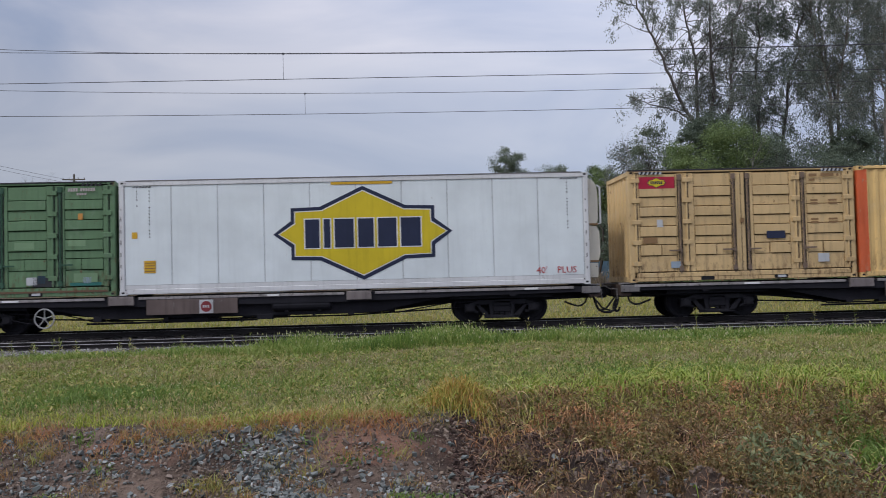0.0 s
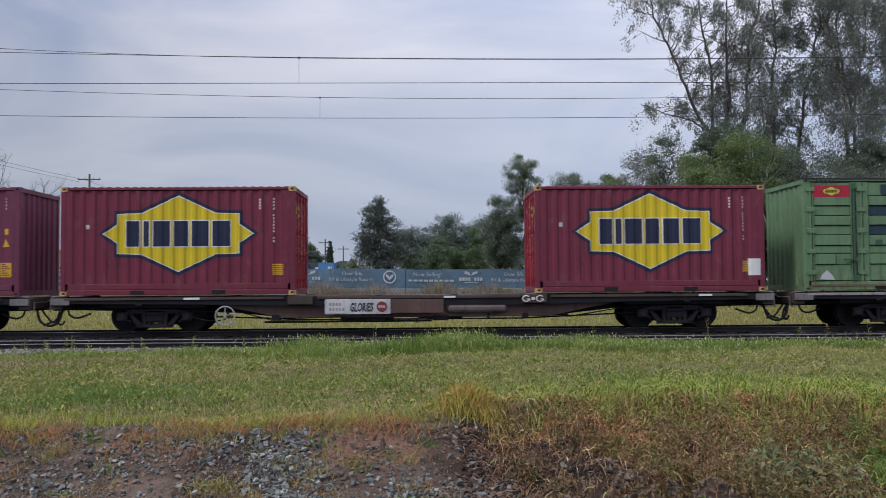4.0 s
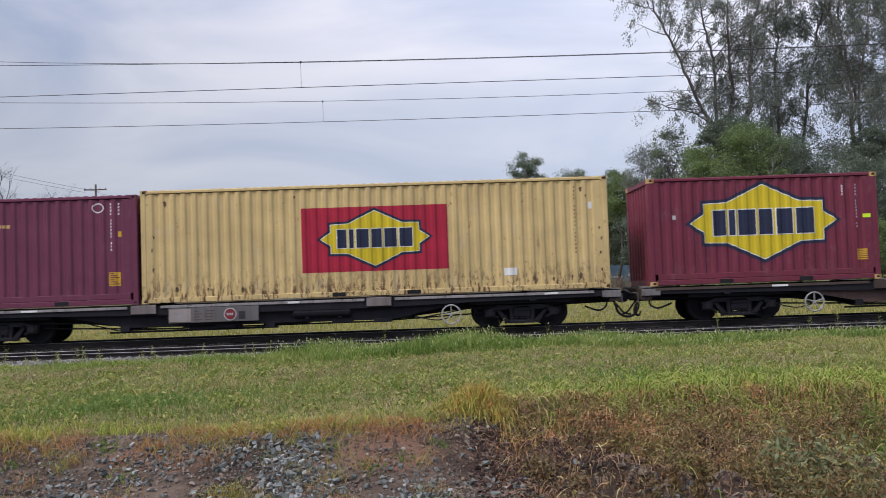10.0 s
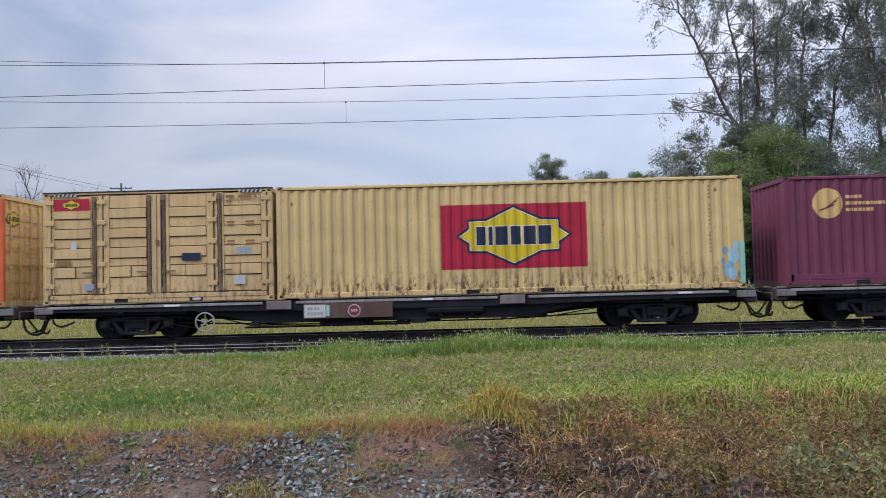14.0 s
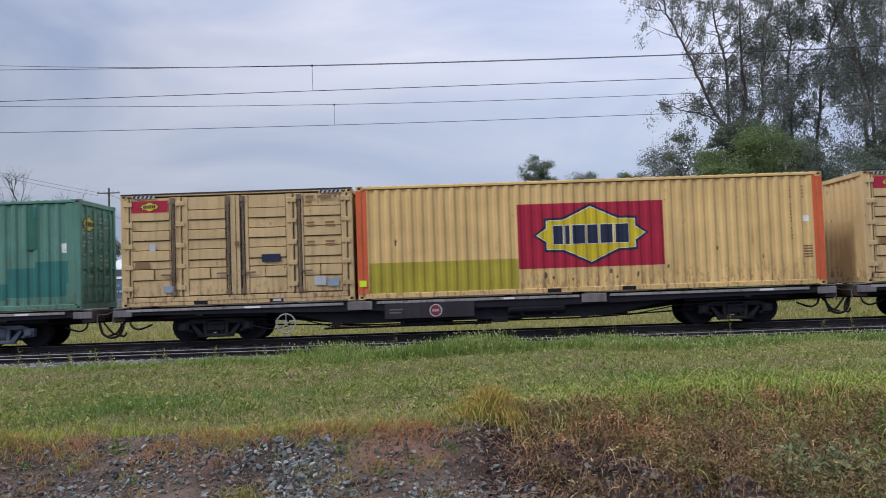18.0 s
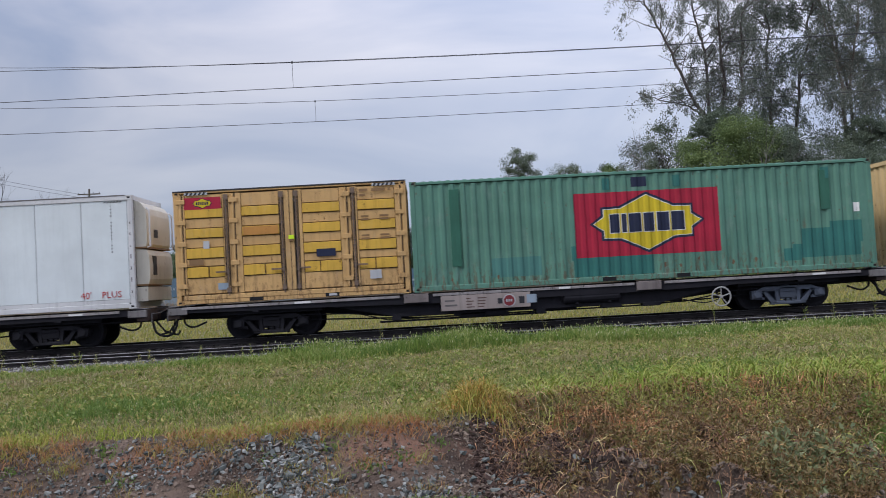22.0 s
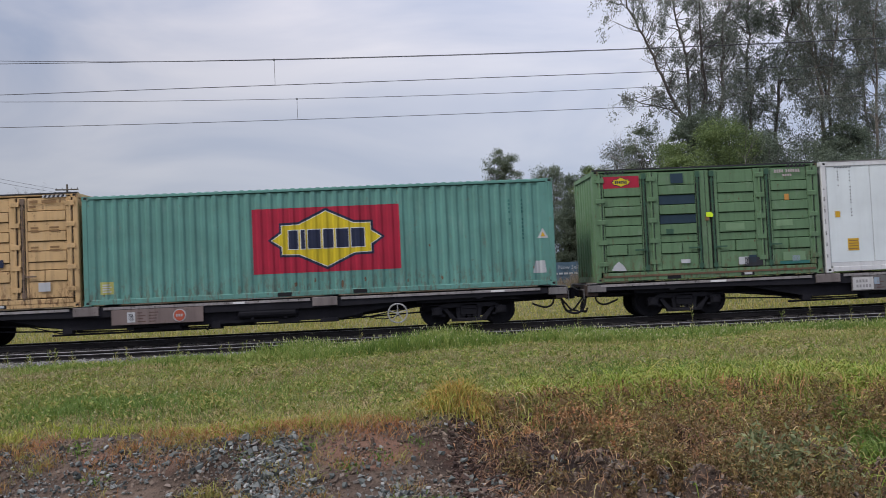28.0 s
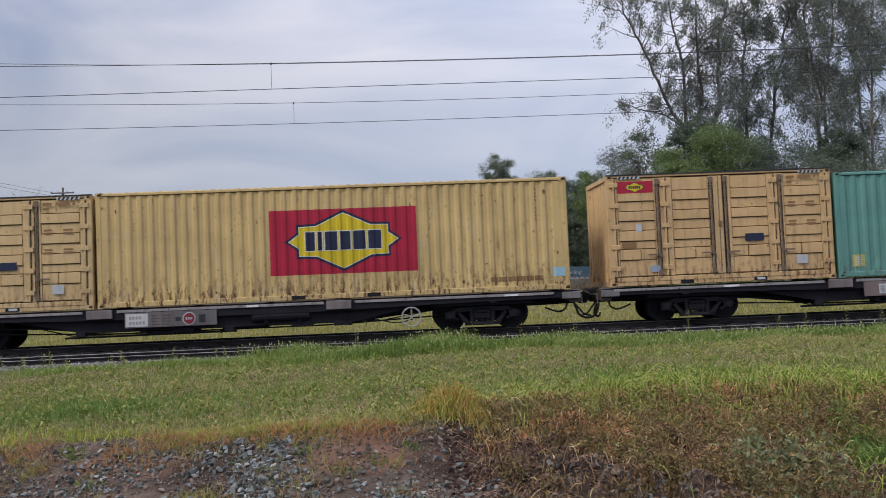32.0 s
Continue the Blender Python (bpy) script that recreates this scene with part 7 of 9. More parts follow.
# sparse tufts on the bare bank
x, y = clumped(3900, -4.8, 0.2, 6.0, 7.9, 56, 0.07)
stuff("bank_tufts", blades("bank_tufts", x, y, RNG.uniform(0.03, 0.12, len(x)), RNG.uniform(0.004, 0.008, len(x)), RUST_GRASS, 1.0), "scattered dry tufts on bare soil", "grass")
x, y = clumped(1500, -4.8, 0.8, 6.0, 8.0, 26, 0.06)
stuff("bank_weeds", blades("bank_weeds", x, y, RNG.uniform(0.02, 0.06, len(x)), RNG.uniform(0.01, 0.02, len(x)), BROAD, 1.0), "small green weeds on bare soil", "weeds")
x, y = clumped(2400, 3.5, 4.8, 5.9, 7.4, 24, 0.09)
stuff("bank_herbs", blades("bank_herbs", x, y, RNG.uniform(0.08, 0.26, len(x)), RNG.uniform(0.010, 0.024, len(x)), BROAD, 0.9), "leafy green herbs low on the bank", "weeds")
# the field beyond the tracks
x, y = spread(70000, -34, 34, 26.4, 50)
keep = np.abs(x) < 0.62 * y + 2
x, y = x[keep], y[keep]
stuff("field_grass", blades("field_grass", x, y, RNG.uniform(0.08, 0.22, len(x)), RNG.uniform(0.025, 0.05, len(x)), FAR_GRASS, 0.6), "rough yellow-green grass beyond the tracks", "grass")


def weed(px, py, h, seed):
    """A thin upright weed: a stem with small leaves."""
    rnd = np.random.default_rng(seed)
    n = 30
    k = rnd.uniform(0.12, 1.0, n)
    z0 = max(float(height_at(px, py)), -0.15)
    s = Shape().tube([(px, py, z0), (px + rnd.normal(0, 0.02), py, z0 + h * 0.5), (px + rnd.normal(0, 0.04), py, z0 + h)], [0.006, 0.005, 0.002], 5)
    for q in k:
        a = rnd.uniform(0, 6.28)
        r = 0.10 * (1.15 - q) + 0.025
        p = Vector((px, py, z0 + h * q))
        tip = p + Vector((math.cos(a) * r, math.sin(a) * r, rnd.uniform(0.0, 0.07)))
        m = (p + tip) / 2 + Vector((-math.sin(a), math.cos(a), 0.3)) * 0.009
        m2 = (p + tip) / 2 - Vector((-math.sin(a), math.cos(a), 0.3)) * 0.009
        s.add([p, m, tip, m2], [(0, 1, 2, 3)])
    return s


for i, (wx, wy, wh) in enumerate(((-9.0, 17.3, 0.42), (-8.5, 17.2, 0.5), (-8.0, 17.4, 0.36), (-7.0, 17.3, 0.45), (-5.6, 17.2, 0.36), (-4.6, 17.3, 0.38), (-3.6, 17.2, 0.35), (-1.0, 17.4, 0.62), (1.4, 17.3, 0.7), (5.75, 17.4, 0.72), (7.6, 17.3, 0.5), (8.2, 17.4, 0.55), (9.0, 17.3, 0.62), (9.7, 17.2, 0.6), (10.2, 17.3, 0.66), (3.4, 17.3, 0.55), (2.3, 17.3, 0.58)) + tuple((-11.5 + 0.42 * k + 0.25 * math.sin(k * 5.0), 17.1 + 0.2 * math.sin(k * 3.0), 0.26 + 0.12 * math.sin(k * 7.0)) for k in range(24))):
    thing("weed", weed(wx, wy, wh * 0.85, i), MAT, "thin green weed growing beside the rail", "weed", group="weeds beside the rail")


# ---- stones ----
def stones(name, x, y, size, material, sink=0.3, lift=None):
    """Broken stones: sharp eight-cornered lumps, each of its own shape."""
    n = len(x)
    z = (height_at(x, y) if lift is None else lift) + size * (0.5 - sink)
    c = np.array([(-1, -1, -1), (1, -1, -1), (1, 1, -1), (-1, 1, -1), (-1, -1, 1), (1, -1, 1), (1, 1, 1), (-1, 1, 1)], float) * 0.40
    v = (c[None] + RNG.normal(0, 0.15, (n, 8, 3))) * RNG.uniform(0.7, 1.15, (n, 8, 1)) * np.stack([RNG.uniform(0.8, 1.45, n), RNG.uniform(0.6, 1.1, n), RNG.uniform(0.4, 0.85, n)], 1)[:, None, :] * size[:, None, None]
    a, b = RNG.uniform(0, 6.28, n), RNG.normal(0, 0.8, n)
    ca, sa, cb, sb = np.cos(a), np.sin(a), np.cos(b), np.sin(b)
    vx, vz = v[..., 0] * cb[:, None] - v[..., 2] * sb[:, None], v[..., 0] * sb[:, None] + v[..., 2] * cb[:, None]
    vy = v[..., 1]
    v = np.stack([vx * ca[:, None] - vy * sa[:, None] + x[:, None], vx * sa[:, None] + vy * ca[:, None] + y[:, None], vz + z[:, None]], -1).reshape(-1, 3)
    f = np.array([0, 2, 1, 0, 3, 2, 4, 5, 6, 4, 6, 7, 0, 1, 5, 0, 5, 4, 1, 2, 6, 1, 6, 5, 2, 3, 7, 2, 7, 6, 3, 0, 4, 3, 4, 7])
    faces = (np.arange(n)[:, None] * 8 + f[None]).ravel()
    return raw_mesh(name, v, faces, 3, material)


STONE = leafy("blue_grey_stone", [(0.045, 0.05, 0.047), (0.085, 0.095, 0.09), (0.13, 0.14, 0.132), (0.18, 0.188, 0.178), (0.33, 0.335, 0.32)], 0.1, 0.85, 0)
BALLAST_STONE = leafy("light_ballast_stone", [(0.08, 0.075, 0.07), (0.16, 0.152, 0.145), (0.25, 0.238, 0.225), (0.36, 0.345, 0.33)], 0.15, 0.9, 0)
DARK_STONE = leafy("oily_ballast_stone", [(0.016, 0.014, 0.014), (0.03, 0.027, 0.026), (0.055, 0.05, 0.048), (0.10, 0.095, 0.09)], 0.3, 0.9, 0)
x, y = spread(38000, -5.2, 1.6, 5.8, 8.4)
heap = 1.0 * np.exp(-((x + 1.12 + 0.30 * (y - 7)) / 0.30) ** 4) + 0.40 * np.exp(-((x + 2.75) / 0.85) ** 2) * np.exp(-((y - 7.25) / 0.55) ** 2) + 0.8 * np.exp(-((x + 0.12) / 0.28) ** 2) * np.exp(-((y - 6.85) / 0.3) ** 2) + 0.05 * (x < 0.7)
heap *= 0.35 + 0.9 * wave(x, y, 3.4, 0.5)
off = y - bank_edge(x)
keep = (RNG.uniform(0, 1, len(x)) < heap * 0.62) & (off < -0.18 + 0.1 * RNG.normal(0, 1, len(x)))
x, y = x[keep], y[keep]
size = np.clip(RNG.lognormal(-3.62, 0.36, len(x)) * np.where(x < -1.9, 0.82, 1.0), 0.011, 0.055)
stuff("gravel", stones("gravel", x, y, size, STONE, 0.12), "loose blue-grey crushed stone on the bank", "gravel")
x, y = spread(28000, -5.2, 3.2, 5.6, 8.6)
off = y - bank_edge(x)
keep = (off < -0.1) & (RNG.uniform(0, 1, len(x)) < np.clip(1.3 - x, 0.22, 1)) & (RNG.uniform(0, 1, len(x)) < 0.2 + wave(x, y, 4.0, 1.5))
x, y = x[keep], y[keep]
CRUMB = leafy("soil_crumbs", [(0.05, 0.036, 0.028), (0.12, 0.09, 0.07), (0.20, 0.15, 0.115), (0.15, 0.14, 0.135)], 0.3, 0.95, 0)
stuff("soil_crumbs", stones("soil_crumbs", x, y, np.clip(RNG.lognormal(-4.15, 0.5, len(x)), 0.006, 0.05), CRUMB, 0.25), "crumbs of brown soil and small grit", "soil")
x, y = spread(6000, 0.4, 3.4, 5.3, 7.0)
stuff("slope_grit", stones("slope_grit", x, y, np.clip(RNG.lognormal(-4.2, 0.5, len(x)), 0.006, 0.04), CRUMB, 0.25), "brown grit low on the bank", "soil")
x, y = clumped(260, 0.2, 2.6, 5.4, 7.2, 14, 0.10)
stuff("gravel", stones("gravel", x, y, RNG.uniform(0.015, 0.05, len(x)), STONE, 0.15), "small heaps of stones low on the bank", "gravel")
# clods take the dark tone of the shaded soil under the crest
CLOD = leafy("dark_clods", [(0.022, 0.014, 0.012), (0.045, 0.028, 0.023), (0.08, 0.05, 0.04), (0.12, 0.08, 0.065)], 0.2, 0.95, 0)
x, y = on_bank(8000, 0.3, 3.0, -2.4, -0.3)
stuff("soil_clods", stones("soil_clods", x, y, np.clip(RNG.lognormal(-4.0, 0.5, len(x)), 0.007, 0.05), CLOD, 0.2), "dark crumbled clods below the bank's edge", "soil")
x, y = spread(15000, -13, -0.5, 16.2, 18.3)
keep = RNG.uniform(0, 1, len(x)) < np.clip((0.6 - x) / 5, 0.15, 1)
x, y = x[keep], y[keep]
stuff("ballast_stones", stones("ballast_stones", x, y, RNG.uniform(0.03, 0.075, len(x)), BALLAST_STONE, 0.2, np.interp(y, [16.1, 16.6, 17.0, 18.3], [-0.16, -0.135, -0.115, -0.145])), "light grey ballast along the track's shoulder", "gravel")
x, y = spread(8500, -14, 14.5, 18.2, 25.0)
stuff("ballast_stones", stones("ballast_stones", x, y, RNG.uniform(0.03, 0.075, len(x)), DARK_STONE, 0.2, np.interp(y, [18, 18.6, 20.7, 21.6, 25.4], [-0.17, -0.205, -0.205, -0.19, -0.18])), "dark oily ballast between the rails", "gravel")

# ---- trees ----
BARK = plain("pale_grey_bark", (0.16, 0.14, 0.12), 0.9, 0.3, 5, stretch=(4, 4, 0.7))
BARK_DARK = plain("dark_bark", (0.06, 0.05, 0.042), 0.9, 0.3, 5, stretch=(4, 4, 0.7))
TWIG = plain("bare_grey_twigs", (0.24, 0.22, 0.22), 0.9, 0.2, 5)
TWIG_DIM = plain("weathered_grey_wood", (0.13, 0.12, 0.115), 0.9, 0.2, 5)
TWIG_BROWN = plain("bare_brown_twigs", (0.085, 0.078, 0.076), 0.9, 0.2, 5)
BARK_GUM = plain("grey_brown_gum_bark", (0.105, 0.093, 0.087), 0.9, 0.3, 5, stretch=(4, 4, 0.7))
# leaf colours lightened and greyed to carry haze and glare from the sky
GUM = leafy("gum_leaves", [(0.101, 0.116, 0.105), (0.147, 0.167, 0.144), (0.205, 0.225, 0.190), (0.268, 0.291, 0.245)], 0.25, 0.6, 0.4)
GUM_DARK = leafy("dark_gum_leaves", [(0.084, 0.107, 0.093), (0.130, 0.159, 0.133), (0.188, 0.219, 0.178), (0.245, 0.280, 0.224)], 0.25, 0.6, 0.4)
SCRUB = leafy("scrub_leaves", [(0.072, 0.090, 0.075), (0.112, 0.140, 0.106), (0.155, 0.193, 0.136), (0.211, 0.249, 0.176)], 0.45, 0.65, 0.3)
BRIGHT = leafy("light_green_leaves", [(0.082, 0.113, 0.055), (0.131, 0.182, 0.074), (0.185, 0.248, 0.090), (0.246, 0.302, 0.117)], 0.4, 0.65, 0.3)
MIDWOOD = leafy("grey_green_leaves", [(0.077, 0.097, 0.074), (0.121, 0.149, 0.103), (0.171, 0.204, 0.134), (0.231, 0.259, 0.179)], 0.35, 0.65, 0.35)
# far leaves: the haze of distance is mixed into their colour
DISTANT = leafy("distant_leaves", [(0.088, 0.110, 0.100), (0.136, 0.171, 0.140), (0.195, 0.230, 0.181)], 0.5, 0.7, 0.25)
HAZY = leafy("hazy_leaves", [(0.118, 0.142, 0.134), (0.165, 0.195, 0.177), (0.212, 0.242, 0.207)], 0.5, 0.7, 0.25)
HAZY_GREEN = leafy("hazy_green_leaves", [(0.071, 0.106, 0.067), (0.118, 0.171, 0.091), (0.177, 0.236, 0.110)], 0.5, 0.7, 0.25)
PINE = leafy("dark_pine_leaves", [(0.050, 0.065, 0.060), (0.081, 0.100, 0.086), (0.125, 0.147, 0.124)], 0.4, 0.7, 0.2)
PALE_CROWN = leafy("pale_crown_leaves", [(0.14, 0.17, 0.13), (0.22, 0.25, 0.18), (0.30, 0.32, 0.23)], 0.4, 0.7, 0.3)


def leaf_mesh(name, centres, size, slim, droop, rng, material):
    """Small four-cornered leaves at the centres."""
    n = len(centres)
    d = rng.normal(0, 1, (n, 3))
    d[:, 2] = d[:, 2] * 0.6 - droop
    d /= np.linalg.norm(d, axis=1)[:, None]
    s = np.cross(d, rng.normal(0, 1, (n, 3)))
    s /= np.linalg.norm(s, axis=1)[:, None] + 1e-9
    long = (size * rng.uniform(0.6, 1.4, n))[:, None]
    a, b = d * long / 2, s * long * slim / 2
    v = np.stack([centres - a, centres + b, centres + a, centres - b], 1).reshape(-1, 3)
    return raw_mesh(name, v, np.arange(n * 4), 4, material)


def limbs(shape, rng, p, d, length, r, depth, tips, spread_a, up, taper=0.6, seg=4, thin=1.0):
    """Grows a limb and its forks; collects the ends of the twigs."""
    pts, rad = [p.copy()], [r]
    for i in range(seg):
        d = (d + Vector(rng.normal(0, 0.10, 3)) + Vector((0, 0, up * 0.08))).normalized()
        p = p + d * (length / seg)
        pts.append(p.copy())
        rad.append(r * (1 - (1 - taper) * (i + 1) / seg))
    shape.tube(pts, rad, 7 if depth > 2 else 5 if depth > 0 else 4, False)
    if depth <= 1:
        tips += [tuple(q) for q in pts[2:]]
    if depth == 0:
        return
    for i in range(int(rng.integers(2, 4)) + (1 if depth > 2 else 0)):
        axis = Vector(rng.normal(0, 1, 3)).normalized()
        nd = (Matrix.Rotation(rng.uniform(0.4, 1.0) * spread_a, 3, axis) @ d)
        nd = (nd + Vector((0, 0, up * 0.25))).normalized()
        at = pts[-1] if i == 0 else pts[int(rng.integers(max(1, seg // 2), seg + 1))]
        limbs(shape, rng, at.copy(), nd, length * rng.uniform(0.55, 0.8), rad[-1] * 0.8 * thin, depth - 1, tips, spread_a, up, taper, max(2, seg - 1), thin)


def stemmed(shape, pts, r0, r1, n=8):
    k = len(pts)
    shape.tube(pts, [r0 + (r1 - r0) * i / (k - 1) for i in range(k)], n, False)


def bend_line(rng, a, b, steps=5, wobble=0.06):
    """A slightly crooked line from a to b."""
    a, b = Vector(a), Vector(b)
    w = (b - a).length * wobble
    return [a] + [a.lerp(b, i / steps) + Vector(rng.normal(0, w, 3)) for i in range(1, steps)] + [b]


def gum(label, y, seed, stems, material, reach=2.4, gap=0.34, tuft=0.34, per_tuft=46, leaf=0.13, full=0.75, bark=None):
    """A tall many-stemmed gum. stems: (way points (x, z) from low to high, radius, height of the lowest branch).
    Long side branches fork into twigs, and each twig ends in a hanging tuft of narrow leaves."""
    rng = np.random.default_rng(seed)
    wood, tips = Shape(), []
    for way, r, low in stems:
        x0, z0 = way[0]
        g = float(height_at(x0, y)) - 0.1
        line_ = ([Vector((x0 + rng.normal(0, 0.15), y, g))] if z0 > g + 0.5 else []) + [Vector((px, y + rng.normal(0, 0.25), pz)) for px, pz in way]
        spine = []
        for a, b in zip(line_, line_[1:]):
            spine += bend_line(rng, a, b, 4, 0.025)[:-1]
        spine.append(line_[-1])
        n = len(spine) - 1
        wood.tube(spine, [0.85 * r * (1 - 0.85 * i / n) + 0.01 for i in range(n + 1)], 8, False)
        z = low
        top = spine[-1].z
        while z < top:
            k = max(1, next((i for i in range(1, n + 1) if spine[i].z >= z), n))
            a, b = spine[k - 1], spine[k]
            p = a.lerp(b, min(1.0, max(0.0, (z - a.z) / max(0.05, b.z - a.z))))
            q = (z - low) / max(1.0, top - low)
            az = rng.uniform(0, 2 * math.pi)
            long = reach * (0.35 + 0.65 * math.sin(math.pi * min(1.0, 0.25 + 0.6 * q))) * rng.uniform(0.35, 1.1)
            d = Vector((math.cos(az), 0.8 * math.sin(az), rng.uniform(0.15, 1.0))).normalized()
            pts = [p]
            for j in range(5):
                d = (d + Vector(rng.normal(0, 0.2, 3)) + Vector((0, 0, 0.07 - 0.05 * j))).normalized()
                pts.append(pts[-1] + d * long / 5)
            wood.tube(pts, [0.22 * r * (1 - q) + 0.022, 0.022, 0.018, 0.014, 0.010, 0.006], 5, False)
            for j in (2, 3, 3, 4, 4, 5, 5):
                e = (d + Vector(rng.normal(0, 0.75, 3))).normalized()
                tip = pts[j] + e * rng.uniform(0.25, 0.75) * min(1.0, long / 1.5)
                wood.tube([pts[j], (pts[j] + tip) / 2 + Vector((0, 0, 0.05)), tip], [0.009, 0.007, 0.003], 4, False)
                tips.append(tip)
            z += gap * rng.uniform(0.4, 1.6)
    ob = new("gum_tree")
    tagged(ob, label, "tree", "gum trees")
    part("trunk", wood, bark or BARK_GUM, ob)
    t = np.array([tuple(p) for p in tips])
    swell = sum(np.sin(t @ rng.normal(0, 2.4, 3) + rng.uniform(0, 6.28)) for _ in range(5)) + rng.normal(0, 0.5, len(t))
    t = t[swell > np.quantile(swell, 1 - full)]
    n = rng.poisson(per_tuft, len(t))
    size = tuft * rng.uniform(0.5, 1.4, len(t))
    lean = rng.normal(0, 0.25, (len(t), 2))
    i = np.repeat(np.arange(len(t)), n)
    off = rng.normal(0, 0.30, (len(i), 3)) * size[i][:, None]
    down = rng.uniform(-0.35, 1.25, len(i)) * size[i]
    off[:, :2] = off[:, :2] * (0.55 + 0.6 * np.clip(1 - np.abs(down / size[i] - 0.35), 0, 1))[:, None] + lean[i] * down[:, None]
    off[:, 2] = 0.4 * off[:, 2] - down
    part("crown", leaf_mesh("crown", t[i] + off, leaf, 0.30, 1.3, rng, material), None, ob)
    return ob


def broad_tree(name, label, x, y, w, h, low, seed, material, clumps=60, per=240, leaf=0.12, slim=0.45, core=900, bare=0.0, z=None, category="tree", group="", bark=None, droop=0.4, trunk=0.05, cone=0.0):
    """A crown of many leaf clumps on forked limbs, from the height low to h; core is the dense foliage inside it, bare the share of clumps left out."""
    rng = np.random.default_rng(seed)
    z0 = float(height_at(x, y)) if z is None else z
    mid, half = (low + h) / 2, (h - low) / 2
    q = rng.normal(0, 1, (clumps, 3))
    q /= np.linalg.norm(q, axis=1)[:, None]
    q *= (rng.uniform(0.25, 1, clumps) ** 0.5)[:, None]
    belly = (1 - 0.28 * np.clip(q[:, 2], 0, 1) - 0.25 * np.clip(-q[:, 2], 0, 1)) * (1 - cone) + cone * 1.5 * (0.62 - 0.5 * q[:, 2])
    c = np.stack([q[:, 0] * w / 2 * belly, q[:, 1] * w * 0.4 * belly, mid + q[:, 2] * half], 1) + rng.normal(0, 0.05 * w, (clumps, 3))
    r = rng.uniform(0.10, 0.24, clumps) * min(w, 1.2 * half + 0.8)
    c[:, 2] = np.minimum(c[:, 2], h - 0.5 * r)
    live = rng.uniform(0, 1, clumps) >= bare
    wood = Shape()
    fork = Vector((x + rng.normal(0, 0.04 * w), y, z0 + low + 0.25 * (h - low)))
    wood.tube(bend_line(rng, (x, y, z0 - 0.08), fork, 5, 0.03), [trunk * 1.2, trunk, trunk * 0.95, trunk * 0.85, trunk * 0.8, trunk * 0.7], 8, False)
    for k in range(0, clumps, 2 if clumps < 120 else 4):
        e = Vector((x + c[k, 0], y + c[k, 1], z0 + c[k, 2]))
        start = Vector((x, y, z0 + low * 0.9)).lerp(fork, rng.uniform(0.4, 1))
        stemmed(wood, bend_line(rng, start, e, 4, 0.08), trunk * 0.3, 0.006, 5)
    ob = new(name)
    tagged(ob, label, category, group)
    part("trunk", wood, bark or BARK_DARK, ob)
    c, r = c[live], r[live]
    i = rng.integers(0, len(c), int(per * len(c)))
    d = rng.normal(0, 1, (len(i), 3))
    d /= np.linalg.norm(d, axis=1)[:, None]
    d[:, 2] = np.where(d[:, 2] < 0, d[:, 2] * 0.55, d[:, 2] * 0.8)
    p = c[i] + d * (r[i] * np.clip(rng.normal(0.72, 0.25, len(i)), 0.1, 1.12))[:, None]
    base = np.array([x, y, z0])
    part("crown", leaf_mesh("crown", base + np.maximum(p, [-99, -99, 0.05]), leaf, slim, droop, rng, material), None, ob)
    if core:
        d = rng.normal(0, 0.30, (core, 3)) * np.array([w * 0.62, w * 0.5, half * 1.1]) + np.array([0, 0, mid - 0.12 * half])
        part("inner_foliage", leaf_mesh("inner_foliage", base + np.clip(d, [-w * 0.36, -w, max(0.1, low)], [w * 0.36, w, h - 0.4 * half]), leaf * 1.5, 0.6, droop, rng, material), None, ob)
    return ob


def bare_tree(label, foot, seed, stems, fork=4, spread_a=0.75, up=0.35, name="bare_tree", group="", bark=None):
    """A leafless tree: crooked stems through way points, forking into fine twigs. stems: (way points (x, y, z), radius)."""
    rng = np.random.default_rng(seed)
    wood, tips = Shape(), []
    for way, r in stems:
        line_ = [Vector(foot)] + [Vector(p) for p in way]
        spine = []
        for a, b in zip(line_, line_[1:]):
            spine += bend_line(rng, a, b, 3, 0.05)[:-1]
        spine.append(line_[-1])
        n = len(spine) - 1
        wood.tube(spine, [r * (1 - 0.75 * i / n) for i in range(n + 1)], 7, False)
        for i in range(max(2, n // 3), n + 1):
            for _ in range(2 if i == n else 1):
                d = (spine[i] - spine[i - 1]).normalized()
                axis = Vector(rng.normal(0, 1, 3)).normalized()
                d = Matrix.Rotation(rng.uniform(0.3, 1.0), 3, axis) @ d
                limbs(wood, rng, spine[i].copy(), d, (line_[-1] - line_[0]).length * 0.12 * rng.uniform(0.7, 1.3), r * 0.26, fork - 1, tips, spread_a, up, seg=3)
    ob = new(name)
    tagged(ob, label, "tree", group)
    part("trunk", wood, bark or TWIG, ob)
    return ob


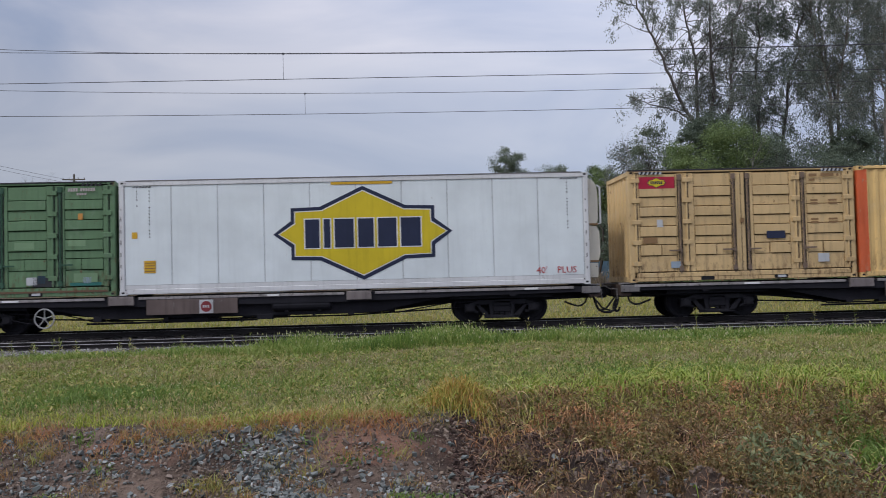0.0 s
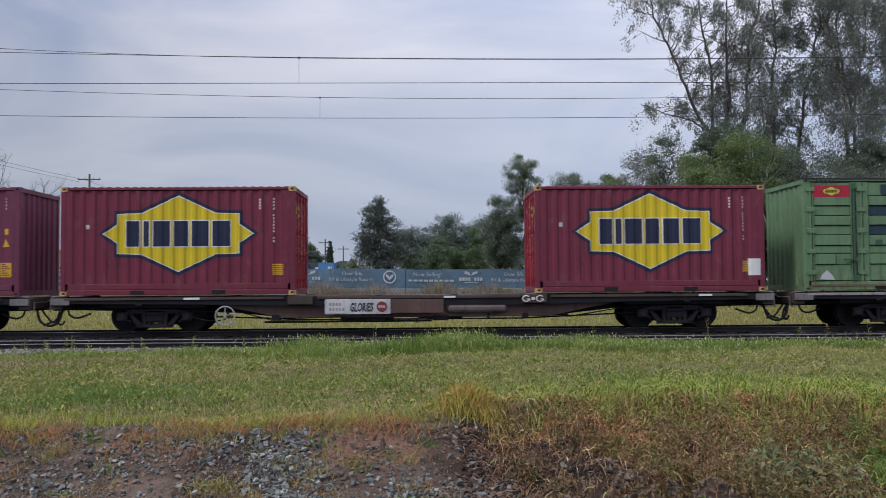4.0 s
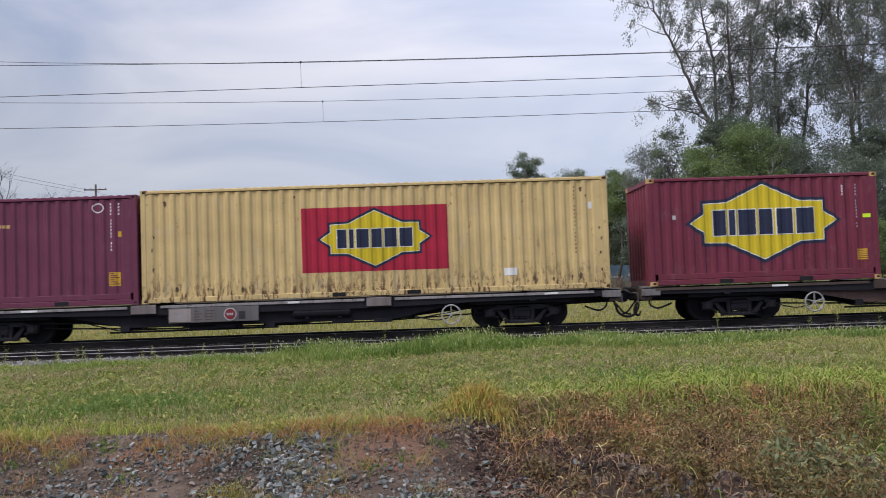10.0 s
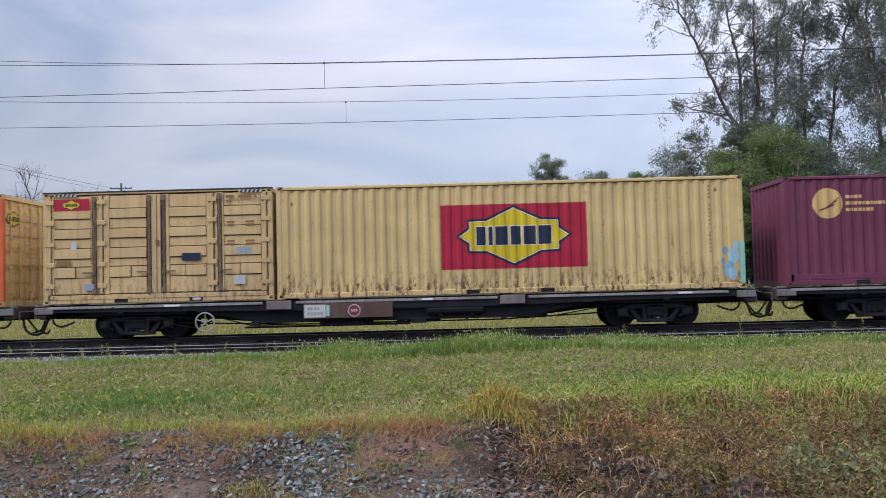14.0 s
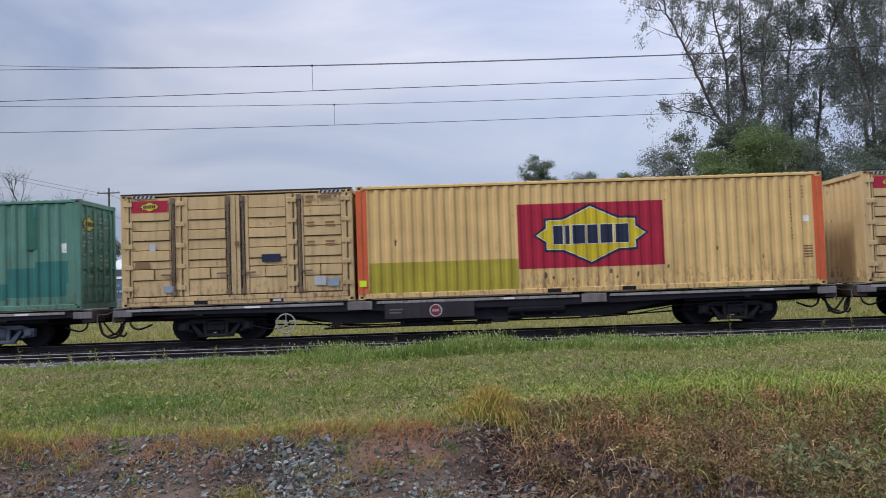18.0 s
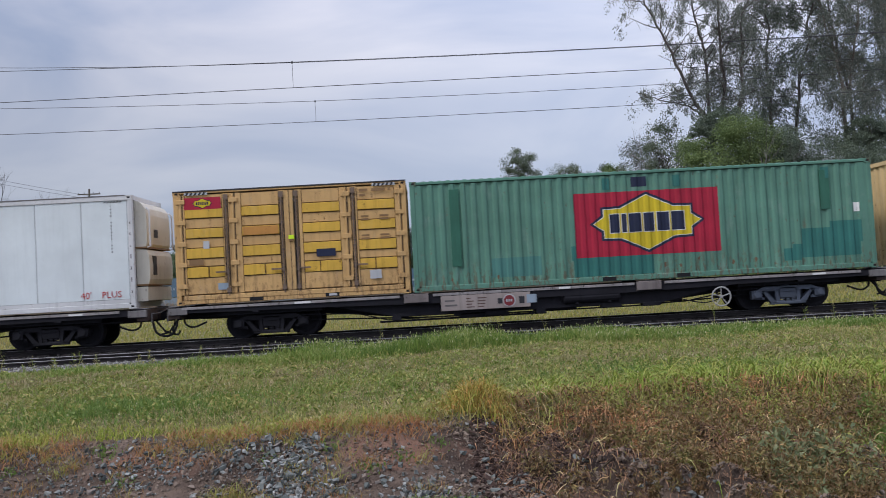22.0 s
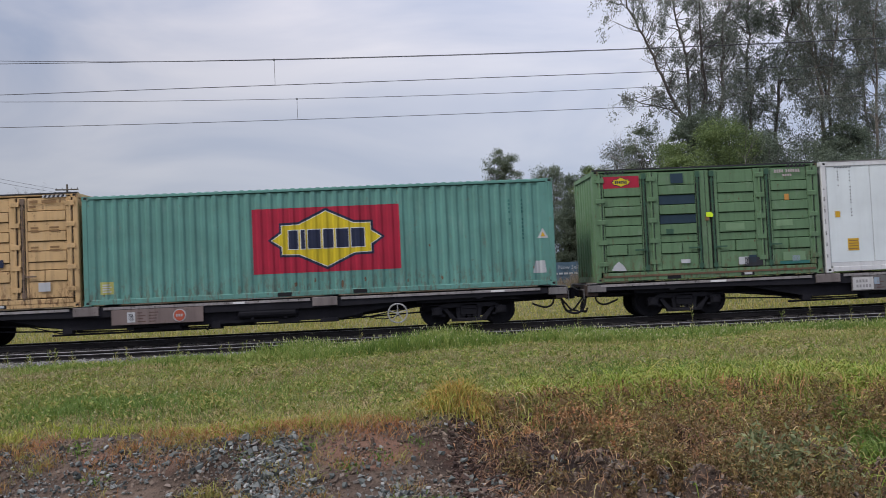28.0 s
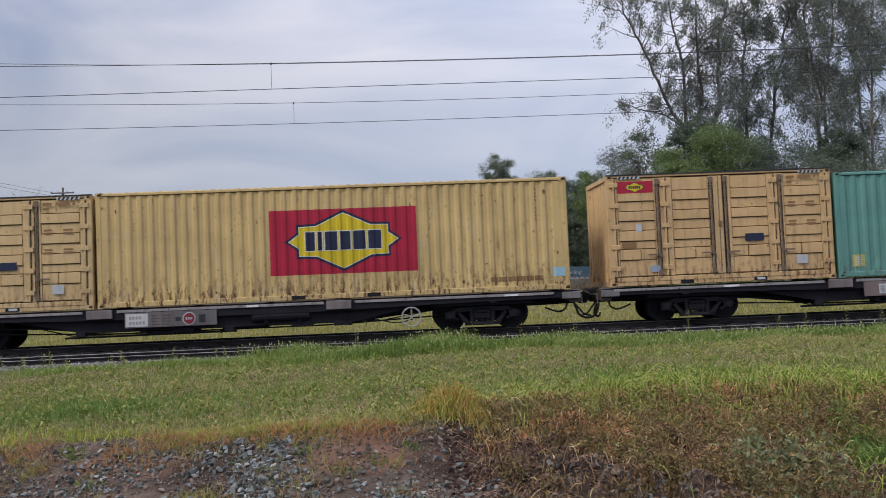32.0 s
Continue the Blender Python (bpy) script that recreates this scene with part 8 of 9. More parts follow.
# tall gums behind the track
gum("tall slender gum tree with splayed stems and thin drooping foliage", 44.0, 3, (
    (((14.95, 8.3), (14.37, 9.7), (13.6, 11.4), (12.76, 13.5), (12.0, 15.0), (11.6, 17.4)), 0.135, 9.0),
    (((15.0, 8.6), (15.05, 11.6), (14.9, 13.0), (14.6, 14.6), (14.5, 18.2)), 0.12, 9.8),
    (((15.6, 7.4), (15.84, 10.2), (15.75, 12.8), (15.7, 14.4), (16.1, 18.6)), 0.13, 9.4),
    (((16.4, 7.0), (16.75, 11.6), (16.95, 13.8), (17.7, 15.8), (18.3, 18.4)), 0.135, 8.6),
    (((14.9, 8.8), (13.96, 9.6), (12.4, 9.9), (11.4, 10.5)), 0.06, 9.4)), GUM, 2.7, 0.27, 0.50, 90, 0.125, 0.50)
gum("tall gum tree with dark dense crown", 46.0, 8, (
    (((20.0, 5.0), (20.2, 8.2), (20.75, 11.6), (21.5, 15.0), (21.8, 18.5)), 0.15, 6.8),
    (((19.4, 5.0), (19.2, 8.2), (18.9, 11.4), (19.2, 14.8), (19.3, 18.4)), 0.14, 6.6)), GUM_DARK, 2.5, 0.2, 0.60, 105, 0.135, 0.56)
gum("tall gum tree with pale forked stems", 44.5, 15, (
    (((22.35, 3.0), (22.3, 6.4), (22.27, 9.8), (22.15, 11.9), (21.7, 14.0), (21.2, 17.8)), 0.15, 7.0),
    (((22.3, 8.6), (22.9, 11.4), (23.4, 13.8), (23.6, 17.8)), 0.10, 8.6),
    (((24.6, 4.0), (24.8, 8.2), (25.2, 12.0), (25.8, 17.8)), 0.13, 6.4)), GUM, 2.5, 0.25, 0.58, 96, 0.13, 0.46, BARK)
gum("tall gum tree behind the others", 47.5, 21, (
    (((24.2, 5.0), (24.0, 10.0), (23.6, 15.0), (23.8, 18.6)), 0.16, 9.5),
    (((26.5, 5.0), (26.3, 10.0), (26.0, 17.8)), 0.16, 7.5),
    (((28.2, 5.0), (28.5, 10.0), (29.0, 17.8)), 0.16, 7.5)), GUM_DARK, 2.5, 0.22, 0.60, 100, 0.135, 0.55)
# ---- scrub and distance ----
for i, (bx, by, bw, bh, bl, bm_, n) in enumerate((
        (12.8, 40.0, 3.1, 7.5, 1.6, BRIGHT, 80), (15.3, 40.4, 3.5, 8.8, 2.4, BRIGHT, 80), (14.1, 43.2, 3.6, 8.0, 2.0, SCRUB, 70), (17.4, 41.0, 3.8, 7.8, 2.0, SCRUB, 70),
        (16.6, 43.4, 3.6, 7.8, 2.0, SCRUB, 60), (19.3, 41.4, 4.2, 7.2, 1.6, SCRUB, 80), (21.6, 41.2, 4.2, 6.9, 1.2, SCRUB, 80), (24.0, 42.0, 4.6, 7.2, 1.6, SCRUB, 70), (27.0, 43.0, 5.0, 7.4, 1.4, SCRUB, 70),
        (31.0, 45.0, 6.0, 8.0, 1.4, SCRUB, 60), (20.2, 39.0, 2.4, 3.9, 0.3, BRIGHT, 60), (18.2, 44.5, 3.4, 8.6, 4.0, SCRUB, 50), (15.1, 42.8, 3.0, 9.3, 6.4, SCRUB, 40), (22.6, 43.2, 3.4, 8.4, 5.4, SCRUB, 40))):
    broad_tree("scrub_tree", "dense dark green scrub tree" if bm_ is SCRUB else "leafy mid-green scrub tree", bx, by, bw, bh - 0.47, bl, 40 + i, bm_, n, 420, 0.088, 0.42, 2600, group="scrub behind the track")
for i, (bx, by, bw, bh) in enumerate(((11.4, 43.5, 3.4, 5.0), (13.4, 42.6, 3.6, 4.6), (15.8, 43, 4.0, 4.8), (18.2, 43, 4.0, 5.0), (20.6, 43.2, 4.0, 5.0), (23.2, 43.5, 4.4, 5.0), (26.4, 44, 5.0, 5.2), (30.0, 46, 6.0, 5.6))):
    broad_tree("understorey_bush", "dense dark bush under the scrub trees", bx, by, bw, bh - 0.4, 0.1, 60 + i, SCRUB, 60, 220, 0.12, 0.45, 2600, category="bush", group="bushes under the scrub")
for i, (bx, by, bw, bh) in enumerate(((11.5, 36.6, 1.6, 0.6), (13.0, 36.8, 1.6, 0.75), (14.4, 36.5, 1.8, 0.8), (16.0, 36.9, 1.6, 0.6), (18.6, 36.6, 1.8, 0.7), (21.0, 36.8, 2.2, 0.9))):
    broad_tree("low_bush", "low green bush at the scrub's foot", bx, by, bw, bh, 0.02, 70 + i, BRIGHT, 26, 70, 0.10, 0.5, 100, category="bush", group="low bushes", trunk=0.015)
bare_tree("slender pale tree with a bare forked stem", (15.71, 38.3, 0.3), 5, (
    (((15.70, 38.3, 2.4), (15.41, 38.3, 3.85), (15.36, 38.4, 5.4), (15.6, 38.4, 6.2)), 0.06), (((15.75, 38.3, 2.4), (15.9, 38.2, 3.9), (16.3, 38.2, 4.7), (16.5, 38.2, 5.4)), 0.042)), 3, 0.5, 0.6, "slender_tree", bark=TWIG_DIM)
bare_tree("dead grey tree with a tangle of drooping bare twigs", (18.1, 37.8, 0.3), 6, (
    (((17.9, 37.8, 2.6), (17.3, 37.8, 3.5), (16.5, 37.8, 3.3)), 0.05), (((18.0, 37.8, 2.8), (18.0, 37.8, 3.8), (17.3, 37.7, 3.9)), 0.045), (((18.2, 37.8, 2.8), (18.5, 37.8, 3.9)), 0.04)), 5, 1.5, -0.8, "dead_tree", bark=TWIG_DIM)
bare_tree("leafless grey tree among the scrub", (13.7, 50, 0.4), 9, (
    (((13.7, 50, 4.2), (13.5, 50, 6.0), (13.0, 50, 7.6)), 0.1), (((13.8, 50, 4.4), (14.2, 50, 6.2), (14.0, 50, 8.0)), 0.09), (((13.7, 50, 4.0), (14.5, 50, 5.4), (14.9, 50, 6.8)), 0.08), (((13.6, 50, 3.6), (12.7, 50, 5.0), (12.1, 50, 6.0)), 0.08)), 4, 0.8, 0.5, "dead_tree")
# trees behind the fence's end, a low wall of scrub under them
for i, (label, bx, by, bw, bh, bl, bm_, n, per, core, bare) in enumerate((
        ("slender gum standing above the scrub with a bare trunk", 6.9, 60, 2.7, 10.6, 4.4, MIDWOOD, 60, 170, 120, 0.2),
        ("round-headed tree with an open, light crown", 10.1, 60, 3.8, 9.0, 3.6, MIDWOOD, 70, 190, 300, 0.2),
        ("dense dark green tree behind the fence", 12.3, 58, 3.0, 8.5, 2.8, SCRUB, 70, 280, 1200, 0.0),
        ("open grey-green tree over the scrub", 13.5, 52, 3.2, 9.4, 4.6, GUM, 70, 110, 60, 0.3),
        ("small open tree over the scrub", 11.8, 53, 2.6, 7.9, 4.4, BRIGHT, 50, 150, 140, 0.1),
        ("tall open tree beside the gums", 13.2, 46, 3.0, 9.2, 4.4, MIDWOOD, 60, 110, 100, 0.25),
        ("dark bushy tree behind the fence", 5.2, 58, 2.9, 7.2, 1.0, SCRUB, 70, 220, 900, 0.0),
        ("dark bushy tree behind the fence", 8.3, 57.5, 3.4, 6.2, 0.8, SCRUB, 60, 220, 900, 0.0),
        ("dark bushy tree behind the fence", 10.9, 57.5, 3.6, 6.0, 0.8, SCRUB, 60, 220, 900, 0.0),
        ("leafy mid-green tree behind the fence", 12.2, 56.5, 2.8, 6.6, 1.5, MIDWOOD, 60, 220, 500, 0.0),
        ("dark bushy tree behind the fence", 13.7, 56.5, 3.6, 6.0, 0.6, SCRUB, 60, 220, 900, 0.0),
        ("dark bushy tree by the fence's end", 15.4, 49, 4.0, 6.4, 0.6, SCRUB, 60, 220, 900, 0.0),
        ("dark bushy tree by the fence's end", 13.0, 47.5, 2.8, 4.8, 0.5, SCRUB, 60, 220, 900, 0.0))):
    broad_tree("distant_tree", label, bx, by, bw, bh - 0.47, bl, 100 + i, bm_, int(n * 1.25), int(per * 1.5), 0.105, 0.42, core * 2, bare, group="trees behind the fence's end", trunk=0.09)
# trees beyond the field
FAR_LABEL = {"hazy_leaves": "pale hazy tree far behind the fence", "hazy_green_leaves": "pale green bushy tree behind the fence", "grey_green_leaves": "grey-green tree behind the fence"}
for i, (tx, ty, tw, th, tl, mm, cone) in enumerate((
        # east of the pine
        (-2.6, 105, 4.6, 9.2, 2.0, HAZY, 0), (0.4, 107, 4.2, 8.6, 2.0, HAZY, 0), (3.1, 105, 4.8, 9.9, 3.0, DISTANT, 0), (6.4, 106, 4.8, 9.4, 2.0, HAZY, 0), (9.2, 104, 5.0, 9.0, 2.0, HAZY, 0),
        (1.3, 84, 2.9, 6.0, 0.3, HAZY_GREEN, 0), (5.1, 84, 2.7, 6.8, 0.3, HAZY_GREEN, 0), (3.3, 86, 2.6, 5.0, 0.3, HAZY_GREEN, 0), (-1.2, 82, 1.8, 4.1, 0.2, HAZY_GREEN, 0), (-0.4, 90, 2.6, 5.4, 0.3, DISTANT, 0),
        # the dark pine and the low trees west of it
        (-4.3, 80, 4.0, 9.4, 0.9, PINE, 0.75), (-6.6, 79, 1.2, 3.8, 0.5, PALE_CROWN, 0), (-15.0, 100, 2.6, 6.4, 1.2, DISTANT, 0), (-12.9, 100, 2.6, 5.8, 1.0, DISTANT, 0), (-14.1, 101, 3.0, 6.9, 2.0, MIDWOOD, 0), (-10.7, 98, 0.8, 6.3, 1.8, PINE, 0.3),
        # between the poles
        (-18.9, 95, 3.0, 6.8, 0.8, DISTANT, 0), (-17.1, 96, 1.7, 5.6, 0.6, HAZY_GREEN, 0), (-21.6, 88, 4.4, 6.8, 0.4, HAZY_GREEN, 0.2), (-26.1, 92, 2.9, 6.2, 0.4, HAZY_GREEN, 0), (-28.8, 100, 3.0, 7.2, 1.0, DISTANT, 0), (-26.6, 101, 2.8, 7.5, 1.0, DISTANT, 0), (-24.6, 99, 2.6, 6.6, 1.0, DISTANT, 0),
        # round the houses
        (-32.5, 112, 3.4, 6.6, 3.0, DISTANT, 0), (-30.6, 112, 3.0, 6.0, 2.6, HAZY_GREEN, 0), (-43.6, 98, 2.6, 5.0, 0.2, HAZY_GREEN, 0), (-41.6, 97, 2.2, 3.9, 0.2, DISTANT, 0), (-33.8, 98, 3.6, 4.2, 0.2, DISTANT, 0), (-47.0, 98, 4.0, 4.2, 0.4, HAZY_GREEN, 0), (-70.0, 150, 7.0, 12.0, 3.0, DISTANT, 0), (-65.5, 150, 5.0, 10.4, 3.0, DISTANT, 0),
        (22, 75, 9, 8.6, 1.5, DISTANT, 0), (16.5, 72, 8, 7.0, 1.0, DISTANT, 0))):
    label = ("dark cone-shaped tree behind the fence" if tw > 2 else "narrow dark tree by a pole") if mm is PINE else "pale flowering shrub behind the fence" if mm is PALE_CROWN else FAR_LABEL.get(mm.name, "round dark tree far behind the fence")
    broad_tree("distant_tree", label, tx, ty, tw, th - 0.47, tl, 150 + i, mm, 100 if mm is PINE else 76, 200, 0.016 * tw + 0.09, 0.5, 1800, 0.04, group="trees beyond the fence", trunk=0.1, cone=cone)
broad_tree("distant_tree", "round open tree with a pale crown between the houses", -45.8, 118, 3.6, 9.9, 5.6, 190, PALE_CROWN, 80, 120, 0.2, 0.55, 120, 0.25, group="trees beyond the fence", trunk=0.12)
ridge_x = RNG.uniform(-120, 130, 16000)
ridge_z = 0.3 + RNG.uniform(0, 1, 16000) ** 0.7 * (6.0 + 2.2 * np.sin(ridge_x * 0.11) + 1.5 * np.sin(ridge_x * 0.37 + 1))
ridge = np.stack([ridge_x, RNG.uniform(165, 180, 16000), ridge_z], 1)
stuff("far_woods", leaf_mesh("far_woods", ridge, 1.5, 0.7, 0.2, RNG, DISTANT), "low dark woods on the skyline", "woods")
bare_tree("leafless grey tree with crooked leaning stems", (-28.4, 60, 0.4), 131, (
    (((-28.5, 60, 2.8), (-28.75, 60, 3.9), (-29.3, 60, 5.4), (-29.55, 60, 7.2), (-29.9, 60, 8.8)), 0.13),
    (((-28.1, 60, 2.6), (-27.95, 60, 4.4), (-27.85, 60, 6.0), (-28.5, 60, 6.9)), 0.12),
    (((-27.9, 60, 3.0), (-27.6, 60, 4.9), (-26.9, 60, 6.3), (-26.3, 60, 7.2)), 0.09),
    (((-28.0, 60, 2.2), (-27.2, 60, 3.2), (-26.6, 60, 4.4)), 0.08)), 5, 0.85, 0.3, group="bare trees", bark=TWIG_BROWN)
bare_tree("leafless grey tree with fine twigs", (-31.6, 61, 0.4), 132, (
    (((-31.4, 61, 3.0), (-31.0, 61, 5.2), (-30.8, 61, 7.4)), 0.1), (((-31.7, 61, 3.0), (-32.3, 61, 5.4), (-32.4, 61, 7.0)), 0.08)), 4, 0.7, 0.5, group="bare trees", bark=TWIG_BROWN)


def palm_tree(x, y, h, k):
    """A bare trunk under a tuft of arching fronds."""
    ob = new("palm_tree")
    tagged(ob, "small palm tree with a tuft of fronds", "tree", "palm trees")
    part("trunk", Shape().tube([(x, y, 0.3), (x + 0.1, y, h * 0.5), (x, y, h)], [0.2, 0.16, 0.14], 8), BARK_DARK, ob)
    for i in range(16):
        a, q = i * 2.4, 0.5 + 0.5 * ((i * 7) % 5) / 4
        pts = [(x + k * t * math.cos(a), y + k * t * math.sin(a), h + q * 0.85 * k * t - k * t * t) for t in (0, 0.25, 0.5, 0.75, 1)]
        fr = Shape()
        for j, (p0, p1) in enumerate(zip(pts, pts[1:])):
            w0, w1 = (0.05, 0.16, 0.16, 0.12, 0.02)[j:j + 2]
            fr.add([(p0[0], p0[1], p0[2] + w0), (p1[0], p1[1], p1[2] + w1), (p1[0], p1[1], p1[2] - w1), (p0[0], p0[1], p0[2] - w0)], [(0, 1, 2, 3)])
        part("frond", fr, DISTANT, ob)


palm_tree(-19.4, 115, 6.9, 1.15)
palm_tree(-25.1, 112, 6.6, 1.0)

# ---- the printed fence ----
FENCE_BLUE = plain("blue_grey_fence_mesh", (0.10, 0.165, 0.23), 0.8, 0.25, 1.5, bump=0.3)
FENCE_PALE = plain("pale_blue_mesh_skirt", (0.22, 0.27, 0.31), 0.8, 0.25, 2.5)
PRINT = plain("white_print", (0.42, 0.45, 0.48), 0.8, 0.15, 3)
POST = plain("galvanised_post", (0.25, 0.26, 0.27), 0.5, 0.2, 8, metal=0.4)
FENCE_X0, FENCE_X1, FENCE_Y = -42.0, 14.25, 55.0
run = FENCE_X1 - FENCE_X0
fence = new("banner_fence")
fence.matrix_basis = pose(FENCE_X0, FENCE_Y, 0.82, 0, 0.675, 0)
tagged(fence, "mesh site fence with printed blue-grey banners", "fence")
n_panel = math.ceil(run / 2.4)
for i in range(n_panel + 1):
    part("post", Shape().tube([(min(i * 2.4, run), 0.06, -0.7), (min(i * 2.4, run), 0.06, 1.95)], 0.025, 8), POST, fence)
for i in range(n_panel):
    top = 1.86 + 0.02 * math.sin(i * 2.1)
    x0, x1 = i * 2.4 + 0.02, min(i * 2.4 + 2.38, run - 0.02)
    for name, za, zb, m in (("banner", 0.66, top, FENCE_BLUE), ("skirt", 0.10, 0.64, FENCE_PALE)):
        s = Shape()
        cols = [x0 + (x1 - x0) * k / 6 for k in range(7)]
        v, f = [], []
        for y in (0.0, 0.02):
            for k, xx in enumerate(cols):
                sag = 0.02 * math.sin(math.pi * k / 6)
                v += [(xx, y + 0.03 * math.sin(k * 1.3 + i), za), (xx, y + 0.03 * math.sin(k * 1.3 + i), zb - sag)]
        for k in range(6):
            f += [(2 * k, 2 * k + 2, 2 * k + 3, 2 * k + 1), (14 + 2 * k + 2, 14 + 2 * k, 14 + 2 * k + 1, 14 + 2 * k + 3), (2 * k + 1, 2 * k + 3, 14 + 2 * k + 3, 14 + 2 * k + 1)]
        part(name, s.add(v, f), m, fence)


def ring_mark(x, z, r):
    s = Shape()
    n = 24
    outer = [(x + r * math.cos(6.2832 * k / n), z + r * math.sin(6.2832 * k / n)) for k in range(n)]
    inner = [(x + 0.8 * r * math.cos(6.2832 * k / n), z + 0.8 * r * math.sin(6.2832 * k / n)) for k in range(n)]
    s.add([(a, -0.045, b) for a, b in outer + inner], [(k, (k + 1) % n, n + (k + 1) % n, n + k) for k in range(n)])
    for d in (-1, 1):
        s.add([(x, -0.045, z - 0.5 * r), (x + d * 0.55 * r, -0.045, z + 0.05 * r), (x + d * 0.6 * r, -0.045, z + 0.5 * r), (x + d * 0.2 * r, -0.045, z + 0.25 * r), (x, -0.045, z)], [(0, 1, 2, 3, 4)])
    return s


def words_on(parent, words, x, z, size, material):
    ob = text_part("lettering", words, x, z, size, material, parent, 0.065)
    ob["kind"] = "stuff"
    return ob


for k in range(5):
    x = 8.8 + (k - 1) * 10.34 + 10.34 - 0.04
    part("ring_emblem", ring_mark(x, 1.34, 0.42), PRINT, fence, "white ring emblem")
    words_on(fence, "Now Selling!", x + 1.5, 1.4, 0.36, PRINT)
    b = Shape()
    for q in range(9):
        b.box(x + 1.2 + q * 0.33, x + 1.45 + q * 0.33, -0.05, -0.044, 1.06, 1.18)
    part("small_print", b, PRINT, fence)
    b = Shape()
    for d in (-1, 1):
        b.add([(x + 5.2, -0.045, 1.45), (x + 5.2 + d * 0.42, -0.045, 1.58), (x + 5.2 + d * 0.4, -0.045, 1.75), (x + 5.2 + d * 0.12, -0.045, 1.66)], [(0, 1, 2, 3)])
    for q in range(8):
        if q != 4:
            b.box(x + 4.46 + q * 0.19, x + 4.6 + q * 0.19, -0.05, -0.044, 1.12, 1.33)
    b.box(x + 4.75, x + 5.65, -0.05, -0.044, 0.98, 1.02)
    part("emblem", b, PRINT, fence, "white emblem over a row of small bars")
    if x + 10 > run:
        continue
    words_on(fence, "Over 50s", x + 7.3, 1.44, 0.34, PRINT)
    words_on(fence, "RV & Lifestyle Resort", x + 6.45, 1.08, 0.32, PRINT)
fx = RNG.uniform(0, run, 13000)
cl = np.sin(fx * 0.8) * np.sin(fx * 0.31 + 1)
fx = fx[(cl + RNG.uniform(0, 1, 13000) * 1.2) > 0.1]
px_, py_ = FENCE_X0 + fx + RNG.normal(0, 0.4, len(fx)), FENCE_Y - RNG.uniform(0.6, 3.2, len(fx))
stuff("dry_scrub", blades("dry_scrub", px_, py_, (0.45 + 0.9 * np.clip(np.sin(px_ * 1.3) * np.sin(px_ * 0.47 + 2) + 0.35, 0.1, 1)) * RNG.uniform(0.4, 1.1, len(fx)), RNG.uniform(0.018, 0.04, len(fx)), DRY_BUSH, 0.8), "dry brown weeds along the fence", "weeds")

# ---- poles and lines ----
TIMBER = plain("weathered_pole_timber", (0.13, 0.115, 0.10), 0.9, 0.3, 4, stretch=(5, 5, 0.6))


def pole(x, y, h, arm, label):
    ob = new("utility_pole")
    z = float(height_at(x, y))
    ob.matrix_basis = pose(x, y, z, 0, 0, 4)
    tagged(ob, label, "utility pole", "utility poles")
    part("mast", Shape().tube([(0, 0, -0.1), (0, 0, h)], [0.125, 0.08], 10), TIMBER, ob)
    part("cross_arm", Shape().box(-arm / 2, arm / 2, -0.15, -0.06, h - 0.52, h - 0.42), TIMBER, ob)
    for k in (-0.46, -0.2, 0.2, 0.46):
        part("insulator", Shape().tube([(arm * k, -0.1, h - 0.42), (arm * k, -0.1, h - 0.31)], 0.035, 8), POST, ob)
    return ob


pole(-29.0, 75, 10.5, 1.9, "weathered timber utility pole with cross arm")
pole(-22.8, 105, 9.4, 1.9, "timber utility pole beyond the fence")
pole(-15.25, 105, 7.5, 1.8, "timber utility pole by the trees")
pole(-12.6, 110, 6.6, 1.6, "distant timber utility pole")
pole(-11.7, 125, 6.4, 1.6, "far timber utility pole")
part_street = new("street_lamp")
tagged(part_street, "thin grey street lamp", "street lamp")
part("mast", Shape().tube([(-27.0, 75.2, 0.4), (-27.0, 75.2, 4.8)], [0.07, 0.05], 8), POST, part_street)
part("arm", Shape().tube([(-27.0, 75.2, 4.75), (-27.0, 74.6, 4.85)], 0.03, 6), POST, part_street)


def line(a, b, sag, r=0.012):
    a, b = Vector(a), Vector(b)
    pts = [a.lerp(b, k / 14) - Vector((0, 0, 4 * sag * (k / 14) * (1 - k / 14))) for k in range(15)]
    return Shape().tube(pts, r, 5)


for i, (p, q, sag) in enumerate((((-36.0, 50, 11.4), (-29.9, 75, 10.3), 0.2), ((-28.9, 75, 10.3), (-22.9, 105, 9.2), 0.4), ((-36.0, 50, 9.1), (-29.3, 75, 8.9), 0.3), ((-29.3, 75, 8.9), (-22.6, 105, 8.2), 1.6), ((-22.8, 105, 9.3), (-15.25, 105, 7.4), 0.3), ((-35.0, 50, 11.4), (-28.6, 75, 10.3), 0.2))):
    thing("power_line", line(p, q, sag), WIRE, "sagging thin power line between poles", "power line", "structure")

# ---- houses and sheds behind the fence ----
CREAM_WALL = plain("cream_weatherboard", (0.42, 0.38, 0.27), 0.8, 0.12, 3, stretch=(0.3, 0.3, 6))
GREY_WALL = plain("grey_weatherboard", (0.22, 0.23, 0.25), 0.8, 0.12, 3, stretch=(0.3, 0.3, 6))
IRON_WHITE = plain("white_iron_roof", (0.55, 0.57, 0.59), 0.5, 0.08, 2)
IRON_GREY = plain("pale_grey_iron_roof", (0.27, 0.28, 0.29), 0.5, 0.08, 2)
GLASS = plain("dark_window_glass", (0.02, 0.025, 0.03), 0.1, 0.1, 2, spec=0.6)
TRIM = plain("white_house_trim", (0.62, 0.62, 0.60), 0.7, 0.1, 4)


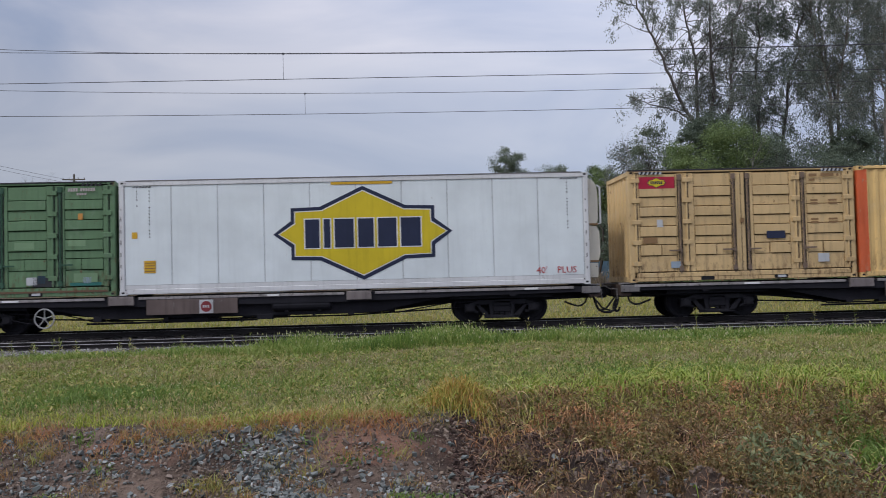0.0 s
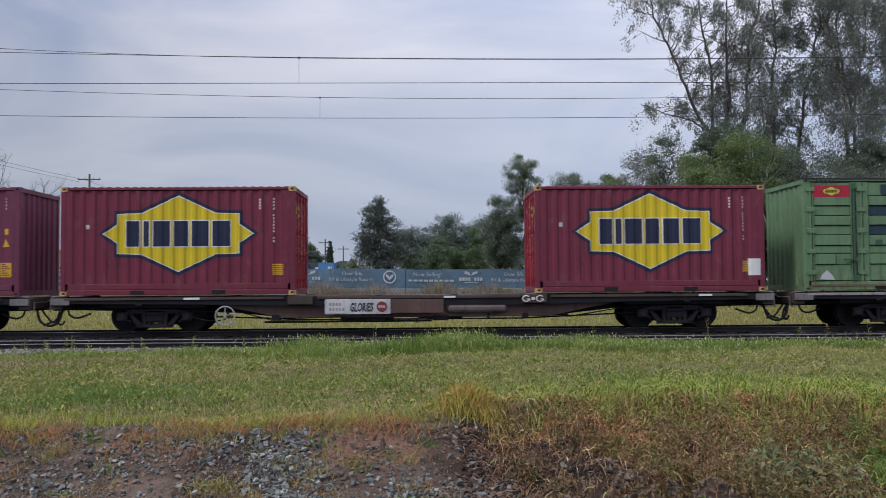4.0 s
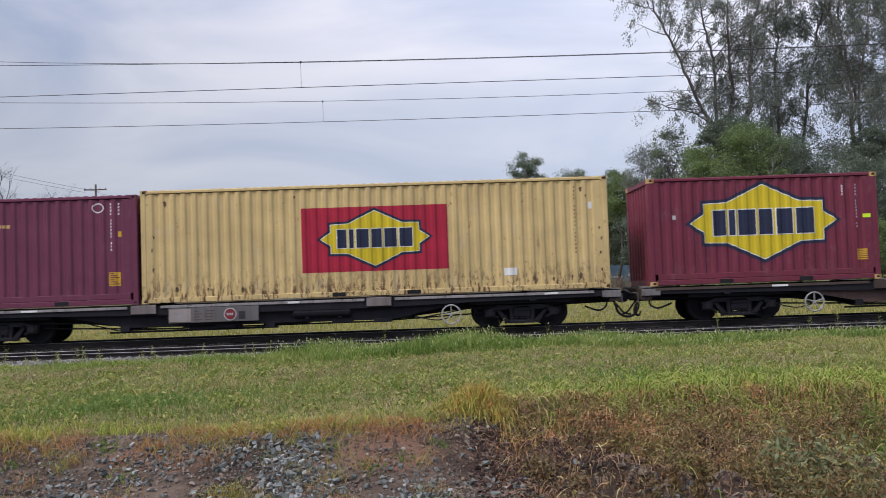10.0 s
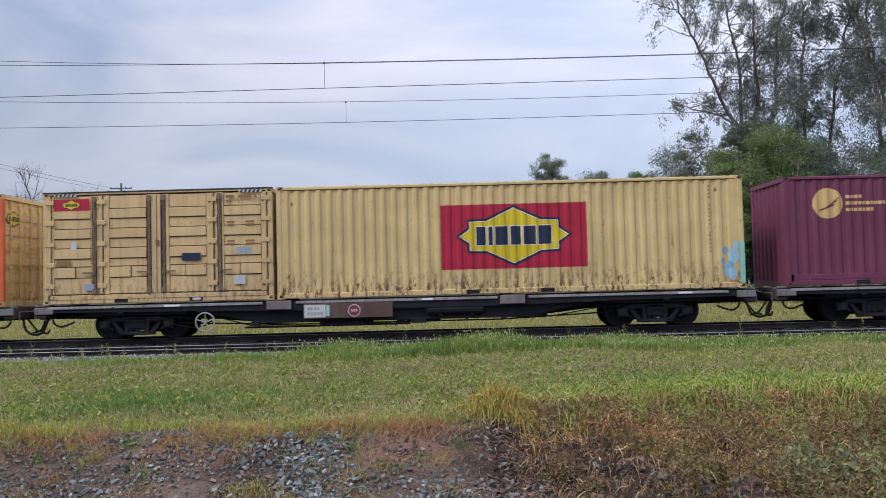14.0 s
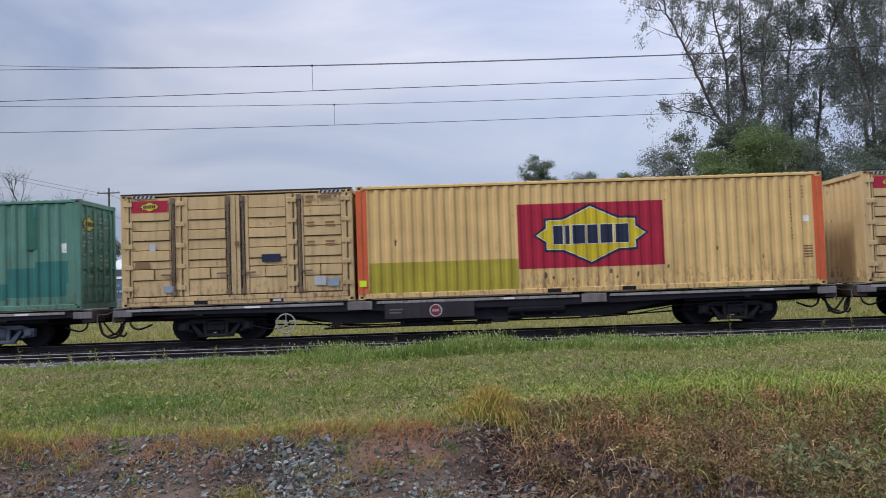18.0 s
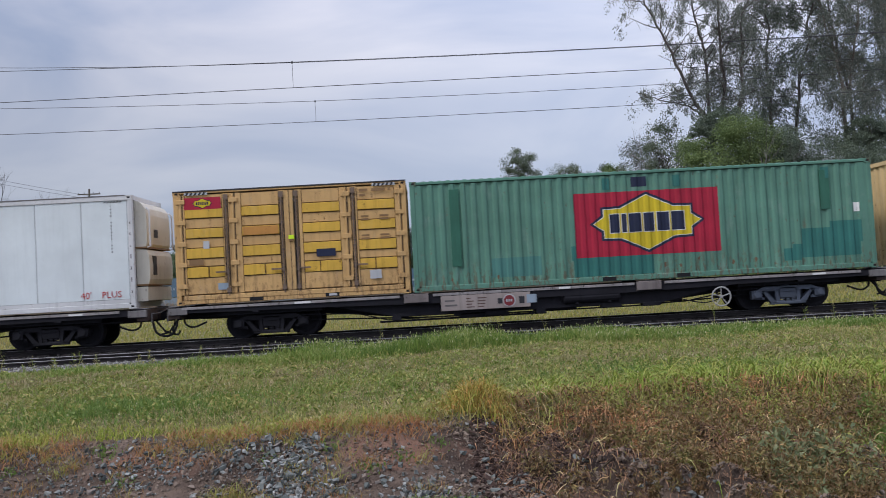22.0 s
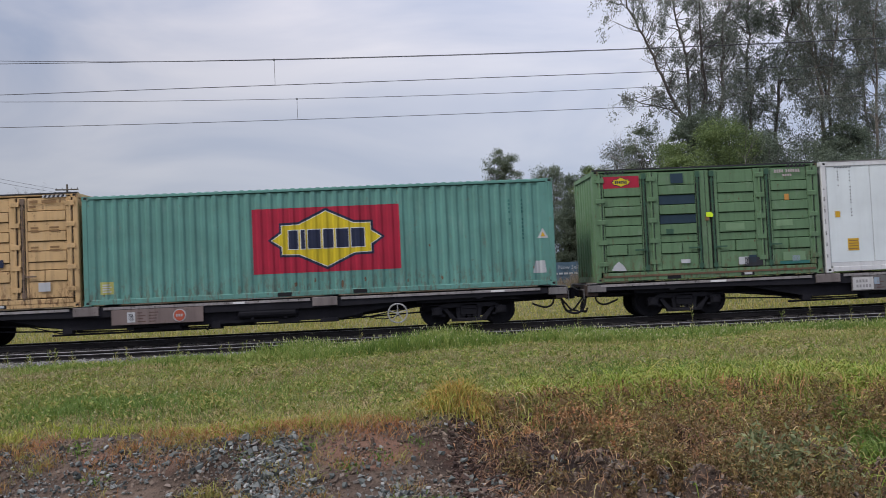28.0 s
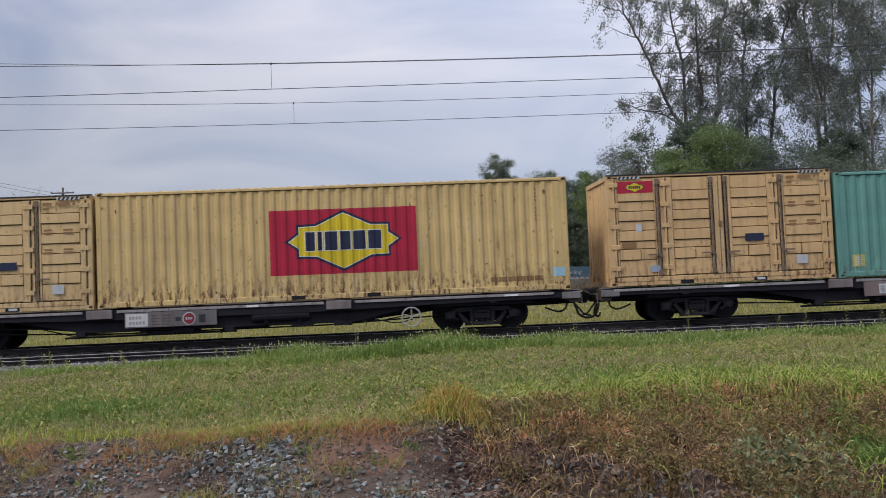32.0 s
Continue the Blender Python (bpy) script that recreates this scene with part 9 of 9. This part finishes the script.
def house(label, x, y, w, d, wall_h, roof_h, wall, roof, gable=False):
    ob = new("house")
    ob.matrix_basis = pose(x, y, float(height_at(x, y)), 0, 0, 6)
    tagged(ob, label, "house", "houses beyond the fence")
    part("wall", Shape().box(-w / 2, w / 2, 0, d, 0, wall_h), wall, ob)
    o = 0.5
    e = [(-w / 2 - o, -o, wall_h), (w / 2 + o, -o, wall_h), (w / 2 + o, d + o, wall_h), (-w / 2 - o, d + o, wall_h)]
    if gable:
        t = [(0, -o, wall_h + roof_h), (0, d + o, wall_h + roof_h)]
        r = Shape().add(e + t, [(0, 4, 5, 3), (1, 2, 5, 4), (0, 1, 4), (2, 3, 5), (0, 3, 2, 1)])
    else:
        k = min(w, d) * 0.42
        t = [(-w / 2 + k, d / 2, wall_h + roof_h), (w / 2 - k, d / 2, wall_h + roof_h)]
        r = Shape().add(e + t, [(0, 1, 5, 4), (1, 2, 5), (2, 3, 4, 5), (3, 0, 4), (0, 3, 2, 1)])
    part("roof", r, roof, ob)
    part("gutter", Shape().box(-w / 2 - o, w / 2 + o, -o - 0.08, -o, wall_h - 0.1, wall_h + 0.05), TRIM, ob)
    n = max(2, int(w / 2.4))
    for i in range(n):
        wx = -w / 2 + w * (i + 0.5) / n
        win = part("window", Shape().box(wx - 0.5, wx + 0.5, -0.05, 0.0, wall_h - 1.7, wall_h - 0.5), TRIM, ob)
        part("pane", Shape().box(wx - 0.43, wx + 0.43, -0.06, -0.052, wall_h - 1.63, wall_h - 0.57), GLASS, win)
    part("awning", Shape().add([(-w / 2, -0.05, wall_h - 0.9), (w / 2, -0.05, wall_h - 0.9), (w / 2, -1.6, wall_h - 1.25), (-w / 2, -1.6, wall_h - 1.25), (-w / 2, -0.05, wall_h - 0.95), (w / 2, -0.05, wall_h - 0.95), (w / 2, -1.6, wall_h - 1.3), (-w / 2, -1.6, wall_h - 1.3)], [(0, 1, 2, 3), (4, 7, 6, 5), (0, 4, 5, 1), (3, 2, 6, 7)]), roof, ob)
    return ob


house("cream house with a pale gabled roof", -46.6, 104, 5.4, 7, 5.2, 1.15, CREAM_WALL, IRON_GREY, True)
house("grey house with a white hipped iron roof", -40.9, 108, 4.8, 6, 4.5, 1.35, GREY_WALL, IRON_WHITE)
house("cream house with a pale grey hipped roof", -35.6, 106, 6.0, 6, 4.1, 1.3, CREAM_WALL, IRON_GREY)
HUT_BLUE = plain("blue_site_hut", (0.07, 0.20, 0.42), 0.6, 0.12, 2)
HUT_DARK = plain("dark_site_hut", (0.07, 0.075, 0.085), 0.6, 0.12, 2)
HUT_WHITE = plain("white_site_hut", (0.55, 0.57, 0.58), 0.6, 0.12, 2)
for label, x, y, w, m in (("blue steel site hut behind the fence", -11.6, 78, 1.75, HUT_BLUE), ("blue steel site hut with white sign", -8.85, 78, 1.45, HUT_BLUE), ("dark site hut behind the fence", -13.7, 79, 2.3, HUT_DARK), ("dark low site hut between blue ones", -10.2, 80, 1.1, HUT_DARK), ("white site hut behind the fence", -15.8, 78, 1.5, HUT_WHITE)):
    ob = new("site_hut")
    ob.matrix_basis = pose(x, y, float(height_at(x, y)))
    tagged(ob, label, "site hut", "site huts")
    part("body", Shape().box(-w / 2, w / 2, 0, 2.2, 0.1, 2.75, 0.03), m, ob)
    part("skid", Shape().box(-w / 2 + 0.1, w / 2 - 0.1, 0.1, 2.1, 0, 0.1), HUT_DARK, ob)
    part("sign", Shape().box(w * 0.1, w * 0.35, -0.03, 0.0, 1.9, 2.4), HUT_WHITE, ob)
STAKE = plain("orange_painted_stake", (0.36, 0.15, 0.10), 0.7, 0.2, 8)
for sx, sy, sz in ((13.1, 36.0, 1.68), (13.95, 36.2, 1.82), (15.15, 36.0, 1.72), (16.4, 36.1, 1.86), (12.2, 37.5, 2.2)):
    thing("stake", Shape().tube([(0, 0, -0.1), (0, 0, sz - float(height_at(sx, sy)))], 0.026, 7), STAKE if sz < 2 else POST, "thin orange painted stake in the grass" if sz < 2 else "thin grey stake in the grass", "stake", group="stakes by the scrub", at=pose(sx, sy, float(height_at(sx, sy))))

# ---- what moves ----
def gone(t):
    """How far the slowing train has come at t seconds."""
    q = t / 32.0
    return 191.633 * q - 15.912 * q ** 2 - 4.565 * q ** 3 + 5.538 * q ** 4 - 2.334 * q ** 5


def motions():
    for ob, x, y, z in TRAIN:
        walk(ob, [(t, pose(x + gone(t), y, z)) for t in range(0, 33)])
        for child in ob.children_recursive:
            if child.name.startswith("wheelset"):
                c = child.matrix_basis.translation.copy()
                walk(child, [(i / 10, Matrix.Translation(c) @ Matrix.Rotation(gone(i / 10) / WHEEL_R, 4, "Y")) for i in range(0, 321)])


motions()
